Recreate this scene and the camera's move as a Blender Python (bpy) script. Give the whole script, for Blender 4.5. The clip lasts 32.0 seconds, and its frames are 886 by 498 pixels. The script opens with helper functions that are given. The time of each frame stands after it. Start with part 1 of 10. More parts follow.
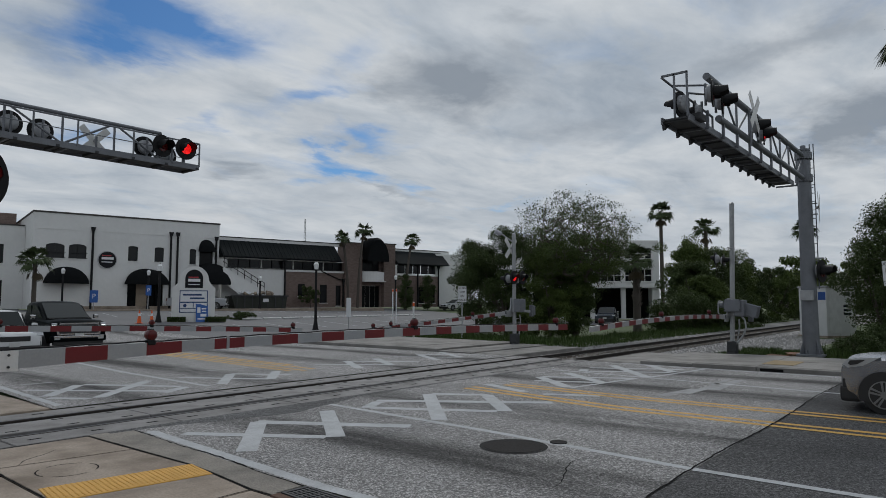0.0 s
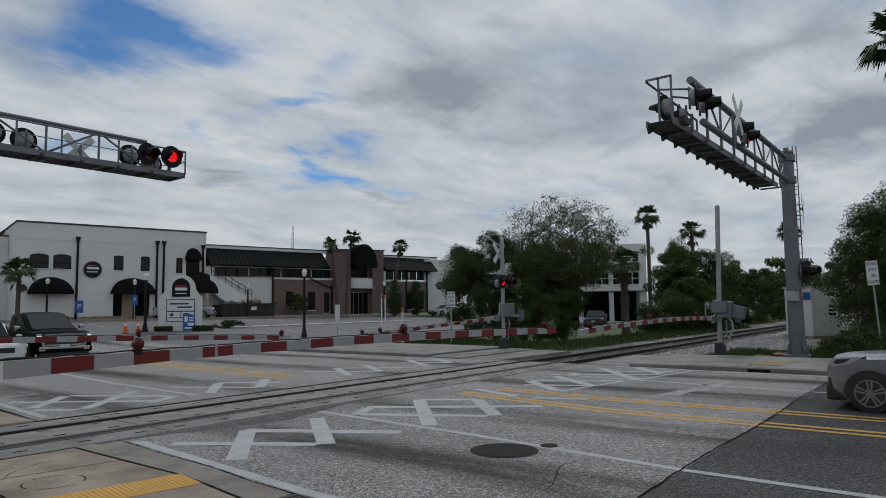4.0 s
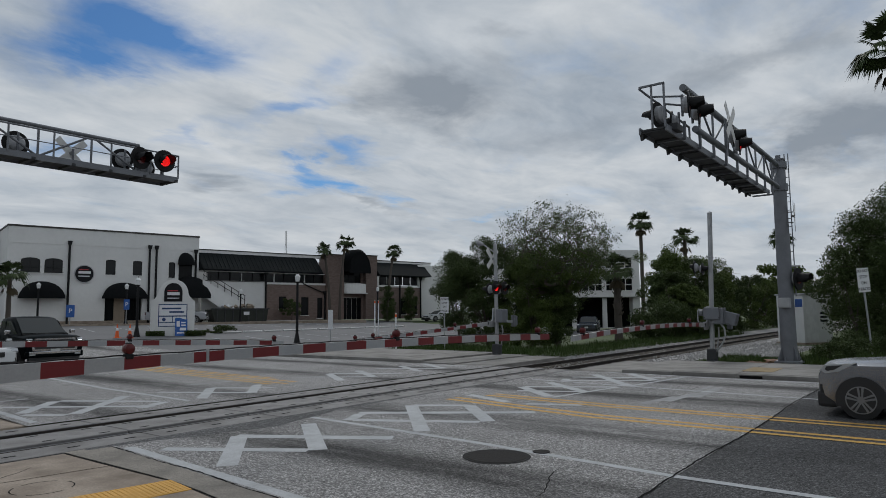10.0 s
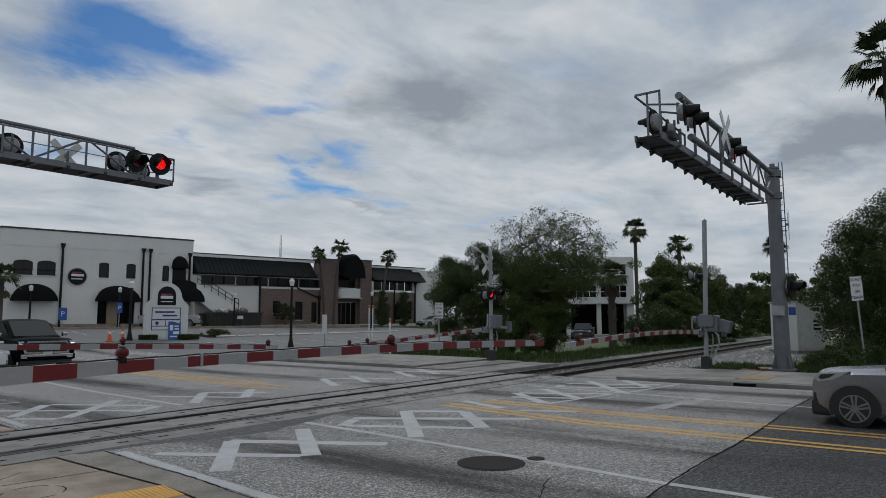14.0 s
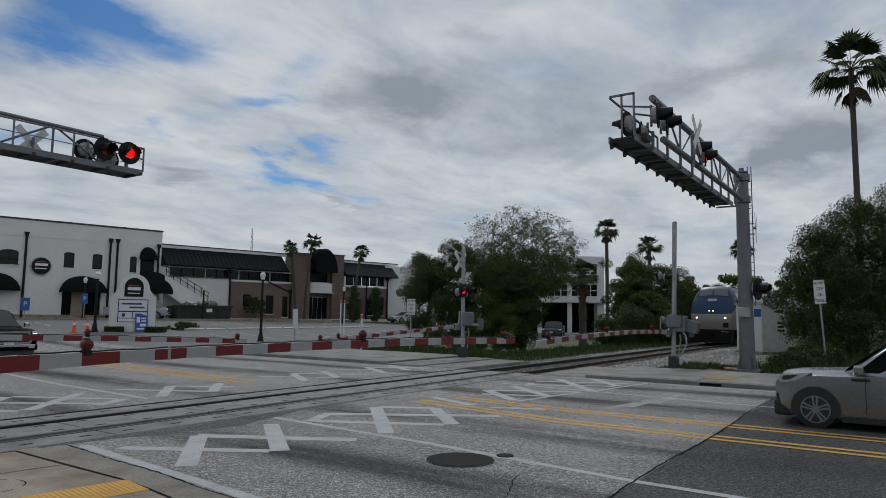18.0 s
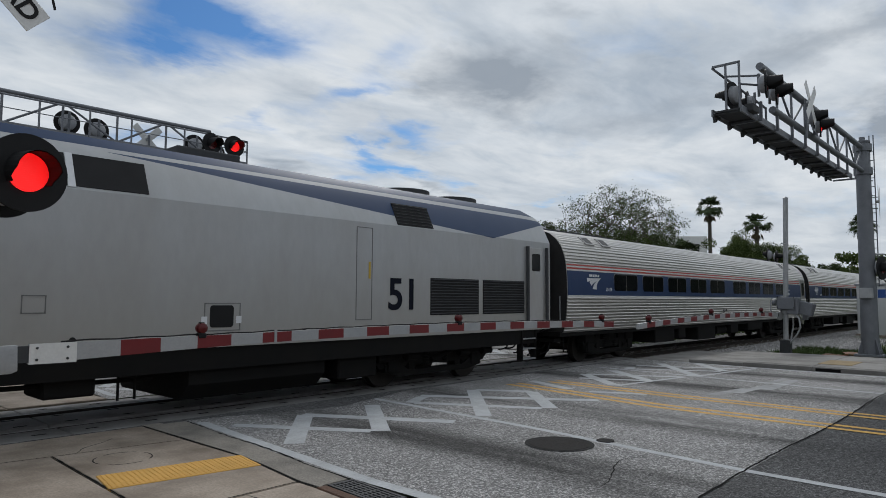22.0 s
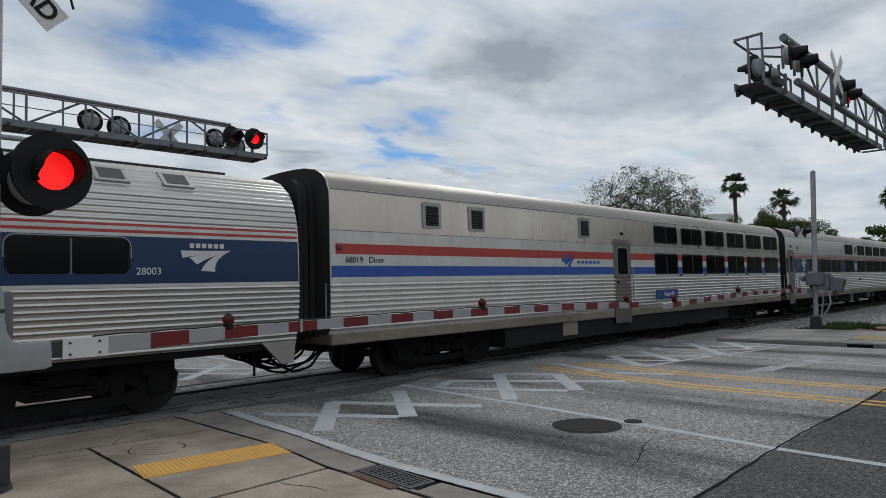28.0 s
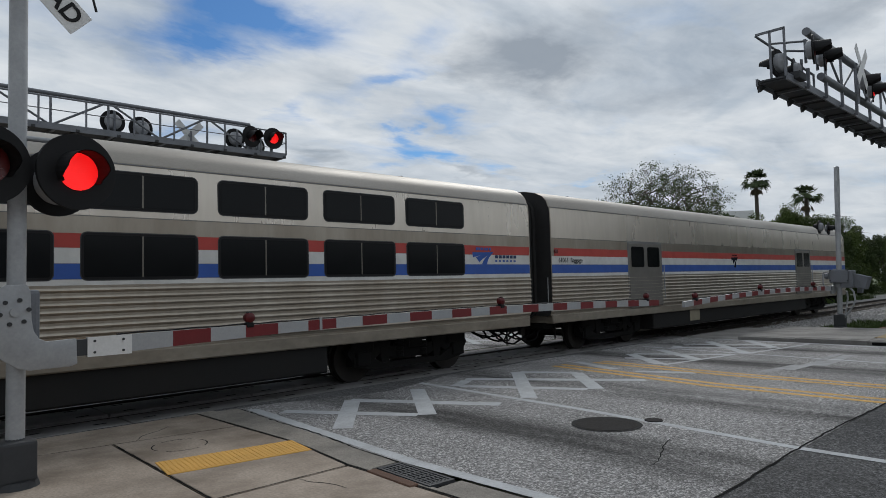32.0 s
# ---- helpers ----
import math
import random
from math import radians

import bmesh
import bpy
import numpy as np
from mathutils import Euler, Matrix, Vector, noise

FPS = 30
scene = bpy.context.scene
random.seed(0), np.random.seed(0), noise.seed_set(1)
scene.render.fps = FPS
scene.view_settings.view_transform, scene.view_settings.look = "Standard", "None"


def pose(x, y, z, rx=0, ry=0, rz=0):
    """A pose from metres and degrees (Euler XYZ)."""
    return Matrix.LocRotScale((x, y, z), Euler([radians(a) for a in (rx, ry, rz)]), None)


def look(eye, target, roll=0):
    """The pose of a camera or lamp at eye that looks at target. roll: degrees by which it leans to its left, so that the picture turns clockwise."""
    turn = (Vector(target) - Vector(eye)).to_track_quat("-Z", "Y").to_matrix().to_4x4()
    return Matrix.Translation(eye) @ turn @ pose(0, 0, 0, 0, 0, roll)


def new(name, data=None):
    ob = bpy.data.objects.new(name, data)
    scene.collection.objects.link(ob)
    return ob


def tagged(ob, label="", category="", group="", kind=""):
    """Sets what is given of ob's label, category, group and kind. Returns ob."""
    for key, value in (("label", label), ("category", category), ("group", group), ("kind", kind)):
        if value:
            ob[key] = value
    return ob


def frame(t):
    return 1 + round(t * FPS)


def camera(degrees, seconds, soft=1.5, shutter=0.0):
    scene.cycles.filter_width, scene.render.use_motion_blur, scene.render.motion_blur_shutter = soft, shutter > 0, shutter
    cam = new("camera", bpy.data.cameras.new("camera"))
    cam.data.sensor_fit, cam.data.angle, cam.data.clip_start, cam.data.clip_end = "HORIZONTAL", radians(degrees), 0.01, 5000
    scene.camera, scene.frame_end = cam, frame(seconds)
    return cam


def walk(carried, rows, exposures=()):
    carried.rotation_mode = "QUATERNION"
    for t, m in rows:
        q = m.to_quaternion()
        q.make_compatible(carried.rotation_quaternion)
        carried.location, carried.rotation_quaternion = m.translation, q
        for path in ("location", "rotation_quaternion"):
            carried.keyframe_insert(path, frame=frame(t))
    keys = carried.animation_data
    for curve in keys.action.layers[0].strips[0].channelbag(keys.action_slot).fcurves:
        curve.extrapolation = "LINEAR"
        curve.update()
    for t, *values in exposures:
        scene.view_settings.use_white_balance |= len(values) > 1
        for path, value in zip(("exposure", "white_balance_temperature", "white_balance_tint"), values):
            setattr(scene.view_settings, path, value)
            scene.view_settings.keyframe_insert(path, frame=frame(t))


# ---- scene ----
cam = camera(67.4, 32.0, soft=0.55)
PATH = [
    (0, (-0.007, -10.993, 1.949), (1.547, -9.743, 2.108), 0.0),
    (0.5, (0.003, -10.978, 1.936), (1.566, -9.741, 2.095), -0.2),
    (1, (-0.003, -10.984, 1.936), (1.562, -9.748, 2.096), -0.4),
    (1.5, (-0.008, -10.979, 1.935), (1.56, -9.748, 2.103), -0.6),
    (2, (-0.01, -10.994, 1.94), (1.56, -9.767, 2.113), -0.8),
    (2.5, (-0.013, -10.99, 1.935), (1.56, -9.767, 2.11), -0.9),
    (3, (0.0, -10.99, 1.937), (1.573, -9.767, 2.113), -0.8),
    (3.5, (-0.019, -10.999, 1.94), (1.555, -9.778, 2.116), -0.8),
    (5.5, (0.005, -10.987, 1.937), (1.58, -9.767, 2.111), -0.7),
    (6, (-0.007, -10.986, 1.94), (1.57, -9.768, 2.117), -0.7),
    (6.5, (-0.008, -10.986, 1.942), (1.571, -9.77, 2.12), -0.7),
    (7, (0.002, -10.986, 1.929), (1.582, -9.773, 2.111), -0.8),
    (7.5, (-0.009, -10.991, 1.928), (1.572, -9.78, 2.113), -0.8),
    (8, (0.0, -10.993, 1.929), (1.581, -9.781, 2.116), -0.8),
    (8.5, (-0.008, -10.989, 1.93), (1.573, -9.78, 2.119), -0.8),
    (9, (-0.002, -10.991, 1.934), (1.58, -9.782, 2.123), -0.7),
    (9.5, (-0.012, -10.996, 1.939), (1.571, -9.788, 2.129), -0.6),
    (10, (-0.008, -11.005, 1.939), (1.577, -9.8, 2.131), -0.6),
    (10.5, (-0.011, -10.988, 1.939), (1.578, -9.789, 2.134), -0.5),
    (11, (-0.012, -10.993, 1.934), (1.579, -9.798, 2.133), -0.5),
    (11.5, (-0.013, -10.993, 1.941), (1.58, -9.8, 2.14), -0.3),
    (12, (-0.008, -10.994, 1.935), (1.584, -9.801, 2.138), -0.3),
    (12.5, (-0.011, -10.995, 1.938), (1.581, -9.802, 2.141), -0.3),
    (13, (-0.011, -10.992, 1.937), (1.581, -9.799, 2.143), -0.3),
    (13.5, (-0.013, -10.996, 1.937), (1.579, -9.803, 2.145), -0.3),
    (14, (-0.013, -10.986, 1.943), (1.58, -9.795, 2.151), -0.2),
    (14.5, (0.001, -10.978, 1.927), (1.594, -9.788, 2.141), -0.2),
    (16.5, (-0.02, -10.979, 1.937), (1.584, -9.803, 2.149), 0.3),
    (17, (-0.018, -10.971, 1.938), (1.593, -9.805, 2.15), 0.6),
    (17.5, (-0.01, -10.972, 1.938), (1.614, -9.824, 2.146), 0.7),
    (18, (-0.01, -10.977, 1.944), (1.631, -9.851, 2.142), 0.7),
    (18.5, (0.002, -10.977, 1.942), (1.651, -9.861, 2.126), 0.6),
    (19, (-0.006, -10.976, 1.944), (1.642, -9.854, 2.114), 0.5),
    (19.5, (0.003, -10.977, 1.947), (1.637, -9.833, 2.102), 0.6),
    (20, (0.009, -10.967, 1.941), (1.618, -9.788, 2.085), 0.5),
    (20.5, (0.0, -10.939, 1.94), (1.572, -9.71, 2.078), 0.7),
    (21, (0.013, -10.941, 1.938), (1.538, -9.654, 2.08), 0.6),
    (21.5, (0.004, -10.945, 1.946), (1.494, -9.618, 2.09), 0.5),
    (22, (0.004, -10.946, 1.94), (1.475, -9.598, 2.087), 0.3),
    (22.5, (0.007, -10.951, 1.93), (1.462, -9.586, 2.078), 0.1),
    (23, (-0.002, -10.95, 1.935), (1.439, -9.57, 2.078), -0.0),
    (23.5, (0.003, -10.945, 1.933), (1.438, -9.557, 2.069), -0.3),
    (24, (0.003, -10.94, 1.932), (1.44, -9.555, 2.062), -0.5),
    (24.5, (-0.006, -10.941, 1.934), (1.436, -9.562, 2.063), -0.5),
    (25, (-0.019, -10.949, 1.94), (1.428, -9.575, 2.071), -0.6),
    (25.5, (-0.014, -10.945, 1.93), (1.436, -9.574, 2.068), -0.8),
    (27.5, (-0.004, -10.961, 1.929), (1.428, -9.569, 2.036), -1.1),
    (28, (0.013, -10.948, 1.935), (1.439, -9.55, 2.04), -1.3),
    (28.5, (0.009, -10.954, 1.939), (1.43, -9.551, 2.045), -1.4),
    (29, (0.01, -10.955, 1.937), (1.426, -9.548, 2.045), -1.4),
    (29.5, (0.007, -10.95, 1.929), (1.419, -9.538, 2.04), -1.4),
    (30, (0.012, -10.953, 1.933), (1.418, -9.535, 2.043), -1.5),
    (30.5, (0.0, -10.956, 1.938), (1.402, -9.535, 2.047), -1.6),
    (31, (-0.001, -10.954, 1.944), (1.398, -9.529, 2.051), -1.6),
    (31.5, (-0.002, -10.955, 1.934), (1.394, -9.527, 2.04), -1.5),
    (32, (0.003, -10.944, 1.935), (1.391, -9.508, 2.036), -1.4),
]
walk(cam, [(t, look(eye, target, roll)) for t, eye, target, roll in PATH], [(0, -0.04), (19.8, -0.04), (20.3, 0.0), (21, 0.19), (22, 0.23), (32, 0.21)])

# ---- sky, sun, exposure ----
SUN_AZ, SUN_EL = radians(29), radians(42)


def build_world():
    w = bpy.data.worlds.new("sky")
    scene.world = w
    w.use_nodes = True
    nt = w.node_tree
    nt.nodes.clear()
    N, L = nt.nodes.new, nt.links.new
    out, bg = N("ShaderNodeOutputWorld"), N("ShaderNodeBackground")
    sky = N("ShaderNodeTexSky")
    sky.sky_type = "NISHITA"
    sky.sun_disc = False
    sky.sun_elevation, sky.sun_rotation = SUN_EL, radians(90) - SUN_AZ
    sky.air_density, sky.dust_density = 1.0, 0.6
    tc, sep = N("ShaderNodeTexCoord"), N("ShaderNodeSeparateXYZ")
    L(tc.outputs["Generated"], sep.inputs[0])

    def math_node(op, a, b=None, clamp=False):
        m = N("ShaderNodeMath")
        m.operation, m.use_clamp = op, clamp
        for i, v in enumerate((a, b)):
            if v is None:
                continue
            if isinstance(v, (int, float)):
                m.inputs[i].default_value = v
            else:
                L(v, m.inputs[i])
        return m.outputs[0]

    up = math_node("ADD", math_node("MAXIMUM", sep.outputs["Z"], 0.0), 0.11)
    u, v = math_node("DIVIDE", sep.outputs["X"], up), math_node("DIVIDE", sep.outputs["Y"], up)
    comb = N("ShaderNodeCombineXYZ")
    L(u, comb.inputs[0]), L(v, comb.inputs[1])

    def cloud(scale, stretch, turn, shift, detail, rough, warp):
        mp = N("ShaderNodeMapping")
        mp.inputs["Scale"].default_value = (scale * stretch, scale, 1)
        mp.inputs["Rotation"].default_value = (0, 0, radians(turn))
        mp.inputs["Location"].default_value = (*shift, 0)
        L(comb.outputs[0], mp.inputs[0])
        n = N("ShaderNodeTexNoise")
        n.inputs["Scale"].default_value = 1.0
        n.inputs["Detail"].default_value, n.inputs["Roughness"].default_value = detail, rough
        n.inputs["Distortion"].default_value = warp
        L(mp.outputs[0], n.inputs["Vector"])
        return n.outputs["Fac"]

    def ramp(fac, stops):
        r = N("ShaderNodeValToRGB")
        e = r.color_ramp.elements
        while len(e) < len(stops):
            e.new(0.5)
        for el, (p, c) in zip(e, stops):
            el.position, el.color = p, (*c, 1) if len(c) == 3 else c
        L(fac, r.inputs[0])
        return r.outputs["Color"]

    def mix(fac, a, b, blend="MIX"):
        m = N("ShaderNodeMix")
        m.data_type, m.blend_type = "RGBA", blend
        for s, val in ((0, fac), (6, a), (7, b)):
            if isinstance(val, (int, float)):
                m.inputs[s].default_value = val
            elif isinstance(val, tuple):
                m.inputs[s].default_value = (*val, 1)
            else:
                L(val, m.inputs[s])
        return m.outputs[2]

    # bearing and height of a direction, in degrees, for the larger cloud forms
    az = math_node("MULTIPLY", math_node("ARCTAN2", sep.outputs["Y"], sep.outputs["X"]), 57.2958)
    el = math_node("MULTIPLY", math_node("ARCSINE", sep.outputs["Z"]), 57.2958)
    wob = cloud(2.2, 0.8, 15, (1.1, 4.2), 6, 0.6, 0.3)
    wob2 = cloud(2.0, 0.8, 55, (6.3, 0.4), 6, 0.6, 0.3)
    az = math_node("ADD", az, math_node("MULTIPLY", math_node("SUBTRACT", wob, 0.5), 14))
    el = math_node("ADD", el, math_node("MULTIPLY", math_node("SUBTRACT", wob2, 0.5), 7))

    def form(a0, e0, ra, re, turn):
        """A soft ellipse on the sky, 1 in its middle."""
        c, s_ = math.cos(radians(turn)), math.sin(radians(turn))
        da, de = math_node("SUBTRACT", az, a0), math_node("SUBTRACT", el, e0)
        p_ = math_node("ADD", math_node("MULTIPLY", da, c / ra), math_node("MULTIPLY", de, s_ / ra))
        q_ = math_node("SUBTRACT", math_node("MULTIPLY", de, c / re), math_node("MULTIPLY", da, s_ / re))
        d2 = math_node("ADD", math_node("MULTIPLY", p_, p_), math_node("MULTIPLY", q_, q_))
        return math_node("POWER", 2.718, math_node("MULTIPLY", d2, -1.0))

    def total_of(forms):
        t = None
        for f, k in forms:
            v_ = math_node("MULTIPLY", form(*f), k)
            t = v_ if t is None else math_node("ADD", t, v_)
        return t

    # a high streaked sheet with blue gaps in it, torn at two scales
    streak = cloud(1.4, 0.55, 22, (3.1, 1.7), 12, 0.60, 0.9)
    torn = cloud(3.4, 0.75, 38, (5.7, 3.3), 10, 0.58, 0.6)
    streak = math_node("ADD", math_node("MULTIPLY", streak, 0.62), math_node("MULTIPLY", torn, 0.38))
    gaps = total_of([((61.8, 21.6, 5.6, 2.3, 4), 0.50), ((65.8, 19.4, 3.0, 1.0, 10), 0.22), ((70.5, 19.0, 4.5, 1.5, 0), 0.18), ((53.2, 16.6, 2.6, 1.2, -20), 0.20), ((49.3, 16.9, 3.4, 0.8, -12), 0.30), ((47.0, 19.8, 2.4, 1.3, -30), 0.16), ((58.3, 14.7, 2.5, 0.8, -28), 0.17),
                     ((46.4, 11.0, 3.6, 0.95, 8), 0.40), ((48.2, 12.7, 2.4, 0.6, 10), 0.30), ((46.2, 14.3, 4.0, 1.0, 8), 0.34), ((41.2, 9.7, 1.6, 0.45, 4), 0.26), ((66.5, 12.8, 3.0, 1.6, 0), 0.22), ((51.6, 9.7, 2.0, 0.5, 0), 0.18), ((34.4, 8.5, 2.3, 0.5, 0), 0.26),
                     ((86, 24, 9, 5, 0), 0.2), ((30, 40, 18, 9, 0), 0.14), ((120, 35, 25, 10, 0), 0.2), ((200, 40, 40, 12, 0), 0.2)])
    sheet = math_node("SUBTRACT", math_node("ADD", streak, 0.06), gaps)
    cover = ramp(sheet, [(0.15, (0.0,) * 3), (0.29, (0.36,) * 3), (0.40, (0.76,) * 3), (0.52, (1.0,) * 3)])
    lumps = cloud(2.6, 0.85, 10, (7.4, 2.2), 10, 0.62, 0.5)
    heavy = total_of([((38.4, 18.2, 5.6, 2.1, 6), 0.58), ((42.2, 9.0, 3.2, 0.5, 6), 0.20), ((43.6, 17.4, 2.2, 0.9, 0), 0.16), ((32.6, 20.4, 2.4, 1.2, 10), 0.22), ((32.0, 23.4, 2.4, 1.0, 0), 0.26), ((4.6, 13.2, 5.2, 2.3, 0), 0.62), ((9.4, 12.7, 2.2, 1.0, 0), 0.26), ((55.6, 11.2, 2.4, 0.8, 0), 0.34), ((44.6, 9.3, 1.6, 0.6, 0), 0.24), ((17.0, 17.2, 10.0, 1.2, -17), 0.20), ((8.0, 19.8, 7.0, 1.0, -14), 0.16), ((26.0, 14.5, 5.0, 1.0, -14), 0.12), ((-30, 20, 20, 5, 0), 0.2), ((-90, 25, 40, 8, 0), 0.15)])
    dark = ramp(math_node("ADD", math_node("MULTIPLY", lumps, 0.55), heavy), [(0.33, (0.0,) * 3), (0.52, (0.42,) * 3), (0.74, (0.92,) * 3)])
    soft = cloud(1.7, 0.6, 24, (0.3, 5.2), 8, 0.56, 0.5)
    white = ramp(soft, [(0.28, (0.56, 0.65, 0.76)), (0.45, (0.78, 0.86, 0.95)), (0.60, (0.97, 1.03, 1.09))])
    wisps = cloud(4.5, 0.75, 26, (2.6, 8.1), 10, 0.58, 0.5)
    white = mix(1.0, white, ramp(wisps, [(0.32, (0.84, 0.87, 0.90)), (0.50, (0.99, 0.99, 0.99)), (0.68, (1.08, 1.07, 1.06))]), "MULTIPLY")
    puffs = total_of([((58.4, 7.1, 1.3, 0.9, 0), 0.8), ((50.0, 14.6, 4.0, 0.9, 10), 0.35), ((60.0, 17.0, 5.0, 0.9, -6), 0.35)])
    white = mix(math_node("MULTIPLY", puffs, wisps, True), white, (1.12, 1.12, 1.12))
    cloudy = mix(dark, white, (0.41, 0.475, 0.56))
    blue = mix(1.0, sky.outputs[0], (0.043, 0.078, 0.117), "MULTIPLY")
    total = mix(cover, blue, cloudy)
    low = ramp(sep.outputs["Z"], [(0.0, (1.0,) * 3), (0.08, (0.8,) * 3), (0.20, (0.0,) * 3)])
    total = mix(math_node("MULTIPLY", low, 0.5), total, (0.88, 0.94, 1.0))
    L(total, bg.inputs["Color"])
    bg.inputs["Strength"].default_value = 0.60
    L(bg.outputs[0], out.inputs[0])


build_world()
sun = new("sun", bpy.data.lights.new("sun", "SUN"))
sun.data.energy, sun.data.angle, sun.data.color = 1.1, radians(18), (1.0, 0.98, 0.95)
sun.matrix_world = look((0, 0, 0), (-math.cos(SUN_AZ) * math.cos(SUN_EL), -math.sin(SUN_AZ) * math.cos(SUN_EL), -math.sin(SUN_EL)))
sun.location = (0, 0, 60)
scene.view_settings.exposure = 0.0


# ---- materials ----
def mat(name, color, rough=0.7, metal=0.0, second=None, scale=3.0, amount=0.35, fine=40.0, fine_amount=0.15, bump=0.0,
        bump_scale=60.0, island=0.0, emit=None, spec=0.5, stretch=(1, 1, 1), coat=0.0, random_amount=0.0):
    """A surface with stains at one scale and grain at another, bump and optional variation piece by piece."""
    m = bpy.data.materials.new(name)
    m.use_nodes = True
    nt = m.node_tree
    N, L = nt.nodes.new, nt.links.new
    b = nt.nodes["Principled BSDF"]
    b.inputs["Roughness"].default_value, b.inputs["Metallic"].default_value = rough, metal
    b.inputs["Specular IOR Level"].default_value = spec
    b.inputs["Coat Weight"].default_value = coat
    if emit:
        b.inputs["Base Color"].default_value = (*color, 1)
        b.inputs["Emission Color"].default_value = (*color, 1)
        b.inputs["Emission Strength"].default_value = emit
        return m
    second = second or tuple(c * 0.55 for c in color)
    tc, mp = N("ShaderNodeTexCoord"), N("ShaderNodeMapping")
    mp.inputs["Scale"].default_value = stretch
    L(tc.outputs["Object"], mp.inputs[0])

    def noise_tex(s, detail, rgh=0.6):
        n = N("ShaderNodeTexNoise")
        n.inputs["Scale"].default_value, n.inputs["Detail"].default_value, n.inputs["Roughness"].default_value = s, detail, rgh
        L(mp.outputs[0], n.inputs["Vector"])
        return n

    def mix(fac_socket, a, bcol, amount_):
        mm = N("ShaderNodeMath")
        mm.operation, mm.use_clamp = "MULTIPLY", True
        L(fac_socket, mm.inputs[0])
        mm.inputs[1].default_value = amount_
        x = N("ShaderNodeMix")
        x.data_type = "RGBA"
        L(mm.outputs[0], x.inputs[0])
        for s, v in ((6, a), (7, bcol)):
            if isinstance(v, tuple):
                x.inputs[s].default_value = (*v, 1)
            else:
                L(v, x.inputs[s])
        return x.outputs[2]

    big = noise_tex(scale, 6)
    r = N("ShaderNodeMapRange")
    r.inputs["From Min"].default_value, r.inputs["From Max"].default_value = 0.40, 0.70
    L(big.outputs["Fac"], r.inputs[0])
    col = mix(r.outputs[0], color, second, amount)
    if fine_amount:
        small = noise_tex(fine, 3)
        r2 = N("ShaderNodeMapRange")
        r2.inputs["From Min"].default_value, r2.inputs["From Max"].default_value = 0.35, 0.68
        L(small.outputs["Fac"], r2.inputs[0])
        col = mix(r2.outputs[0], col, tuple(c * 0.45 for c in color), fine_amount)
    if island or random_amount:
        if island:
            src = N("ShaderNodeNewGeometry").outputs["Random Per Island"]
        else:
            src = N("ShaderNodeObjectInfo").outputs["Random"]
        col = mix(src, col, tuple(c * 0.5 for c in color), island or random_amount)
    L(col, b.inputs["Base Color"])
    rr = N("ShaderNodeMapRange")
    rr.inputs["To Min"].default_value, rr.inputs["To Max"].default_value = max(0.02, rough - 0.10), min(1.0, rough + 0.12)
    L(big.outputs["Fac"], rr.inputs[0])
    L(rr.outputs[0], b.inputs["Roughness"])
    if bump:
        bn, bt = N("ShaderNodeBump"), noise_tex(bump_scale, 4)
        bn.inputs["Strength"].default_value, bn.inputs["Distance"].default_value = bump, 0.02
        L(bt.outputs["Fac"], bn.inputs["Height"])
        L(bn.outputs[0], b.inputs["Normal"])
    return m


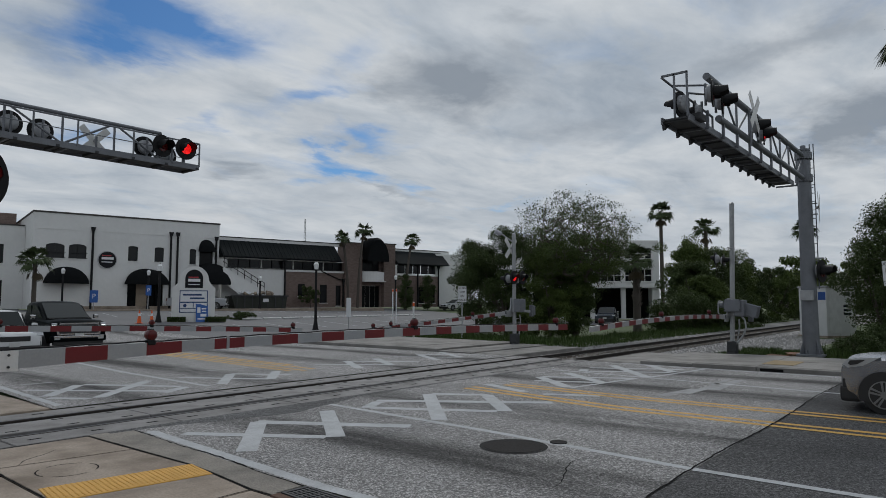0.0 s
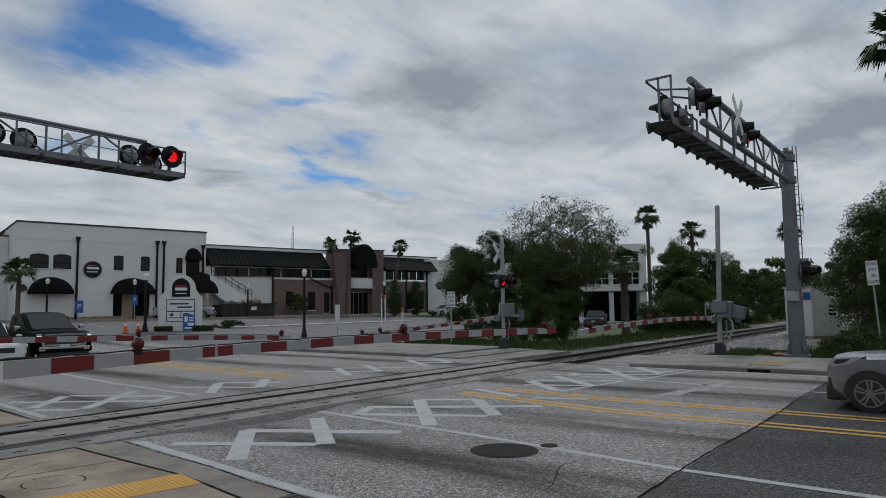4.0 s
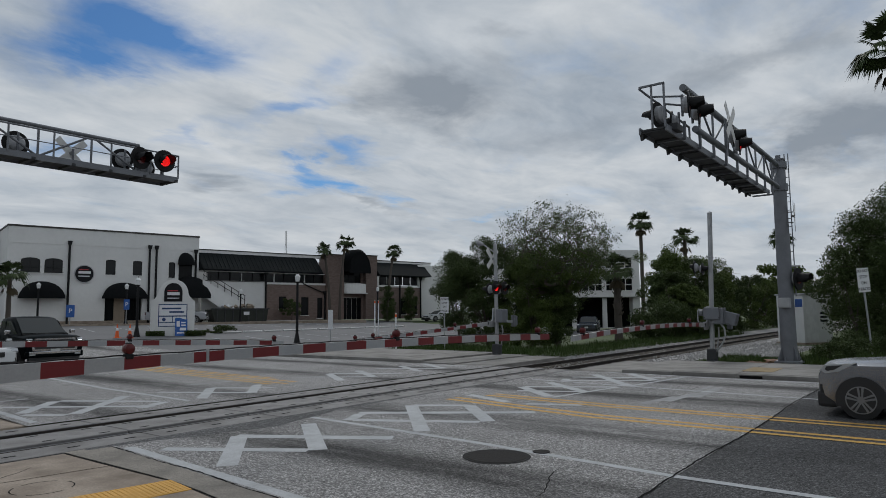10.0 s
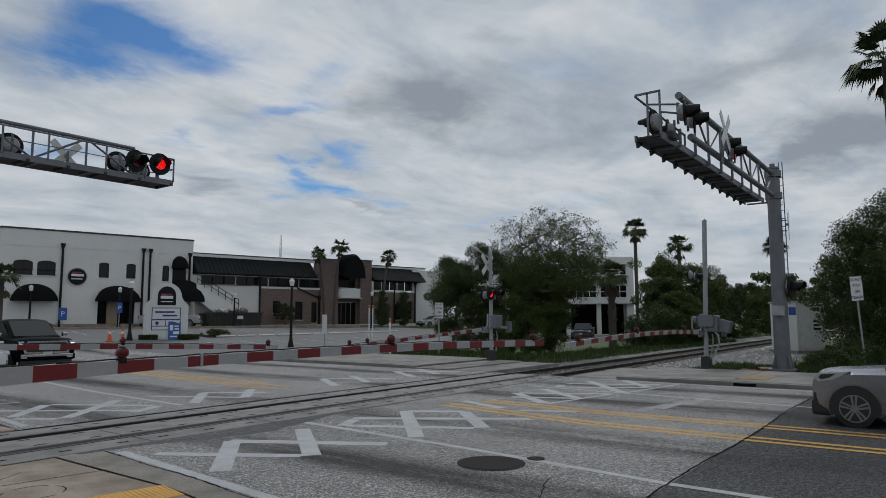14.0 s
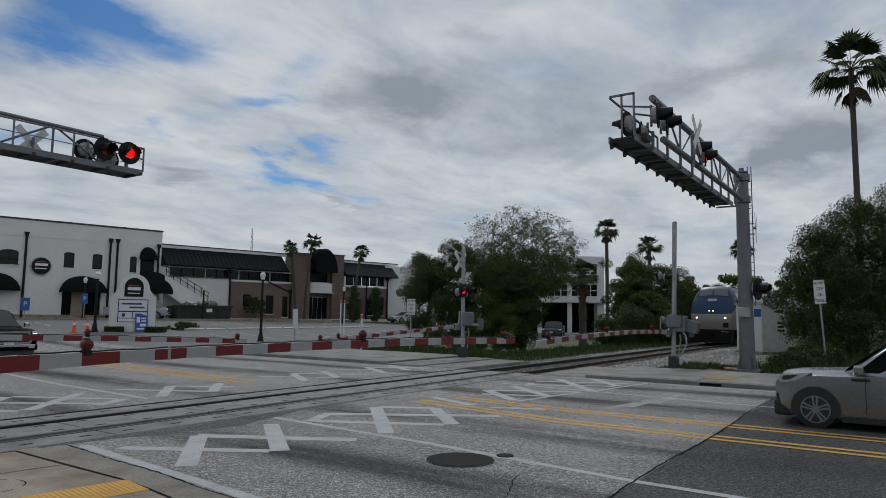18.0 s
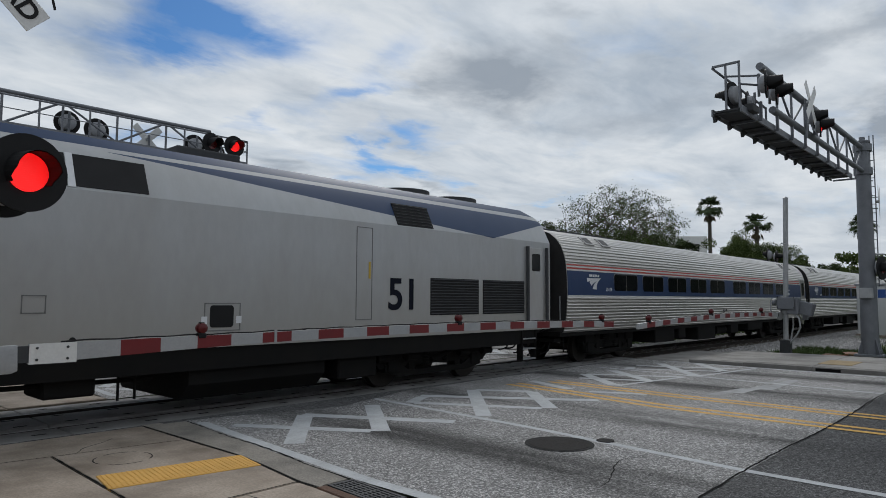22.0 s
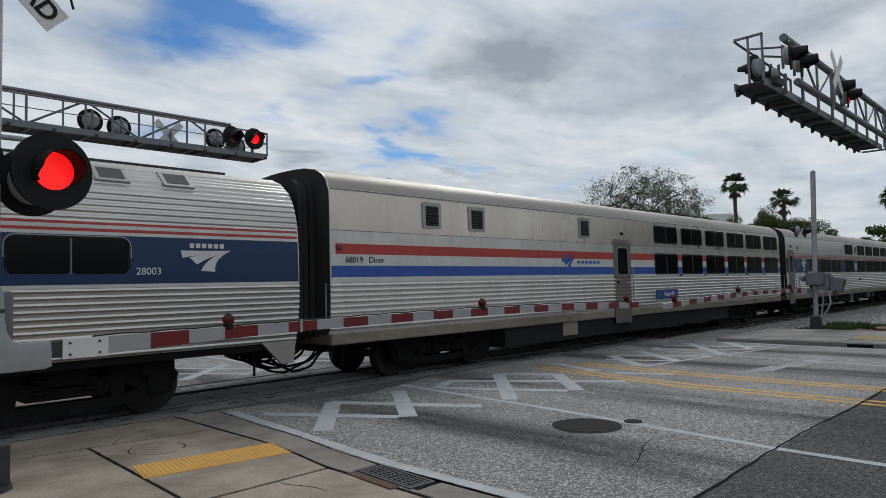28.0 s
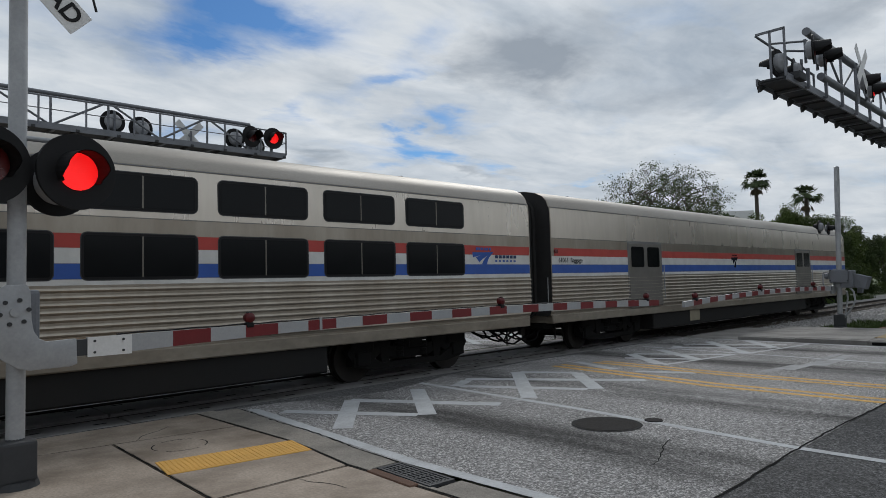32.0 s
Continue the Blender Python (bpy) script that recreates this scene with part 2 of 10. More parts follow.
def road_mat(name, base, stain, speck=1.0):
    """Worn road surface: stones of uneven tone, patches, and oil along the middle of each lane."""
    m = bpy.data.materials.new(name)
    m.use_nodes = True
    nt = m.node_tree
    N, L = nt.nodes.new, nt.links.new
    b = nt.nodes["Principled BSDF"]
    b.inputs["Roughness"].default_value, b.inputs["Specular IOR Level"].default_value = 0.9, 0.3
    tc, sep = N("ShaderNodeTexCoord"), N("ShaderNodeSeparateXYZ")
    L(tc.outputs["Object"], sep.inputs[0])

    def op(kind, a, c=None, clamp=False):
        n = N("ShaderNodeMath")
        n.operation, n.use_clamp = kind, clamp
        for i, v in enumerate((a, c)):
            if v is None:
                continue
            if isinstance(v, (int, float)):
                n.inputs[i].default_value = v
            else:
                L(v, n.inputs[i])
        return n.outputs[0]

    def nz(scale, detail, rough, stretch=(1, 1, 1)):
        mp, n = N("ShaderNodeMapping"), N("ShaderNodeTexNoise")
        mp.inputs["Scale"].default_value = stretch
        L(tc.outputs["Object"], mp.inputs[0]), L(mp.outputs[0], n.inputs["Vector"])
        n.inputs["Scale"].default_value, n.inputs["Detail"].default_value, n.inputs["Roughness"].default_value = scale, detail, rough
        return n.outputs["Fac"]

    def span(v, a, c, lo, hi):
        r = N("ShaderNodeMapRange")
        for k, val in zip(("From Min", "From Max", "To Min", "To Max"), (a, c, lo, hi)):
            r.inputs[k].default_value = val
        L(v, r.inputs[0])
        return r.outputs[0]

    stones = span(nz(17, 5, 0.8), 0.36, 0.66, 1.0 - 0.55 * speck, 1.0 + 0.45 * speck)
    chips, pick = N("ShaderNodeTexVoronoi"), N("ShaderNodeSeparateColor")
    chips.inputs["Scale"].default_value = 62.0
    L(tc.outputs["Object"], chips.inputs["Vector"]), L(chips.outputs["Color"], pick.inputs[0])
    fine = span(op("POWER", pick.outputs[0], 2.2), 0.0, 1.0, 0.54, 1.98)
    patch = span(nz(0.35, 5, 0.6), 0.35, 0.68, 1.08, 0.78)
    streaks = nz(0.9, 6, 0.65, (1.0, 0.16, 1.0))
    lane = None
    for c in (6.75, 10.3, 14.9, 18.4):
        d = op("ABSOLUTE", op("SUBTRACT", sep.outputs["X"], c))
        v = span(d, 0.20, 0.80, 1.0, 0.0)
        lane = v if lane is None else op("MAXIMUM", lane, v)
    oil = op("MULTIPLY", lane, span(streaks, 0.33, 0.56, 0.0, 1.0), True)
    oil = op("SUBTRACT", 1.0, op("MULTIPLY", oil, stain))
    v = op("MULTIPLY", op("MULTIPLY", stones, fine), op("MULTIPLY", patch, oil))
    col = N("ShaderNodeCombineXYZ")
    for i in range(3):
        L(op("MULTIPLY", v, base[i]), col.inputs[i])
    L(col.outputs[0], b.inputs["Base Color"])
    bp = N("ShaderNodeBump")
    bp.inputs["Strength"].default_value, bp.inputs["Distance"].default_value = 0.6, 0.015
    L(stones, bp.inputs["Height"]), L(bp.outputs[0], b.inputs["Normal"])
    return m


ASPHALT = road_mat("asphalt", (0.090, 0.090, 0.092), 0.25, 1.1)
CHIPSEAL = road_mat("chip_seal", (0.292, 0.286, 0.282), 0.80, 0.95)
FRESH = road_mat("dark_patch", (0.115, 0.115, 0.117), 0.1, 0.7)
LOT = mat("lot_asphalt", (0.15, 0.15, 0.155), 0.9, second=(0.09, 0.09, 0.092), scale=0.15, fine=30, bump=0.2)
CONCRETE = mat("concrete", (0.375, 0.31, 0.25), 0.88, second=(0.15, 0.115, 0.085), scale=1.3, amount=0.95, fine=34, fine_amount=0.6, bump=0.2, bump_scale=80)
PANEL = mat("crossing_panel", (0.235, 0.228, 0.225), 0.85, second=(0.085, 0.08, 0.075), scale=1.2, amount=0.7, fine=50, fine_amount=0.3, bump=0.25)
RUBBER = mat("black_rubber", (0.010, 0.010, 0.010), 0.95, fine_amount=0.0, spec=0.08)
PAINT_W = mat("road_paint_white", (0.44, 0.455, 0.47), 0.85, second=(0.28, 0.285, 0.29), scale=2.5, amount=0.6, fine=35, fine_amount=0.4)
PAINT_Y = mat("road_paint_yellow", (0.62, 0.35, 0.06), 0.8, second=(0.38, 0.25, 0.10), scale=3.5, amount=0.75, fine=24, fine_amount=0.5)
TACTILE = mat("tactile_yellow", (0.66, 0.36, 0.075), 0.75, second=(0.36, 0.23, 0.06), scale=3, fine=60, fine_amount=0.3)
GRASS = mat("grass", (0.060, 0.092, 0.026), 0.95, second=(0.080, 0.080, 0.034), scale=0.25, fine=8, fine_amount=0.5, bump=0.6, bump_scale=20)
BALLAST = mat("ballast", (0.40, 0.39, 0.38), 0.95, second=(0.16, 0.15, 0.15), scale=0.6, fine=12, fine_amount=0.7, bump=1.0, bump_scale=15, island=0.6)
STEEL_RAIL = mat("rail_steel", (0.035, 0.03, 0.027), 0.8, 0.1, second=(0.06, 0.045, 0.035), scale=2)
RAIL_TOP = mat("rail_top", (0.10, 0.10, 0.10), 0.4, 0.8, scale=2)
TIE = mat("tie_wood", (0.09, 0.075, 0.06), 0.95, scale=2, bump=0.3, random_amount=0.5)
GALV = mat("galvanised_steel", (0.37, 0.38, 0.39), 0.5, 0.3, second=(0.23, 0.24, 0.25), scale=2.5, amount=0.6, fine=30, fine_amount=0.2)
GALV_DULL = mat("weathered_galvanised_steel", (0.175, 0.185, 0.205), 0.55, 0.3, second=(0.12, 0.128, 0.14), scale=2.5, amount=0.6, fine=30, fine_amount=0.25)
CONCRETE_GREY = mat("grey_concrete", (0.26, 0.25, 0.235), 0.88, second=(0.13, 0.12, 0.11), scale=0.9, amount=0.9, fine=30, fine_amount=0.5, bump=0.2, bump_scale=80)
DARKSTEEL = mat("dark_steel", (0.045, 0.047, 0.051), 0.7, 0.2, scale=3)
BLACK = mat("black_paint", (0.009, 0.009, 0.010), 0.6, fine_amount=0.0, spec=0.25)
RED_LENS = mat("red_lens", (0.10, 0.008, 0.008), 0.25, fine_amount=0.0, amount=0.1)
RED_LIT = mat("red_lit", (1.0, 0.012, 0.012), 0.4, emit=1.3)
RED_PAINT = mat("red_reflector", (0.150, 0.008, 0.011), 0.5, second=(0.10, 0.012, 0.012), scale=3)
WHITE_REFL = mat("white_reflector", (0.34, 0.35, 0.36), 0.5, second=(0.24, 0.24, 0.25), scale=3)
WHITE_TAPE = mat("white_plate", (0.68, 0.68, 0.67), 0.5, second=(0.5, 0.5, 0.5), scale=4)
STEEL = mat("stainless", (0.56, 0.54, 0.51), 0.33, 0.95, second=(0.40, 0.38, 0.35), scale=1.1, amount=0.5, fine=6, fine_amount=0.15, stretch=(0.5, 1, 2.5))
STEEL_PLAIN = mat("stainless_plain", (0.64, 0.625, 0.59), 0.36, 0.65, second=(0.48, 0.45, 0.40), scale=0.9, amount=0.5, fine=6, fine_amount=0.2, stretch=(1.5, 1, 0.35))
STEEL_DULL = mat("stainless_dull", (0.37, 0.33, 0.275), 0.34, 0.80, second=(0.25, 0.21, 0.165), scale=0.9, amount=0.6, fine=6, fine_amount=0.2, stretch=(1.5, 1, 0.35))
LOCO_GREY = mat("loco_silver", (0.42, 0.42, 0.42), 0.5, 0.25, second=(0.34, 0.30, 0.25), scale=0.7, amount=0.5, fine=5, fine_amount=0.1, stretch=(1.4, 1, 0.5))
TRAIN_BLUE = mat("stripe_navy", (0.012, 0.035, 0.105), 0.4, spec=0.35, second=(0.017, 0.038, 0.095), scale=1.0, fine_amount=0.05)
STRIPE_BLUE = mat("stripe_blue", (0.020, 0.085, 0.36), 0.45, fine_amount=0.05)
STRIPE_RED = mat("stripe_red", (0.42, 0.045, 0.035), 0.45, fine_amount=0.05)
STRIPE_WHITE = mat("stripe_white", (0.60, 0.60, 0.58), 0.5, fine_amount=0.08)
GLASS_DARK = mat("dark_window", (0.006, 0.007, 0.008), 0.14, amount=0.0, fine_amount=0.0, spec=0.14)
UNDER = mat("underframe", (0.010, 0.010, 0.010), 0.9, spec=0.15, second=(0.022, 0.019, 0.016), scale=1.5)
WHEEL = mat("wheel_steel", (0.028, 0.024, 0.021), 0.7, 0.3, scale=4)
DIAPH = mat("diaphragm", (0.036, 0.035, 0.035), 0.9, fine_amount=0.1, spec=0.15)
WHITE_WALL = mat("white_stucco", (0.70, 0.70, 0.69), 0.9, second=(0.55, 0.55, 0.54), scale=0.35, amount=0.4, fine=3, fine_amount=0.08, bump=0.1, bump_scale=30)
AWNING = mat("black_awning", (0.009, 0.010, 0.011), 0.95, amount=0.3, spec=0.1)
METAL_ROOF = mat("dark_metal_roof", (0.012, 0.015, 0.016), 0.8, 0.0, scale=0.5, spec=0.1)
BRICK = mat("brick", (0.24, 0.178, 0.155), 0.9, second=(0.11, 0.08, 0.07), scale=2.2, amount=0.8, fine=11, fine_amount=0.75, stretch=(1, 1, 3))
WIN = mat("window_glass", (0.010, 0.011, 0.012), 0.08, amount=0.0, fine_amount=0.0, spec=0.25)
GLASS_SCREEN = mat("screen_glass", (0.022, 0.026, 0.027), 0.04, amount=0.0, fine_amount=0.0, spec=0.16)
GLASS_CAR = mat("car_glass", (0.006, 0.008, 0.009), 0.05, amount=0.0, fine_amount=0.0, spec=0.12)


# ---- mesh helpers ----
def add_box(bm, x0, x1, y0, y1, z0, z1):
    vs = [bm.verts.new((x, y, z)) for x in (x0, x1) for y in (y0, y1) for z in (z0, z1)]
    for f in ((0, 1, 3, 2), (4, 6, 7, 5), (0, 4, 5, 1), (2, 3, 7, 6), (0, 2, 6, 4), (1, 5, 7, 3)):
        bm.faces.new([vs[i] for i in f])


def box_bm(*b):
    bm = bmesh.new()
    for i in range(0, len(b), 6):
        add_box(bm, *b[i:i + 6])
    return bm


def bevelled(*b, w=0.02, seg=2):
    bm = box_bm(*b)
    bmesh.ops.recalc_face_normals(bm, faces=bm.faces)
    bmesh.ops.bevel(bm, geom=bm.edges[:], offset=w, segments=seg, affect="EDGES", profile=0.6)
    return bm


def add_cyl(bm, p0, p1, r0, r1=None, seg=12, caps=True):
    p0, p1 = Vector(p0), Vector(p1)
    r1 = r0 if r1 is None else r1
    d = (p1 - p0).normalized()
    a = d.orthogonal().normalized()
    c = d.cross(a)
    rings = []
    for p, r in ((p0, r0), (p1, r1)):
        rings.append([bm.verts.new(p + (a * math.cos(k) + c * math.sin(k)) * r) for k in (2 * math.pi * i / seg for i in range(seg))])
    for i in range(seg):
        j = (i + 1) % seg
        bm.faces.new((rings[0][i], rings[0][j], rings[1][j], rings[1][i]))
    if caps:
        bm.faces.new(rings[0][::-1])
        bm.faces.new(rings[1])


def cyl_bm(*a, **k):
    bm = bmesh.new()
    add_cyl(bm, *a, **k)
    return bm


def add_tube(bm, pts, r, seg=8):
    """One bent tube swept along a run of points."""
    pts = [Vector(p) for p in pts]
    rings, a = [], None
    for i, p in enumerate(pts):
        d = (pts[min(i + 1, len(pts) - 1)] - pts[max(i - 1, 0)]).normalized()
        a = d.orthogonal().normalized() if a is None else (a - d * a.dot(d)).normalized()
        c = d.cross(a)
        rings.append([bm.verts.new(p + (a * math.cos(k) + c * math.sin(k)) * r) for k in (2 * math.pi * n / seg for n in range(seg))])
    for r0, r1 in zip(rings, rings[1:]):
        for i in range(seg):
            j = (i + 1) % seg
            bm.faces.new((r0[i], r0[j], r1[j], r1[i]))
    bm.faces.new(rings[0][::-1])
    bm.faces.new(rings[-1])


def add_prism(bm, outline, axis, a, b):
    """Extrudes a 2D outline along x ('x': outline is y, z), y ('y': x, z) or z ('z': x, y)."""
    def at(p, q):
        return {"x": (q, p[0], p[1]), "y": (p[0], q, p[1]), "z": (p[0], p[1], q)}[axis]
    r0, r1 = [bm.verts.new(at(p, a)) for p in outline], [bm.verts.new(at(p, b)) for p in outline]
    n = len(outline)
    for i in range(n):
        j = (i + 1) % n
        bm.faces.new((r0[i], r0[j], r1[j], r1[i]))
    bm.faces.new(r0[::-1])
    bm.faces.new(r1)


def prism_bm(*a):
    bm = bmesh.new()
    add_prism(bm, *a)
    return bm


def rounded(x0, x1, z0, z1, r, seg=4):
    pts = []
    for cx, cz, a0 in ((x1 - r, z1 - r, 0), (x0 + r, z1 - r, 90), (x0 + r, z0 + r, 180), (x1 - r, z0 + r, 270)):
        for i in range(seg + 1):
            a = radians(a0 + 90 * i / seg)
            pts.append((cx + r * math.cos(a), cz + r * math.sin(a)))
    return pts


def smooth_mesh(me, angle=35):
    for p in me.polygons:
        p.use_smooth = True
    me.set_sharp_from_angle(angle=radians(angle))


def mesh_of(bm, material, smooth=None):
    bmesh.ops.recalc_face_normals(bm, faces=bm.faces)
    me = bpy.data.meshes.new("mesh")
    bm.to_mesh(me)
    bm.free()
    for m in material if isinstance(material, (list, tuple)) else (material,):
        me.materials.append(m)
    if smooth:
        smooth_mesh(me, smooth)
    return me


def part(name, bm, material, parent=None, label="", smooth=None, m=None):
    ob = new(name, bm if isinstance(bm, bpy.types.Mesh) else mesh_of(bm, material, smooth))
    if parent is not None:
        ob.parent = parent
    if m is not None:
        ob.matrix_basis = m
    return tagged(ob, label)


def thing(name, label, category, group="", m=None):
    ob = tagged(new(name), label, category, group)
    ob.empty_display_size = 0.2
    if m is not None:
        ob.matrix_basis = m
    return ob


def structure(name, bm, material, label, category="", smooth=None):
    return tagged(part(name, bm, material, None, label, smooth), "", category, "", "structure")


def text_mesh(words, size, material, depth=0.004, bold=0.0):
    c = bpy.data.curves.new("lettering", "FONT")
    c.body, c.size, c.extrude, c.align_x, c.align_y = words, size, depth, "CENTER", "CENTER"
    c.offset = bold
    tmp = bpy.data.objects.new("lettering", c)
    scene.collection.objects.link(tmp)
    dg = bpy.context.evaluated_depsgraph_get()
    me = bpy.data.meshes.new_from_object(tmp.evaluated_get(dg))
    bpy.data.objects.remove(tmp)
    me.materials.clear()
    me.materials.append(material)
    return me


def ease(a, b, x):
    t = min(1.0, max(0.0, (x - a) / (b - a)))
    return t * t * (3 - 2 * t)


def prof(y):
    """Height of the land: level at the tracks, rising behind them."""
    return 1.15 * ease(20, 52, y)


# ---- ground, road, tracks ----
RAIL_Y = (0.0, 1.505)
MID_Y = 0.75
ROAD = (4.72, 20.3)


def strip(x0, x1, ys, dz, material, name, label, category="", thick=0.0, zf=prof):
    """A sheet that follows the land, between two x and along a list of y."""
    bm = bmesh.new()
    rows = [[bm.verts.new((x, y, zf(y) + dz)) for x in (x0, x1)] for y in ys]
    for a, b in zip(rows, rows[1:]):
        bm.faces.new((a[0], a[1], b[1], b[0]))
    if thick:
        for k, s in ((0, 1), (1, -1)):
            low = [bm.verts.new(r[k].co - Vector((0, 0, thick))) for r in rows]
            for (a, b), (c, d) in zip(zip(rows, rows[1:]), zip(low, low[1:])):
                bm.faces.new((a[k], b[k], d, c))
    return structure(name, bm, material, label, category)


def strip_skew(ys, dz, material, name, label, category):
    """The road beyond the tracks, which bends a little to the right."""
    bm = bmesh.new()
    rows = [[bm.verts.new((x + 0.075 * (y - 2.27), y, prof(y) + dz)) for x in (ROAD[0] + 0.4, ROAD[1] + 0.35)] for y in ys]
    for a, b in zip(rows, rows[1:]):
        bm.faces.new((a[0], a[1], b[1], b[0]))
    return structure(name, bm, material, label, category)


def steps(a, b, n):
    return [a + (b - a) * i / n for i in range(n + 1)]


def build_ground():
    xs = [-900, -300, -120, -60, -30] + steps(-20, 20.4, 14) + [20.8] + steps(23, 130, 36) + [160, 220, 320, 600, 1200, 2400]
    ys = [-900, -300, -120, -60, -40] + steps(-30, -3, 10) + [-2.75, -2.74, 0, 4.24, 4.25] + steps(6, 110, 38) + [150, 220, 340, 600, 1200, 2400]
    bm = bmesh.new()
    g = [[bm.verts.new((x, y, prof(y) - 0.07 - (0.4 if -2.745 < y < 4.245 and x > 20.5 else 0.0))) for x in xs] for y in ys]
    for a, b in zip(g, g[1:]):
        for i in range(len(xs) - 1):
            bm.faces.new((a[i], a[i + 1], b[i + 1], b[i]))
    structure("ground", bm, GRASS, "green grass and weeds beside the railway", "ground", 60)
    ys_near, ys_far = steps(-8.3, -0.72, 12), steps(2.27, 140, 60)
    strip(ROAD[0], ROAD[1], [-140, -60, -30, -15, -8.3], 0.0, ASPHALT, "road", "dark asphalt road before the joint", "road")
    strip(ROAD[0], ROAD[1], ys_near, 0.004, CHIPSEAL, "road", "pale worn asphalt road at the crossing", "road")
    strip_skew(ys_far, 0.004, CHIPSEAL, "road", "pale worn asphalt road beyond the tracks", "road")
    bm = bmesh.new()
    rnd = random.Random(9)
    edge = [(ROAD[0] + 0.5 * i, -0.80 - 0.62 * math.exp(-((ROAD[0] + 0.5 * i - 7.6) / 1.6) ** 2) - rnd.uniform(0, 0.12)) for i in range(32)]
    for (xa, ya), (xb, yb) in zip(edge, edge[1:]):
        bm.faces.new([bm.verts.new(q) for q in ((xa, ya, 0.007), (xb, yb, 0.007), (xb, -0.722, 0.007), (xa, -0.722, 0.007))])
    structure("road_patch", bm, FRESH, "dark asphalt patch along the crossing panels", "road")
    # joint between the two surfaces, an uneven black seam
    rnd = random.Random(4)
    bm = bmesh.new()
    px = [ROAD[0] + i * 0.13 for i in range(121)]
    off = [0.03 * math.sin(x_ * 0.9) + rnd.uniform(-0.012, 0.012) for x_ in px]
    for i in range(len(px) - 1):
        q = [bm.verts.new((px[k], -8.3 + off[k] + s * w, 0.009)) for k, s, w in ((i, -1, 0.012), (i + 1, -1, 0.012), (i + 1, 1, 0.014), (i, 1, 0.012))]
        bm.faces.new(q)
    structure("road_joint", bm, RUBBER, "black tarred joint across the road", "joint")


def bar(bm, x0, y0, x1, y1, w, dz=0.008):
    d = Vector((x1 - x0, y1 - y0, 0))
    n = Vector((-d.y, d.x, 0)).normalized() * w / 2
    k = max(1, int(d.length / 3))
    for i in range(k):
        a, b = Vector((x0, y0, 0)) + d * (i / k), Vector((x0, y0, 0)) + d * ((i + 1) / k)
        bm.faces.new([bm.verts.new((p.x, p.y, prof(p.y) + dz)) for p in (a - n, b - n, b + n, a + n)])


LAYER = []


def marking(name, bars, material, label):
    """A painted marking; each lies a hair above the one before, so that crossing strokes stay clean."""
    bm = bmesh.new()
    LAYER.append(name)
    dz = 0.0052 + 0.0004 * (len(LAYER) % 9)
    for b in bars:
        bar(bm, *b, dz=dz)
    return structure(name, bm, material, label, "road marking")


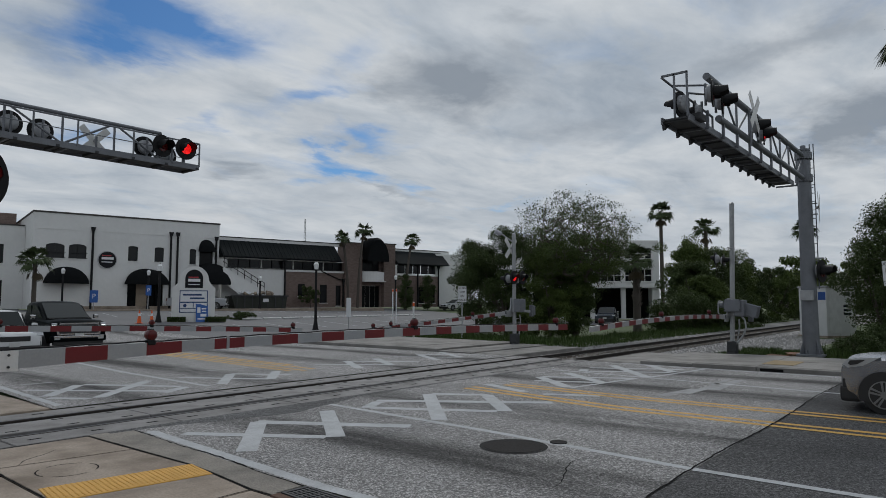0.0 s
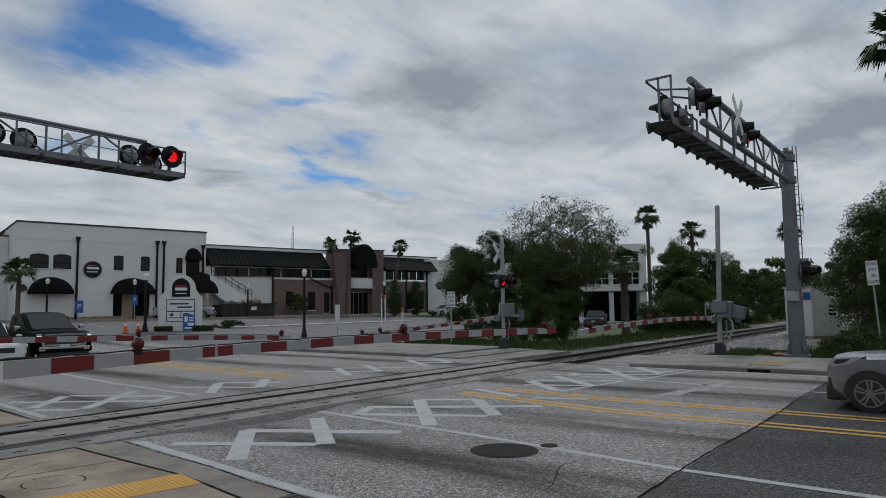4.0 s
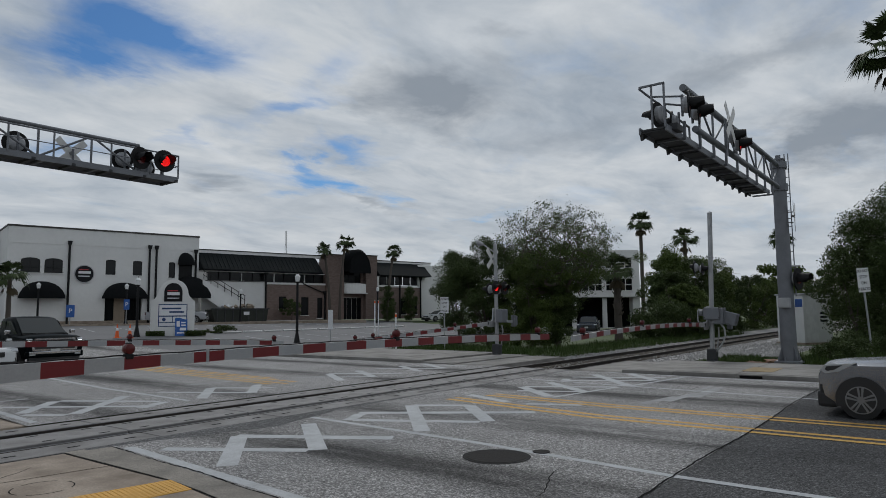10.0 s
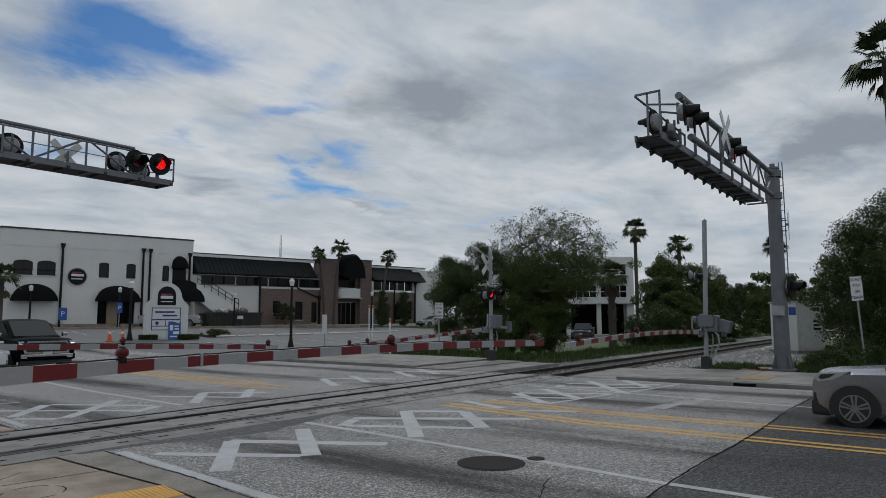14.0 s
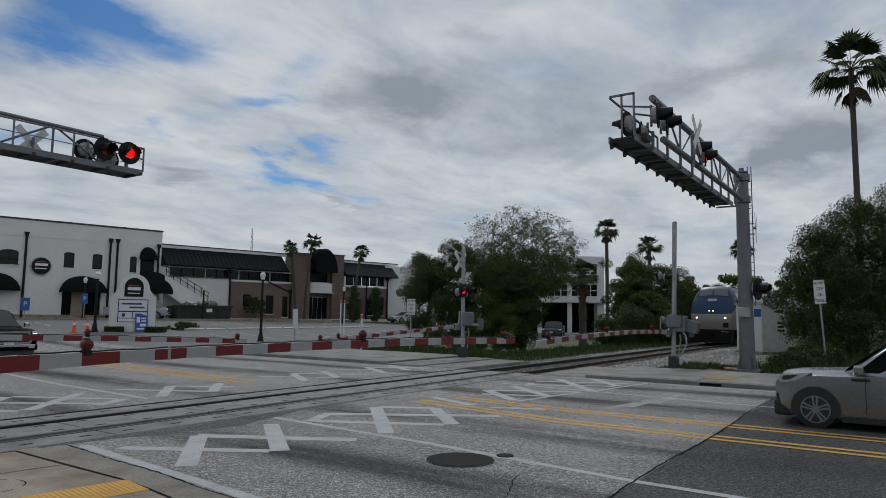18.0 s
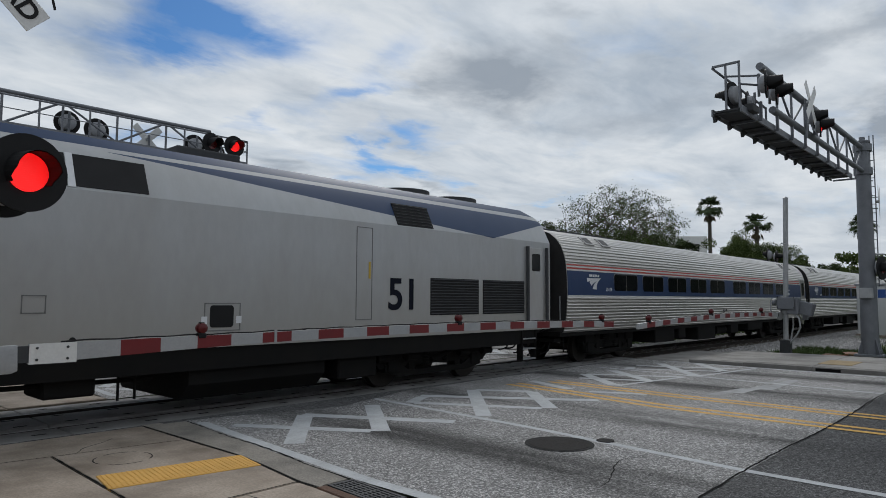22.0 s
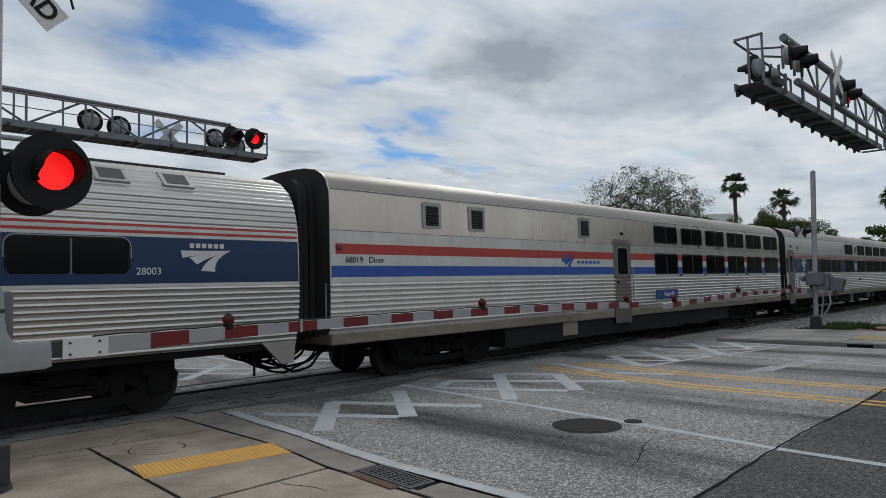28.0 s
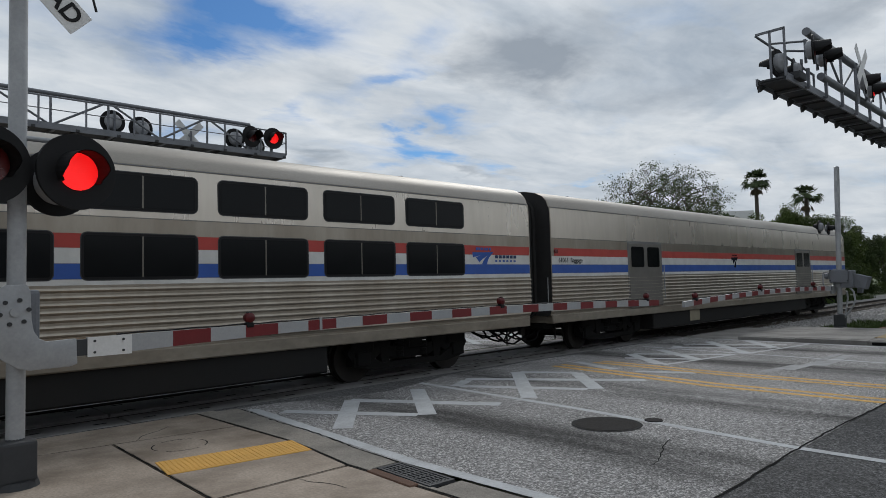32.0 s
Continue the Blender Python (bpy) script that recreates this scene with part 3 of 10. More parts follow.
def build_markings():
    marking("edge_line", [(4.80, -30, 4.80, -5.5, 0.16), (4.80, -5.5, 5.18, -1.15, 0.16)], PAINT_W, "worn white edge line on the road")
    marking("edge_line", [(5.36, 2.6, 9.7, 60, 0.14)], PAINT_W, "worn white edge line beyond the tracks")
    marking("lane_line", [(7.6, -30, 8.0, -8.3, 0.14), (8.0, -8.3, 8.40, -5.0, 0.13), (8.40, -5.0, 8.70, -0.8, 0.13)], PAINT_W, "white lane line")
    marking("lane_line", [(8.75, 3.0, 8.95, 7.3, 0.14), (8.95, 7.3, 9.5, 12.5, 0.14)], PAINT_W, "white lane line beyond the tracks")
    marking("lane_line", [(16.3, -30, 16.45, -8.3, 0.13), (16.45, -8.3, 17.04, -1.3, 0.13)], PAINT_W, "white lane line")
    marking("edge_line", [(19.95, -30, 19.98, -6.0, 0.14), (19.98, -6.0, 20.25, -2.0, 0.14)], PAINT_W, "white edge line beside the far kerb")
    for k in (-0.17, 0.17):
        marking("centre_line", [(11.7 + k, -30, 11.7 + k, -5.6, 0.15), (11.7 + k, -5.6, 12.36 + k, -1.8, 0.15)], PAINT_Y, "worn double yellow centre line")
        marking("centre_line", [(13.35 + k, -30, 13.12 + k, -5.4, 0.15), (13.12 + k, -5.4, 13.4 + k, -2.2, 0.15)], PAINT_Y, "worn double yellow centre line")
    for x0, x1, y0 in ((12.1, 12.95, 4.3), (12.42, 13.2, 4.0), (12.9, 13.5, 4.2), (13.25, 13.8, 5.6)):
        marking("centre_line", [(x0, y0, x1, 14.5, 0.13)], PAINT_Y, "worn yellow centre line beyond the tracks")
    # crossed bars of the dynamic envelope, two crosses a lane: wide strokes one way, their mates the other
    lanes = (
        ((5.28, -3.45, 6.68, -1.77), (6.65, -3.66, 8.12, -1.78), (5.40, -1.72, 6.55, -3.56), (6.66, -1.72, 7.95, -3.93)),
        ((8.66, -3.95, 10.94, -1.80), (10.10, -4.30, 11.58, -2.85), (8.80, -2.10, 9.45, -1.76), (8.86, -2.16, 9.97, -4.20), (9.55, -1.62, 11.50, -4.46), (10.97, -1.86, 11.60, -2.86)),
        ((13.80, -3.55, 15.20, -1.97), (15.05, -3.82, 16.52, -2.05), (14.40, -2.30, 15.12, -3.85), (15.28, -2.02, 16.42, -4.04), (12.50, -3.20, 13.10, -1.78), (12.45, -3.70, 12.92, -4.77)),
        ((16.86, -4.22, 19.30, -2.14), (18.55, -4.30, 20.10, -2.95), (17.15, -2.20, 17.70, -2.02), (17.25, -2.25, 18.40, -4.25), (18.20, -1.92, 19.40, -4.30)))
    for bars in lanes:
        for b in bars:
            marking("crossed_bars", [(*b, 0.27 if b[2] - b[0] > 1.2 else 0.23)], PAINT_W, "white crossed bars painted on the lane")
    marking("crossed_bars", [(13.75, -3.66, 16.50, -4.08, 0.12)], PAINT_W, "white bar closing the crosses")
    marking("crossed_bars", [(16.90, -4.25, 19.95, -4.68, 0.12)], PAINT_W, "white bar closing the crosses")
    far = (
        ((5.70, 4.10, 6.95, 5.57), (6.30, 3.10, 8.40, 5.15), (7.51, 2.80, 8.36, 3.30), (5.77, 5.53, 7.72, 2.93), (5.62, 3.80, 6.12, 3.06), (7.05, 5.55, 8.30, 3.45)),
        ((9.14, 3.10, 10.55, 4.85), (10.50, 3.05, 11.82, 4.55), (9.27, 5.20, 10.50, 3.10), (10.60, 4.92, 11.50, 3.50)))
    for bars in far:
        for b in bars:
            marking("crossed_bars", [(*b, 0.26 if b[3] > b[1] else 0.22)], PAINT_W, "white crossed bars beyond the tracks")
    for cx in (15.2, 18.8):
        half = 1.35
        for k in (-1, 0):
            l, r = cx + k * half, cx + (k + 1) * half
            for b in ((l, 3.3, r, 5.3, 0.26), (l, 5.3, r, 3.3, 0.22)):
                marking("crossed_bars", [b], PAINT_W, "white crossed bars beyond the tracks")
    worn = mat("worn_paint", (0.33, 0.335, 0.34), 0.9, second=(0.22, 0.22, 0.22), scale=2.5, amount=1.0, fine=20, fine_amount=0.4)
    for b in ((13.75, -5.72, 15.3, -5.95, 0.22), (14.4, -6.02, 16.2, -6.12, 0.2), (15.4, -6.3, 17.7, -6.25, 0.24), (16.3, -6.0, 17.9, -6.0, 0.14), (6.1, 6.65, 6.8, 6.65, 0.18), (7.9, 6.7, 8.5, 6.3, 0.16), (10.6, 6.1, 11.9, 6.0, 0.2)):
        marking("worn_marking", [b], worn, "faded worn white paint on the road")
    # manhole
    mh = thing("manhole_cover", "round dark cast-iron manhole cover in the road", "manhole cover", m=pose(7.72, -6.0, 0.0))
    iron = mat("cast_iron", (0.018, 0.017, 0.017), 0.9, spec=0.15, second=(0.03, 0.026, 0.022), scale=6, bump=0.4, bump_scale=30)
    part("cover", cyl_bm((0, 0, 0), (0, 0, 0.014), 0.40, seg=40), iron, mh)
    bm = bmesh.new()
    for i in range(40):
        a, b = 2 * math.pi * i / 40, 2 * math.pi * (i + 1) / 40
        bm.faces.new([bm.verts.new((r * math.cos(t), r * math.sin(t), 0.011)) for r, t in ((0.40, a), (0.46, a), (0.46, b), (0.40, b))])
    part("ring", bm, mat("patch", (0.03, 0.03, 0.03), 0.95, spec=0.1), mh)
    small = thing("valve_cover", "small dark metal cover in the lane line", "valve cover", m=pose(8.32, -6.35, 0))
    part("cover", cyl_bm((0, 0, 0), (0, 0, 0.016), 0.12, seg=20), iron, small)


def build_tracks():
    ends = (-40, 20.6)
    # crossing panels
    pan = {}
    for key, (y0, y1) in {"field_near": (-0.70, -0.05), "gauge": (0.33, 1.22), "field_far": (1.60, 2.17)}.items():
        bm = bevelled(0.012, 2.428, y0, y1, -0.12, 0.0, w=0.012, seg=1)
        pan[key] = mesh_of(bm, PANEL)
    spots = mesh_of(box_bm(-0.09, 0.09, -0.025, 0.025, -0.01, 0.003), RUBBER)
    bed = structure("crossing_bed", box_bm(ends[0], ends[1], -0.72, 2.27, -0.2, -0.055), RUBBER, "black rubber bed of the level crossing", "crossing")
    n = 0
    for i in range(int((ends[1] - ends[0]) / 2.44)):
        x = ends[1] - 2.44 * (i + 1)
        for key in pan:
            ob = new("crossing_panel", pan[key])
            ob.parent, ob.location = bed, (x, 0, 0)
            if x > -6:
                for sx in (0.35, 1.22, 2.09):
                    for yy in {"field_near": (-0.4,), "gauge": (0.46, 1.09), "field_far": (1.9,)}[key]:
                        s = new("bolt_pocket", spots)
                        s.parent, s.location = bed, (x + sx, yy, 0)
    for y in RAIL_Y:
        prof_r = [(-0.07, -0.17), (0.07, -0.17), (0.07, -0.155), (0.012, -0.13), (0.012, -0.045), (0.036, -0.035), (0.036, -0.004), (0.028, 0.004), (-0.028, 0.004), (-0.036, -0.004), (-0.036, -0.035), (-0.012, -0.045), (-0.012, -0.13), (-0.07, -0.155)]
        bm = prism_bm([(y + a, b) for a, b in prof_r], "x", -260, 900)
        structure("rail", bm, STEEL_RAIL, "dark steel rail with a polished head", "rail")
        structure("rail_head", box_bm(-260, 900, y - 0.024, y + 0.024, -0.002, 0.006), RAIL_TOP, "polished running surface of the rail", "rail")
    # ballast bed beyond the crossing
    for x0, x1 in ((20.7, 900), (-260, -40.2)):
        bm = prism_bm([(-2.745, -0.45), (4.245, -0.45), (4.245, -0.05), (3.0, -0.16), (-1.5, -0.16), (-2.745, -0.05)], "x", x0, x1)
        structure("ballast", bm, BALLAST, "pale grey crushed-stone ballast bed", "ballast")
    bm = prism_bm([(-2.70, -0.3), (-2.70, -0.045), (-4.9, -0.052), (-5.4, -0.075), (-5.4, -0.3)], "x", 29.9, 41.0)
    structure("ballast", bm, BALLAST, "spread crushed stone beside the ballast bed", "ballast")
    tie = mesh_of(bevelled(-0.11, 0.11, -0.55, 2.05, -0.3, -0.12, w=0.012, seg=1), TIE)
    for i in range(120):
        ob = tagged(new("railway_tie", tie), "weathered wooden railway tie in the ballast", "railway tie", "ties of the track")
        ob.location = (21.0 + 0.55 * i, 0, 0)
    rnd = random.Random(7)
    bm = bmesh.new()
    for i in range(11000):
        x = 20.8 + 30 * rnd.random() ** 1.6
        y = rnd.uniform(-3.4, 4.2)
        if i >= 9000:
            x, y = 29.6 + 11 * rnd.random() ** 1.4, rnd.uniform(-5.3, -2.8)
        if x < 21.6 and -0.9 < y < 2.4:
            continue
        z = -0.16 if -1.5 < y < 3 else min(-0.06, -0.16 + 0.09 * (abs(y - 0.75) - 2.25))
        r = rnd.uniform(0.025, 0.055)
        c = Vector((x, y, z + r * 0.3))
        a = rnd.random() * 6.28
        vs = [bm.verts.new(c + Vector((r * math.cos(a + k * 2.094) * 1.2, r * math.sin(a + k * 2.094), rnd.uniform(-0.5, 0.2) * r))) for k in range(3)]
        top = bm.verts.new(c + Vector((rnd.uniform(-.3, .3) * r, rnd.uniform(-.3, .3) * r, r * 0.9)))
        for k in range(3):
            bm.faces.new((vs[k], vs[(k + 1) % 3], top))
    tagged(part("ballast_stones", bm, BALLAST, None, "loose pale grey ballast stones beside the rails"), "", "stones", "", "stuff")


def slab_grid(parent, name, cuts_x, cuts_y, z, material, zf=prof, gap=0.014, thick=0.10):
    for i in range(len(cuts_x) - 1):
        for j in range(len(cuts_y) - 1):
            y0, y1 = cuts_y[j] + gap, cuts_y[j + 1] - gap
            bm = bevelled(cuts_x[i] + gap, cuts_x[i + 1] - gap, y0, y1, zf((y0 + y1) / 2) + z - thick, zf((y0 + y1) / 2) + z, w=0.012, seg=1)
            part(name, bm, material, parent)


GUTTER = mat("gutter_concrete", (0.285, 0.26, 0.225), 0.92, second=(0.12, 0.11, 0.1), scale=1.6, amount=0.8, fine=45, fine_amount=0.7, bump=0.5, bump_scale=50)


def crack(x, y, a, n, z, rnd):
    """A thin dark crack that wanders over a slab or the road."""
    bm = bmesh.new()
    pts = []
    for i in range(n):
        pts.append((x, y))
        a += rnd.uniform(-16, 16)
        x, y = x + 0.085 * math.cos(radians(a)), y + 0.085 * math.sin(radians(a))
    for i in range(n - 1):
        d = Vector((pts[i + 1][0] - pts[i][0], pts[i + 1][1] - pts[i][1], 0)).normalized()
        q = Vector((-d.y, d.x, 0))
        w0, w1 = (0.006 * math.sin(math.pi * (j + 0.3) / n) + 0.0015 for j in (i, i + 1))
        p0, p1 = Vector((*pts[i], z)), Vector((*pts[i + 1], z))
        bm.faces.new([bm.verts.new(v) for v in (p0 - q * w0, p1 - q * w1, p1 + q * w1, p0 + q * w0)])
    structure("crack", bm, RUBBER, "thin dark crack in the surface", "crack")


def build_walks():
    # near corner
    bed = structure("pavement", box_bm(-30, 4.72, -60, -0.74, -0.2, -0.035), mat("joint_dirt", (0.05, 0.045, 0.04), 0.95), "pale stained concrete corner pavement", "pavement")
    slab_grid(bed, "slab", [-6.2, -3.2, -0.2, 2.74, 4.27], [-20, -17, -14, -11, -8, -4.99], 0.0, CONCRETE)
    for quad in (((-0.2, -1.48), (4.425, -2.13), (4.425, -0.80), (-0.2, -0.745)), ((2.875, -1.935), (4.425, -2.155), (4.44, -3.5), (4.375, -4.15), (4.26, -4.965), (2.765, -4.965)),
                 ((-0.2, -1.505), (2.845, -1.93), (2.735, -4.965), (-0.2, -4.965)), ((-3.2, -1.08), (-0.225, -1.475), (-0.225, -0.745), (-3.2, -0.745)), ((-3.2, -1.105), (-0.225, -1.50), (-0.225, -4.965), (-3.2, -4.965)),
                 ((-6.2, -0.98), (-3.225, -1.08), (-3.225, -0.745), (-6.2, -0.745)), ((-6.2, -1.01), (-3.225, -1.10), (-3.225, -4.965), (-6.2, -4.965))):
        bm = prism_bm(quad, "z", -0.10, 0.0)
        bmesh.ops.recalc_face_normals(bm, faces=bm.faces)
        bmesh.ops.bevel(bm, geom=[e for e in bm.edges if all(v.co.z > -0.01 for v in e.verts)], offset=0.010, segments=1, affect="EDGES")
        part("slab", bm, CONCRETE, bed)
    for quad in (((4.455, -0.76), (4.465, -3.5), (4.40, -4.15), (4.29, -4.95), (4.29, -5.3), (4.68, -5.3), (4.90, -2.9), (5.03, -1.15), (5.06, -0.76)), ((4.29, -6.3), (4.29, -20.0), (4.70, -20.0), (4.66, -6.3))):
        part("gutter", prism_bm(quad, "z", -0.10, 0.0065), GUTTER, bed)
    part("gutter", prism_bm(((4.29, -6.3), (4.34, -6.3), (4.34, -5.3), (4.29, -5.3)), "z", -0.10, 0.0065), GUTTER, bed)
    for pts, w0 in ((((-6.2, -0.99), (-3.2, -1.09), (-0.2, -1.49), (2.86, -1.93), (4.43, -2.14)), 0.007), (((2.86, -1.93), (2.75, -4.98)), 0.013), (((4.44, -0.79), (4.452, -3.5), (4.387, -4.15), (4.275, -4.97), (4.28, -8.0)), 0.014), (((-6.2, -0.74), (-0.2, -0.735), (4.44, -0.775)), 0.015), (((-0.2, -4.98), (4.27, -4.98)), 0.008)):
        bm = bmesh.new()
        rnd = random.Random(len(pts) + int(w0 * 1000))
        for (xa, ya), (xb, yb) in zip(pts, pts[1:]):
            d = Vector((xb - xa, yb - ya, 0))
            q = Vector((-d.y, d.x, 0)).normalized()
            n = max(2, int(d.length / 0.09))
            edge_ = [(Vector((xa, ya, 0.0018)) + d * (k / n) + q * rnd.uniform(-0.004, 0.004), w0 * rnd.uniform(0.55, 1.35)) for k in range(n + 1)]
            for (p0, wa_), (p1, wb_) in zip(edge_, edge_[1:]):
                bm.faces.new([bm.verts.new(v) for v in (p0 - q * wa_, p1 - q * wb_, p1 + q * wb_, p0 + q * wa_)])
        structure("slab_joint", bm, RUBBER, "dark dirt-filled joint between concrete slabs", "joint")
    # broken tar along the road's edge and a worn ring in the slab
    rnd = random.Random(31)
    bm = bmesh.new()
    run = [(5.07 - 0.155 * ease(-0.7, -2.9, y) - 0.22 * ease(-2.9, -5.3, y) + rnd.uniform(-0.012, 0.012), y) for y in steps(-0.78, -8.2, 90)]
    for (xa, ya), (xb, yb) in zip(run, run[1:]):
        w = rnd.uniform(0.004, 0.017)
        bm.faces.new([bm.verts.new(q) for q in ((xa - w, ya, 0.0085), (xa + w, ya, 0.0085), (xb + w, yb, 0.0085), (xb - w, yb, 0.0085))])
    structure("road_joint", bm, RUBBER, "broken black tar joint beside the gutter", "joint")
    bm = bmesh.new()
    for i in range(36):
        if i % 9 in (2, 3):
            continue
        a, b = 2 * math.pi * i / 36, 2 * math.pi * (i + 1) / 36
        bm.faces.new([bm.verts.new((3.42 + r * math.cos(t), -2.62 + r * math.sin(t), 0.002)) for r, t in ((0.315, a), (0.33, a), (0.33, b), (0.315, b))])
    structure("slab_ring", bm, RUBBER, "faint worn ring in the concrete slab", "crack")
    rnd = random.Random(12)
    for x, y, a, n in ((3.10, -1.99, 52, 12), (-1.0, -2.9, 30, 14), (3.62, -4.98, -75, 9), (0.5, -5.6, -70, 12), (2.6, -7.2, 10, 14)):
        crack(x, y, a, n, 0.0015, rnd)
    for x, y, a, n in ((7.6, -3.05, -4, 18), (6.2, -7.4, 5, 22), (15.0, -9.6, 3, 26)):
        crack(x, y, a, n, 0.0065, rnd)
    # storm drain grate
    gr = thing("drain_grate", "rusty black storm drain grate beside the kerb", "drain grate", m=pose(4.50, -5.80, -0.012, 0, 0, -4))
    rust = mat("rusty_iron", (0.10, 0.05, 0.03), 0.9, second=(0.04, 0.03, 0.025), scale=8, bump=0.3)
    part("frame", box_bm(-0.16, 0.16, 0.40, 0.44, 0, 0.03, -0.16, 0.16, -0.44, -0.40, 0, 0.03, -0.16, -0.13, -0.40, 0.40, 0, 0.03, 0.13, 0.16, -0.40, 0.40, 0, 0.03), DARKSTEEL, gr)
    part("pit", box_bm(-0.13, 0.13, -0.40, 0.40, -0.03, -0.02), RUBBER, gr)
    b = mesh_of(box_bm(-0.010, 0.010, -0.40, 0.40, -0.01, 0.027), DARKSTEEL)
    for k in range(5):
        part("grate_bar", b, None, gr, m=pose(-0.10 + 0.05 * k, 0, 0))
    b = mesh_of(box_bm(-0.13, 0.13, -0.012, 0.012, -0.01, 0.024), DARKSTEEL)
    for k in range(10):
        part("grate_bar", b, None, gr, m=pose(0, -0.36 + 0.08 * k, 0))
    part("inlet_plate", bevelled(-0.29, -0.17, -0.30, 0.45, -0.02, 0.026, w=0.01, seg=1), rust, gr, "rusty iron inlet plate")
    # tactile plate with domes
    tp = thing("tactile_plate", "yellow tactile warning plate with rows of domes", "tactile paving", m=pose(3.625, -3.685, 0.0, 0, 0, -9.1))
    part("plate", bevelled(-0.805, 0.805, -0.305, 0.305, -0.03, 0.010, w=0.006, seg=1), TACTILE, tp)
    dome = cyl_bm((0, 0, 0.010), (0, 0, 0.017), 0.014, 0.008, seg=8)
    me = mesh_of(dome, TACTILE)
    for i in range(30):
        for j in range(10):
            part("dome", me, None, tp, m=pose(-0.765 + 0.0528 * i, -0.27 + 0.06 * j, 0))
    # far corner, near side of the tracks
    def ramp_z(y):
        return 0.02 + 0.11 * ease(-1.4, -4.0, y) if y < 0 else 0.02
    bed = structure("pavement", box_bm(20.55, 24.9, -60, -0.85, -0.2, -0.02), CONCRETE_GREY, "pale concrete pavement with a raised kerb", "pavement")
    slab_grid(bed, "slab", [20.52, 22.7, 24.9], [-24, -21, -18, -15, -12, -9, -6, -4.2, -2.6, -0.9], 0.0, CONCRETE_GREY, zf=ramp_z, thick=0.16)
    slab_grid(bed, "kerb_stone", [20.30, 20.52], [-24, -21, -18, -15, -12, -9, -6, -4.2, -2.6, -0.9], -0.008, CONCRETE_GREY, zf=ramp_z, gap=0.004, thick=0.2)
    tp2 = thing("tactile_plate", "faded yellow tactile warning plate on the far pavement", "tactile paving", m=pose(22.0, -6.35, 0.13))
    part("plate", bevelled(-0.75, 0.75, -0.42, 0.42, -0.03, 0.012, w=0.006, seg=1), mat("faded_tactile", (0.30, 0.22, 0.11), 0.9, second=(0.18, 0.13, 0.08), scale=4, amount=0.7), tp2)
    inlet = thing("kerb_inlet", "dark kerb inlet with a yellow lip", "drain inlet", m=pose(20.29, -6.4, 0))
    part("opening", box_bm(-0.006, 0.0, -0.30, 0.30, 0.01, 0.09), RUBBER, inlet)
    # beyond the tracks
    def far_z(y):
        return prof(y) + 0.02 + 0.12 * ease(3.5, 7.0, y)
    ycut = [2.4, 4, 5.6, 7.2, 9, 11, 13, 15, 17, 19]
    bed = structure("pavement", box_bm(20.6, 26.2, 2.4, 19, -0.2, -0.02), CONCRETE_GREY, "pale concrete pavement beyond the tracks", "pavement")
    slab_grid(bed, "slab", [20.62, 23.2, 26.0], ycut, 0.0, CONCRETE_GREY, zf=far_z, thick=0.2)
    slab_grid(bed, "kerb_stone", [20.32, 20.62], ycut, -0.008, CONCRETE_GREY, zf=far_z, gap=0.004, thick=0.2)
    bed = structure("pavement", box_bm(-20, 5.25, 2.4, 40, -0.2, -0.02), CONCRETE, "concrete pavement beyond the tracks", "pavement")
    slab_grid(bed, "slab", [1.8, 3.5, 5.15], [2.4, 4.4, 6.4, 8.4, 10.4, 12.4, 14.4], 0.0, CONCRETE, thick=0.12)
    # parking lot
    ys = steps(14.5, 62, 24)
    strip(20.5, 62, ys, 0.012, LOT, "parking_lot", "grey asphalt parking lot with white stall lines", "parking lot")
    strip(-60, 4.6, steps(40, 62, 10), 0.012, LOT, "parking_lot", "grey asphalt lot beside the building", "parking lot")
    for row, y0 in enumerate((26, 40)):
        bars_ = [(24 + 2.9 * i, y0, 24 + 2.9 * i + 1.2, y0 + 5.2, 0.12) for i in range(12)]
        bm = bmesh.new()
        for b_ in bars_:
            bar(bm, *b_, dz=0.02)
        structure("stall_lines", bm, PAINT_W, "white parking stall lines", "road marking")


build_ground()
build_markings()
build_tracks()
build_walks()


# ---- crossing signals ----
LAMP_RED = mat("lamp_red", (0.085, 0.006, 0.007), 0.35, fine_amount=0.0, spec=0.35)
HOUSING = mat("signal_housing", (0.34, 0.35, 0.37), 0.6, 0.1, second=(0.24, 0.25, 0.27), scale=5)


def led_lens(name):
    """A lit lens of many small red diodes."""
    m = mat(name, (1.0, 0.012, 0.012), 0.4, emit=1.0)
    nt = m.node_tree
    N, L = nt.nodes.new, nt.links.new
    b = nt.nodes["Principled BSDF"]
    tc, v, r = N("ShaderNodeTexCoord"), N("ShaderNodeTexVoronoi"), N("ShaderNodeMapRange")
    v.inputs["Scale"].default_value, v.inputs["Randomness"].default_value = 62.0, 0.25
    L(tc.outputs["Object"], v.inputs["Vector"])
    for k, val in zip(("From Min", "From Max", "To Min", "To Max"), (0.10, 0.50, 3.0, 0.35)):
        r.inputs[k].default_value = val
    L(v.outputs["Distance"], r.inputs[0]), L(r.outputs[0], b.inputs["Emission Strength"])
    return m


RED_LED = led_lens("red_lit_diodes")


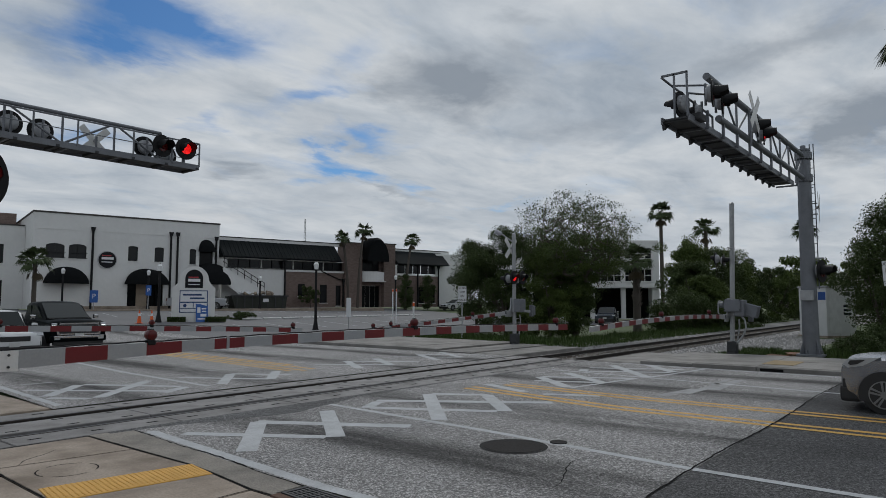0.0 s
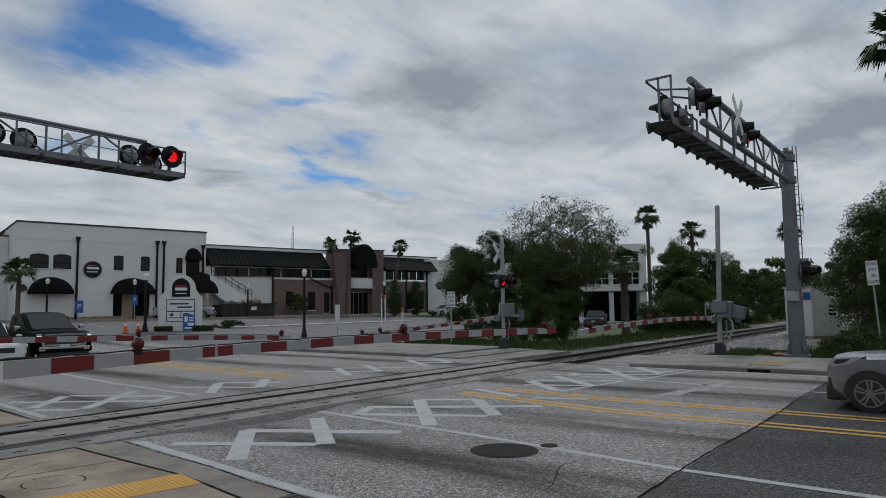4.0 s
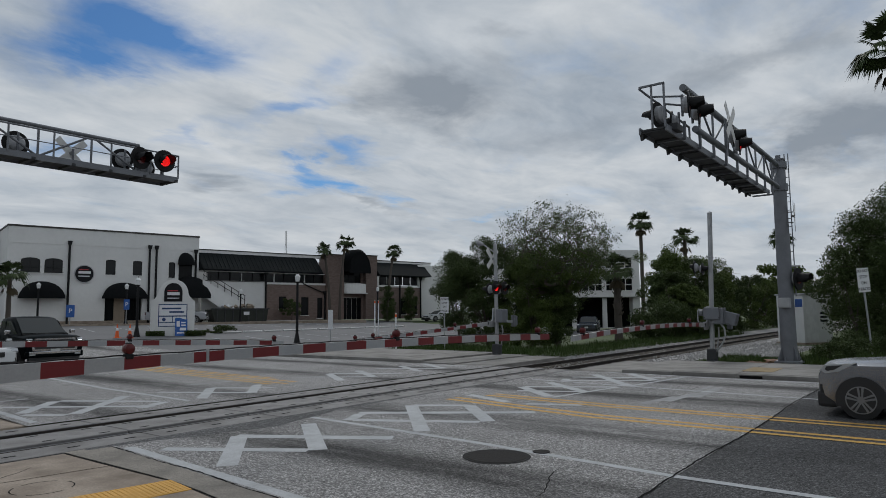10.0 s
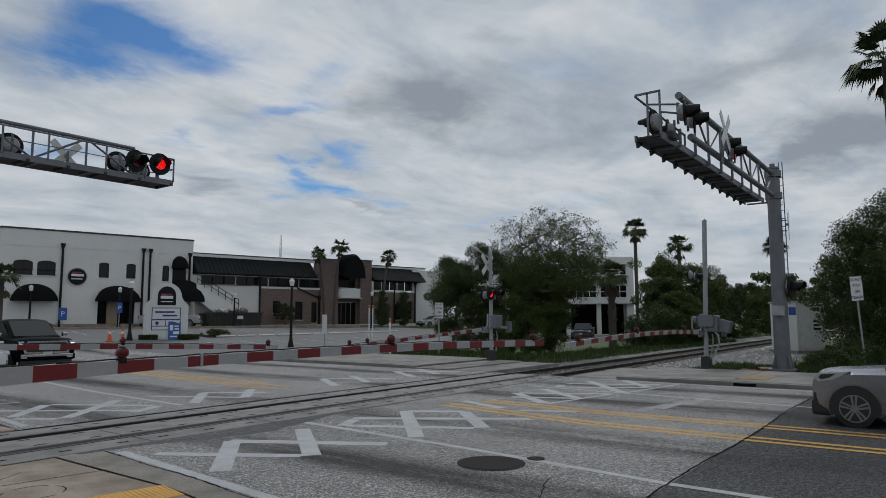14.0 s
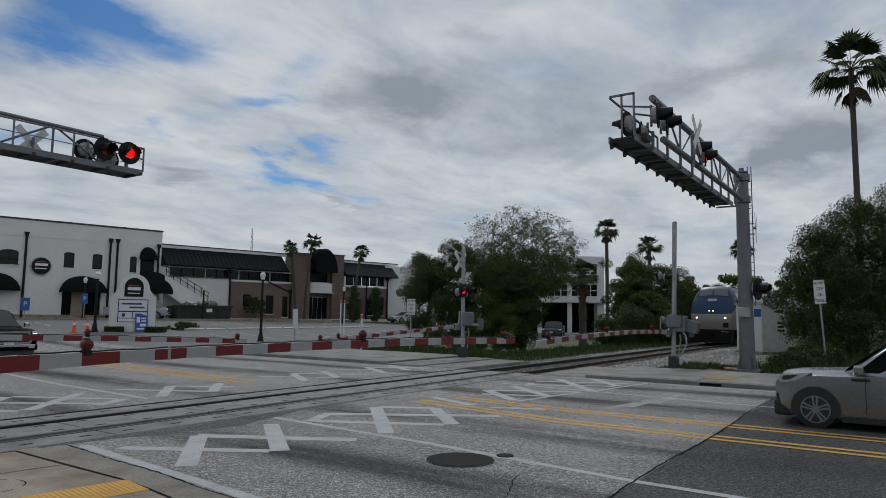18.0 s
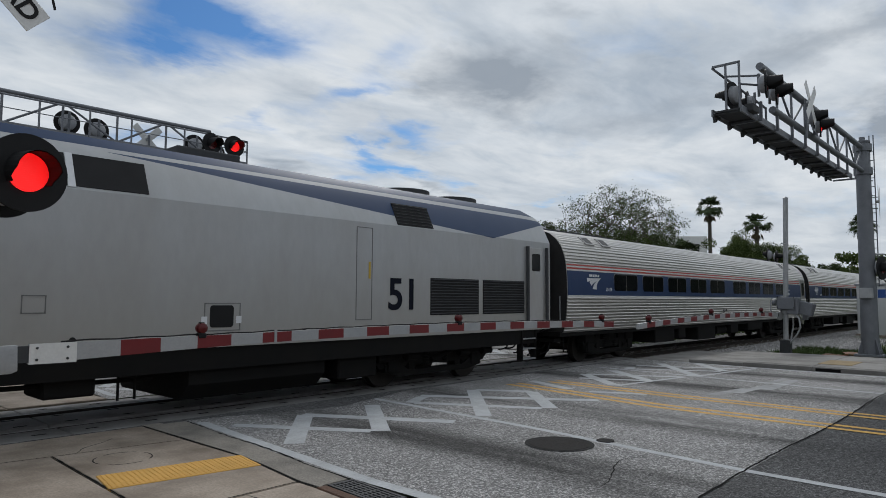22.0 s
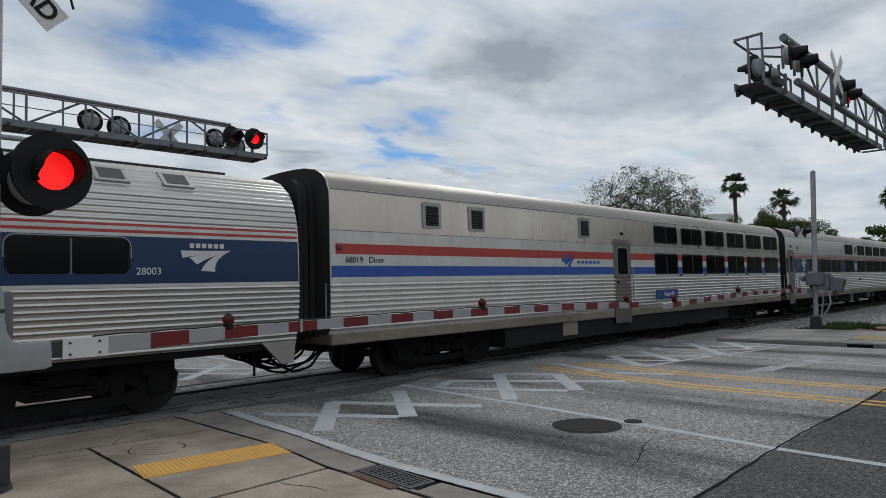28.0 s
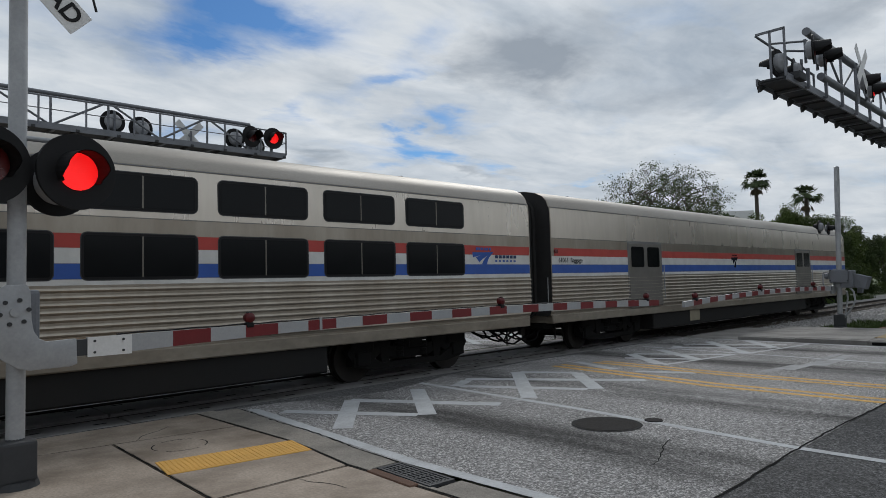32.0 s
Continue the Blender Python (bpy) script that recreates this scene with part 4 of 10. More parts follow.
def signal_head(parent, at, yaw, lit, name="signal_head", size=1.0, visor=0.31):
    """A flashing-light head: round black background, hood, lens and housing; faces along local -y before yaw."""
    h = part(name, cyl_bm((0, 0.012, 0), (0, -0.02, 0), 0.305, seg=36), BLACK, parent, "round black signal head", m=Matrix.Translation(at) @ pose(0, 0, 0, 0, 0, yaw) @ Matrix.Scale(size, 4))
    bm = bmesh.new()
    add_cyl(bm, (0, 0.012, 0), (0, 0.10, 0), 0.205, 0.19, seg=28)
    add_cyl(bm, (0, 0.10, 0), (0, 0.15, 0), 0.19, 0.12, seg=28)
    part("housing", bm, HOUSING, h, "pale grey rear housing", 40)
    part("lens", cyl_bm((0, -0.02, 0), (0, -0.035, 0), 0.15, seg=28), RED_LED if lit else RED_LENS, h, "glowing red lens" if lit else "dark red lens")
    bm = bmesh.new()
    n = 18
    ring = []
    for i in range(n + 1):
        a = radians(-32 + 244 * i / n)
        ln = visor if math.sin(a) > 0.1 else visor - visor * 0.55 * min(1.0, (0.1 - math.sin(a)) / 0.4)
        ring.append((math.cos(a), math.sin(a), ln))
    for (c0, s0, l0), (c1, s1, l1) in zip(ring, ring[1:]):
        for r0, r1 in ((0.160, 0.160), (0.168, 0.168)):
            bm.faces.new([bm.verts.new(p) for p in ((r0 * c0, -0.02, r0 * s0), (r1 * c1, -0.02, r1 * s1), (r1 * c1, -0.02 - l1, r1 * s1 - l1 * 0.08), (r0 * c0, -0.02 - l0, r0 * s0 - l0 * 0.08))])
    part("hood", bm, BLACK, h, "black visor")
    return h


def crossbuck(parent, at, yaw, words=True, size=1.0):
    """Two crossed white blades."""
    root = part("crossbuck", cyl_bm((0, -0.03, 0), (0, 0.06, 0), 0.05, seg=12), GALV, parent, m=Matrix.Translation(at) @ pose(0, 0, 0, 0, 0, yaw))
    for k, (ang, text) in enumerate(((-45, "RAIL  ROAD"), (45, "CROSSING"))):
        bl = part("blade", bevelled(-0.6 * size, 0.6 * size, -0.012, 0.0, -0.115 * size, 0.115 * size, w=0.003, seg=1), WHITE_TAPE, root, "white blade", m=pose(0, -0.02 - 0.022 * k, 0, 0, -ang, 0))
        if words:
            me = text_mesh(text, 0.205 * size, BLACK, bold=0.004 * size)
            part("lettering", me, None, bl, "black letters", m=pose(0, -0.016, 0, 90, 0, 0))
    return root


def gate_stripes(parent, x0, x1, depth_at, y, lift, first=0):
    """Alternate red and white reflective panels on the camera side and the far side of an arm."""
    n = max(1, round((x1 - x0) / 0.4475))
    for i in range(n):
        a, b = x0 + (x1 - x0) * i / n, x0 + (x1 - x0) * (i + 1) / n
        ha, hb, za, zb = depth_at(a), depth_at(b), lift(a), lift(b)
        quad = [(a, za - ha / 2), (b, zb - hb / 2), (b, zb + hb / 2), (a, za + ha / 2)]
        part("stripe", prism_bm(quad, "y", y - 0.006, y), (RED_PAINT, WHITE_REFL)[(i + first) % 2], parent)
        part("stripe", prism_bm(quad, "y", -y, -y + 0.006), (RED_PAINT, WHITE_REFL)[(i + first) % 2], parent)


def gate_arm(gate, length, base, bow=0.0, lamp_x=(3.0, 7.4, 10.2), lit=(0, 0, 1), tape=0.45, h0=0.116, h1=0.09):
    """The arm points along local +x from the mast; bow: how far its middle rises over a straight line."""
    def lift(x):
        k = (x - base) / (length - base)
        return bow * 4 * k * (1 - k)

    def depth_at(x):
        return h1 + (h0 - h1) * max(0.0, 1 - (x - base) / 2.4)
    xs = steps(base, length, 28)
    outline = [(x, lift(x) - depth_at(x) / 2) for x in xs] + [(x, lift(x) + depth_at(x) / 2) for x in xs[::-1]]
    arm = part("arm", prism_bm(outline, "y", -0.025, 0.025), WHITE_REFL, gate, "red and white striped gate arm")
    part("end_plate", box_bm(base, base + tape, -0.034, -0.026, -h0 / 2 - 0.004, h0 / 2 + 0.004), WHITE_TAPE, arm, "white bolted end plate")
    for bx, bz in ((0.07, 0.3), (0.07, -0.3), (0.36, 0.3), (0.36, -0.3)):
        part("bolt", cyl_bm((base + bx, -0.034, bz * h0), (base + bx, -0.044, bz * h0), 0.014, seg=8), DARKSTEEL, arm)
    gate_stripes(arm, base + tape, length, depth_at, -0.026, lift, 1)
    joint = base + tape + 0.4475 * 5.5
    part("joint_band", box_bm(joint - 0.02, joint + 0.02, -0.040, -0.030, lift(joint) - h1 / 2 - 0.01, lift(joint) + h1 / 2 + 0.03), GALV, arm, "steel joint band")
    for x, on in zip(lamp_x, lit):
        z = lift(x) + depth_at(x) * 0.5
        l = part("arm_lamp", bevelled(x - 0.05, x + 0.05, -0.05, 0.05, z - 0.03, z + 0.035, w=0.012, seg=1), BLACK, arm, "small black arm lamp")
        bm = bmesh.new()
        for sy in (-1, 1):
            add_cyl(bm, (x, 0, z + 0.09), (x, sy * 0.045, z + 0.09), 0.066, 0.060, seg=20)
            add_cyl(bm, (x, sy * 0.045, z + 0.09), (x, sy * 0.066, z + 0.09), 0.060, 0.025, seg=20)
        part("lens", bm, RED_LIT if on else LAMP_RED, l, "dark red lens", 50)
        part("lamp_cap", bevelled(x - 0.03, x + 0.03, -0.035, 0.035, z + 0.14, z + 0.165, w=0.01, seg=1), BLACK, l, "black lamp cap")
    bm = bmesh.new()
    run = steps(base + 0.3, lamp_x[-1], 40)
    add_tube(bm, [(x, 0.0, lift(x) + depth_at(x) * 0.5 + 0.010 + 0.010 * (k % 2)) for k, x in enumerate(run)], 0.009, 6)
    part("cable", bm, BLACK, arm, "thin lamp cable")
    return arm


def gate(name, label, x, y, z, turn, length, mast_h, heads=((-0.36, 0), (0.36, 0)), head_z=3.15, buck=4.75, arm_z=1.40, lit=(0, 0), lamp_x=(3.0, 7.4, 10.2), lamp_lit=(0, 0, 1), yaw=0, tilt=0.0, words=True, back=True, head_out=0.14, head_size=1.0, mast_r=0.085, lean=0.0, bow=0.0, arm_h=(0.116, 0.09), arm_base=0.50, buck_size=1.0, back_y=None):
    g = thing(name, label, "crossing gate", "crossing gates", pose(x, y, z, lean, 0, turn))
    bm = bmesh.new()
    add_cyl(bm, (0, 0, 0.42), (0, 0, mast_h), mast_r, seg=20)
    part("mast", bm, GALV, g, "grey steel mast", 40)
    part("cap", cyl_bm((0, 0, mast_h), (0, 0, mast_h + 0.05), mast_r + 0.008, 0.03, seg=16), GALV, g)
    part("base_casting", cyl_bm((0, 0, 0.06), (0, 0, 0.42), 0.15, 0.13, seg=8), DARKSTEEL, g, "dark cast base")
    part("base_flange", cyl_bm((0, 0, 0.0), (0, 0, 0.07), 0.22, 0.20, seg=16), DARKSTEEL, g)
    part("collar", cyl_bm((0, 0, 0.42), (0, 0, 0.48), 0.10, 0.085, seg=16), DARKSTEEL, g)
    for k in range(4):
        a = radians(45 + 90 * k)
        part("bolt", cyl_bm((0.19 * math.cos(a), 0.19 * math.sin(a), 0.06), (0.19 * math.cos(a), 0.19 * math.sin(a), 0.13), 0.018, seg=8), DARKSTEEL, g)
    # mechanism box behind the mast and counterweights
    part("mechanism", bevelled(-0.24, 0.24, 0.10, 0.46, arm_z + 0.02, arm_z + 0.62, w=0.04), GALV_DULL, g, "grey gate mechanism box")
    part("clamp", box_bm(-0.11, 0.11, -0.09, 0.12, arm_z + 0.05, arm_z + 0.12, -0.11, 0.11, -0.09, 0.12, arm_z + 0.28, arm_z + 0.35), GALV, g)
    outline = [(-0.20, 0.62), (-0.12, 0.67), (0.06, 0.67), (0.09, 0.60), (0.10, 0.32), (0.12, 0.20), (0.17, 0.12), (0.24, 0.09), (0.51, 0.10), (0.52, -0.16), (0.46, -0.185), (0.08, -0.19), (-0.02, -0.16), (-0.16, -0.06), (-0.22, 0.04)]
    plate = prism_bm([(a, b + arm_z) for a, b in outline], "y", -0.175, -0.118)
    bmesh.ops.recalc_face_normals(plate, faces=plate.faces)
    bmesh.ops.bevel(plate, geom=plate.edges[:], offset=0.010, segments=2, affect="EDGES", profile=0.6)
    part("arm_bracket", plate, GALV, g, "galvanised arm bracket", 30)
    part("hub", cyl_bm((-0.05, -0.172, arm_z + 0.40), (-0.05, -0.21, arm_z + 0.40), 0.045, seg=14), GALV, g)
    for k in range(6):
        a, b = -0.05 + 0.125 * math.cos(radians(60 * k + 10)), 0.40 + 0.125 * math.sin(radians(60 * k + 10))
        part("bolt", cyl_bm((a, -0.172, arm_z + b), (a, -0.20, arm_z + b), 0.022, seg=8), DARKSTEEL, g)
    part("arm_sleeve", box_bm(0.50, arm_base + 0.06, -0.17, -0.10, arm_z - arm_h[0] * 0.42, arm_z + arm_h[0] * 0.42), DARKSTEEL, g, "dark arm sleeve")
    part("counterweight_arm", prism_bm([(-0.85, arm_z - 0.02), (-0.1, arm_z + 0.02), (-0.1, arm_z + 0.12), (-0.85, arm_z + 0.10)], "y", 0.45, 0.475), GALV, g, "counterweight arm")
    part("counterweight", bevelled(-0.95, -0.62, 0.42, 0.54, arm_z - 0.12, arm_z + 0.30, w=0.02), GALV_DULL, g, "grey counterweight plates")
    arm = gate_arm(g, length, arm_base, bow, lamp_x, lamp_lit, h0=arm_h[0], h1=arm_h[1])
    arm.matrix_basis = pose(0, -0.138, arm_z, 0, -tilt, 0)
    # signal heads on a cross pipe, and the crossbuck
    if heads:
        bm = bmesh.new()
        add_cyl(bm, (-0.50, -0.02, head_z + 0.38), (0.50, -0.02, head_z + 0.38), 0.028, seg=12)
        for hx, _ in heads:
            add_cyl(bm, (hx, -0.02, head_z + 0.38), (hx, -0.02, head_z + 0.28), 0.03, seg=10)
        part("cross_pipe", bm, GALV, g, "grey cross pipe", 40)
        for i, (hx, hz) in enumerate(heads):
            signal_head(g, (hx, -head_out, head_z + hz), yaw, lit[i], size=head_size, visor=0.20)
            if back:
                signal_head(g, (hx - 0.07, back_y if back_y is not None else 0.05 if head_out > 0 else -0.16, head_z + hz - 0.06), yaw + 180, False, size=head_size * 0.92)
    if buck:
        crossbuck(g, (0, -0.05 - mast_r, buck), 0, words, buck_size)
    part("junction_box", bevelled(-0.165, 0.165, -0.17, 0.17, 0.06, 0.46, w=0.03), DARKSTEEL, g, "cast junction box round the base")
    bm = bmesh.new()
    add_tube(bm, [(-0.12, 0.2, arm_z - 0.1), (-0.2, 0.2, arm_z - 0.35), (-0.16, 0.16, arm_z - 0.7), (-0.2, 0.12, 0.45), (-0.18, 0.1, 0.3)], 0.028, 10)
    part("conduit", bm, GALV, g, "flexible grey conduit", 50)
    for k in range(3):
        part("counterweight_plate", bevelled(-0.66 - 0.07 * k, -0.61 - 0.07 * k, 0.40, 0.56, arm_z - 0.18, arm_z + 0.34, w=0.008, seg=1), GALV_DULL, g)
    return g


def build_gates():
    g = gate("crossing_gate", "crossing gate with lowered striped arm on the near pavement", 1.575, -3.07, 0.0, 0, 12.84, 5.9, lit=(0, 1), lamp_x=(2.485, 7.29, 12.33), lamp_lit=(0, 0, 0), yaw=9, head_z=3.15, heads=((-0.34, 0.02), (0.445, 0.01)), head_out=0.40, head_size=1.28, buck=5.33, tilt=0.0, mast_r=0.085, bow=0.085, arm_h=(0.20, 0.135), arm_base=0.615, arm_z=1.345, buck_size=1.3)
    bm = bmesh.new()
    add_tube(bm, [(0.1, -0.05, 5.3), (0.42, -0.1, 5.36), (0.60, -0.12, 5.26), (0.68, -0.12, 5.12), (0.71, -0.12, 5.0)], 0.014, 8)
    part("bell_cable", bm, BLACK, g, "curved black cable")
    side = gate("crossing_gate", "crossing gate with lowered arm from the far pavement", 25.85, -3.85, 0.05, 182.2, 12.2, 5.55, heads=((0.05, 0),), head_z=3.5, buck=None, arm_z=1.36, lamp_x=(2.6, 7.45, 11.6), lamp_lit=(0, 0, 0), tilt=-0.35, words=False, lean=-1.5, head_out=0.56, back_y=-0.30, bow=0.10, arm_h=(0.15, 0.12), head_size=0.78)
    # its mechanism seen end on: a wide cast housing, a crank pipe, tilted weights and a flexible conduit
    part("mechanism_door", bevelled(0.22, 0.30, -0.24, 0.34, 1.54, 2.00, w=0.05), GALV_DULL, side, "cast housing door")
    for k, (yy, zz) in enumerate(((-0.20, 1.98), (-0.20, 1.62), (0.32, 1.98), (0.32, 1.62))):
        part("bolt", cyl_bm((0.30, yy, zz), (0.325, yy, zz), 0.022, seg=8), DARKSTEEL, side)
    part("motor", cyl_bm((0.10, -0.30, 1.78), (0.10, -0.42, 1.78), 0.11, 0.10, seg=16), GALV_DULL, side, "round motor cover", 40)
    crank = bmesh.new()
    add_tube(crank, [(0.2, -0.28, 1.90), (0.2, -0.42, 1.92), (0.2, -0.45, 1.85), (0.2, -0.45, 1.50), (0.2, -0.40, 1.42), (0.2, -0.20, 1.42)], 0.022, 8)
    part("crank_pipe", crank, GALV, side, "bent crank pipe", 50)
    for k in range(4):
        part("counterweight_plate", bevelled(-0.06 - 0.04 * k, -0.025 - 0.04 * k, -0.22, 0.24, -0.24, 0.20, w=0.012, seg=1), GALV_DULL, side, m=pose(0.1, 0.62 + 0.02 * k, 1.62, -14, 0, 0))
    part("weight_arm", box_bm(-0.03, 0.03, 0.30, 0.82, 1.40, 1.50), GALV, side, "weight arm")
    flex = bmesh.new()
    add_tube(flex, [(0.15, 0.30, 1.45), (0.15, 0.46, 1.25), (0.15, 0.50, 0.95), (0.15, 0.40, 0.70), (0.12, 0.26, 0.50), (0.1, 0.15, 0.36)], 0.032, 10)
    part("conduit", flex, GALV, side, "flexible grey conduit", 50)
    far_gate = gate("crossing_gate", "crossing gate beyond the tracks with lowered arm", 25.6, 5.45, 0.05, 180, 9.3, 5.0, head_z=3.0, buck=4.35, arm_z=1.42, lit=(0, 1), lamp_x=(3.0, 8.0, 8.9), lamp_lit=(0, 0, 0), tilt=-3.2, words=False, yaw=180, head_out=-0.22, arm_h=(0.17, 0.13))
    part("bracket", cyl_bm((0, 0, 4.6), (0.3, -0.45, 5.0), 0.03, seg=8), GALV, far_gate)
    part("pole_camera", cyl_bm((0.35, -0.45, 5.0), (0.55, -0.65, 5.12), 0.09, 0.11, seg=14), HOUSING, far_gate, "small pale camera head")
    gate("crossing_gate", "crossing gate beyond the tracks, arm over the near lanes", 1.2, 5.6, 0.05, 0, 12.25, 5.0, head_z=3.0, buck=4.35, arm_z=1.40, lamp_x=(4.0, 7.4, 11.9), lamp_lit=(0, 0, 0), tilt=-1.75, words=False, arm_h=(0.17, 0.13), bow=0.05)


build_gates()


def cantilever(x, y, turn, span, label, mast_h, lights, buck_at, z0=5.85, zl=6.12, zu=6.86, walk_y=(-0.36, 0.36), thick=0.05, cut=0.0, open_end=False):
    """A truss on a mast over a hung walkway; it runs along local -x from the mast at the origin."""
    c = thing("signal_cantilever", label, "signal cantilever", "signal cantilevers", pose(x, y, 0, 0, 0, turn))
    part("mast", cyl_bm((0, 0, 0.12), (0, 0, mast_h), 0.27, 0.21, seg=28), GALV_DULL, c, "thick grey tapered steel mast", 40)
    part("mast_cap", cyl_bm((0, 0, mast_h), (0, 0, mast_h + 0.06), 0.24, seg=24), GALV_DULL, c)
    part("finial", cyl_bm((0, 0, mast_h + 0.06), (0, 0, mast_h + 0.2), 0.09, seg=14), GALV_DULL, c)
    part("base_plate", bevelled(-0.42, 0.42, -0.42, 0.42, 0.06, 0.14, w=0.01, seg=1), GALV_DULL, c)
    for k in range(4):
        a = radians(45 + 90 * k)
        part("gusset", prism_bm([(0.2, 0.14), (0.44, 0.14), (0.44, 0.2), (0.24, 0.75)], "y", -0.012, 0.012), GALV_DULL, c, m=pose(0, 0, 0, 0, 0, 45 + 90 * k))
        part("anchor_bolt", cyl_bm((0.33 * math.cos(a + .5), 0.33 * math.sin(a + .5), 0.14), (0.33 * math.cos(a + .5), 0.33 * math.sin(a + .5), 0.28), 0.03, seg=8), GALV_DULL, c)
    end, (wa, wb) = -span + cut, walk_y
    for zz in (zl, zu):
        part("chord", cyl_bm((0.1, 0, zz), (end + (0.85 * (zz == zl) if open_end else 0), 0, zz), thick, seg=18), GALV_DULL, c, "thick steel chord", 40)
    bays = 9
    for i in range(bays - 1 if open_end else bays):
        xa, xb = end * i / bays, end * (i + 1) / bays
        part("post", cyl_bm((xb, 0, zl), (xb, 0, zu), 0.03, seg=8), GALV_DULL, c)
        part("diagonal", cyl_bm((xa if i % 2 else xb, 0, zl), (xb if i % 2 else xa, 0, zu), 0.028, seg=8), GALV_DULL, c)
    for i in range(bays):
        xb = end * (i + 1) / bays
        part("hanger", box_bm(xb - 0.03, xb + 0.03, -0.03, 0.03, z0 - 0.1, zl), GALV_DULL, c)
        part("bracket_arm", box_bm(xb - 0.035, xb + 0.035, min(wa, 0.0), wb, z0 - 0.10, z0 - 0.05), GALV_DULL, c)
    for zz in (zl, zu):
        part("collar", cyl_bm((0, 0, zz - 0.12), (0, 0, zz + 0.12), 0.285, seg=24), GALV_DULL, c)
    # walkway of grating planks on bearers
    n = 12
    for i in range(n):
        xa, xb = -1.4 - (span - 1.4) * i / n, -1.4 - (span - 1.4) * (i + 1) / n
        part("grating", box_bm(xb + 0.004, xa - 0.004, wa + 0.03, wb - 0.03, z0 - 0.04, z0), DARKSTEEL, c)
        if open_end:
            # clip angles hang like teeth below the outer edge
            part("clip_angle", prism_bm([(xb + 0.04, z0 - 0.05), (xb + 0.42, z0 - 0.05), (xb + 0.30, z0 - 0.11), (xb + 0.10, z0 - 0.22)], "y", wb - 0.02, wb + 0.04), DARKSTEEL, c)
            part("bearer", box_bm(xb + 0.04, xb + 0.09, wa - 0.02, wb + 0.04, z0 - 0.075, z0 - 0.042), DARKSTEEL, c)
        else:
            part("bearer", box_bm(xb + 0.02, xb + 0.10, wa - 0.04, wb + 0.06, z0 - 0.10, z0 - 0.042), DARKSTEEL, c)
    for yy in (wa - 0.02, wb + 0.02):
        part("walkway_edge", box_bm(-span, -1.4, yy - 0.02, yy + 0.02, z0 - 0.1, z0 + 0.05), GALV_DULL, c)
    # hand rails
    zt = z0 + (0.98 if open_end else 0.66)
    if open_end:
        for yy in (wa, (wa + wb) / 2):
            part("rail_post", box_bm(-span - 0.02, -span + 0.02, yy - 0.02, yy + 0.02, z0, zt), GALV_DULL, c)
        part("hand_rail", box_bm(-span - 0.02, -span + 0.02, wa - 0.02, wb, zt - 0.02, zt + 0.025), GALV_DULL, c)
        part("rail_brace", cyl_bm((-span, wb, zt - 0.02), (-span + 1.75, wa, z0 + 0.35), 0.026, seg=8), GALV_DULL, c)
        part("rail_post", cyl_bm((-span + 1.75, wa, z0), (-span + 1.75, wa, z0 + 0.37), 0.026, seg=8), GALV_DULL, c)
        for zz in (z0 + 0.72, z0 + 0.5):
            part("hand_rail", cyl_bm((-span, (wa + wb) / 2 if zz > z0 + 0.6 else wa, zz), (-span + 0.8, -0.1, zz + 0.12), 0.024, seg=8), GALV_DULL, c)
        part("junction_box", bevelled(-span + 0.35, -span + 0.75, wa - 0.16, wa + 0.04, z0 - 0.02, z0 + 0.14, w=0.02), DARKSTEEL, c)
    else:
        for k, xx in enumerate((-span, -span + 0.82, -span + 1.9, -span + 3.3, -span + 4.3, -span + 5.4, -span + 6.4, -span + 7.4)):
            for yy in ((-0.4, 0.4) if k < 2 else (0.4,)):
                part("rail_post", cyl_bm((xx, yy, z0), (xx, yy, zt), 0.024, seg=8), GALV_DULL, c)
        for zz, rr in ((zt, 0.022), (z0 + 0.36, 0.012)):
            part("hand_rail", cyl_bm((-span, -0.4, zz), (-span, 0.4, zz), rr, seg=8), GALV_DULL, c)
            part("hand_rail", cyl_bm((-span, 0.4, zz), (-span + 8.0, 0.4, zz), rr, seg=8), GALV_DULL, c)
            part("hand_rail", cyl_bm((-span, -0.4, zz), (-span + 0.98, -0.4, zz), rr, seg=8), GALV_DULL, c)
    # ladder on the mast
    for yy in (-0.19, -0.31):
        part("ladder_rail", cyl_bm((0.12, yy, 2.4), (0.12, yy, mast_h + 0.25), 0.018, seg=6), GALV_DULL, c)
    for i in range(int((mast_h - 2.3) / 0.3)):
        part("rung", cyl_bm((0.12, -0.19, 2.5 + 0.3 * i), (0.12, -0.31, 2.5 + 0.3 * i), 0.012, seg=6), GALV_DULL, c)
    for zz in (3.2, 4.6, 6.0):
        part("ladder_bracket", cyl_bm((0.05, -0.1, zz), (0.12, -0.26, zz), 0.016, seg=6), GALV_DULL, c)
    for d, ly, lz, yaw, lit in lights:
        lx = -span + d
        signal_head(c, (lx, ly, lz), yaw, lit)
        s = 0.15 if ly < 0 else -0.15
        part("lamp_stem", cyl_bm((lx, ly + s, z0 if not open_end or ly > 0 else zl), (lx, ly + s, lz + 0.25), 0.03, seg=8), GALV_DULL, c)
    bz = 6.89 if open_end else 6.22
    crossbuck(c, (-span + buck_at, -0.3 if open_end else -0.5, bz), 0, False, 1.0 if open_end else 0.82)
    part("buck_post", cyl_bm((-span + buck_at, -0.22 if open_end else -0.42, z0), (-span + buck_at, -0.22 if open_end else -0.42, bz + 0.1), 0.03, seg=8), GALV_DULL, c)
    return c


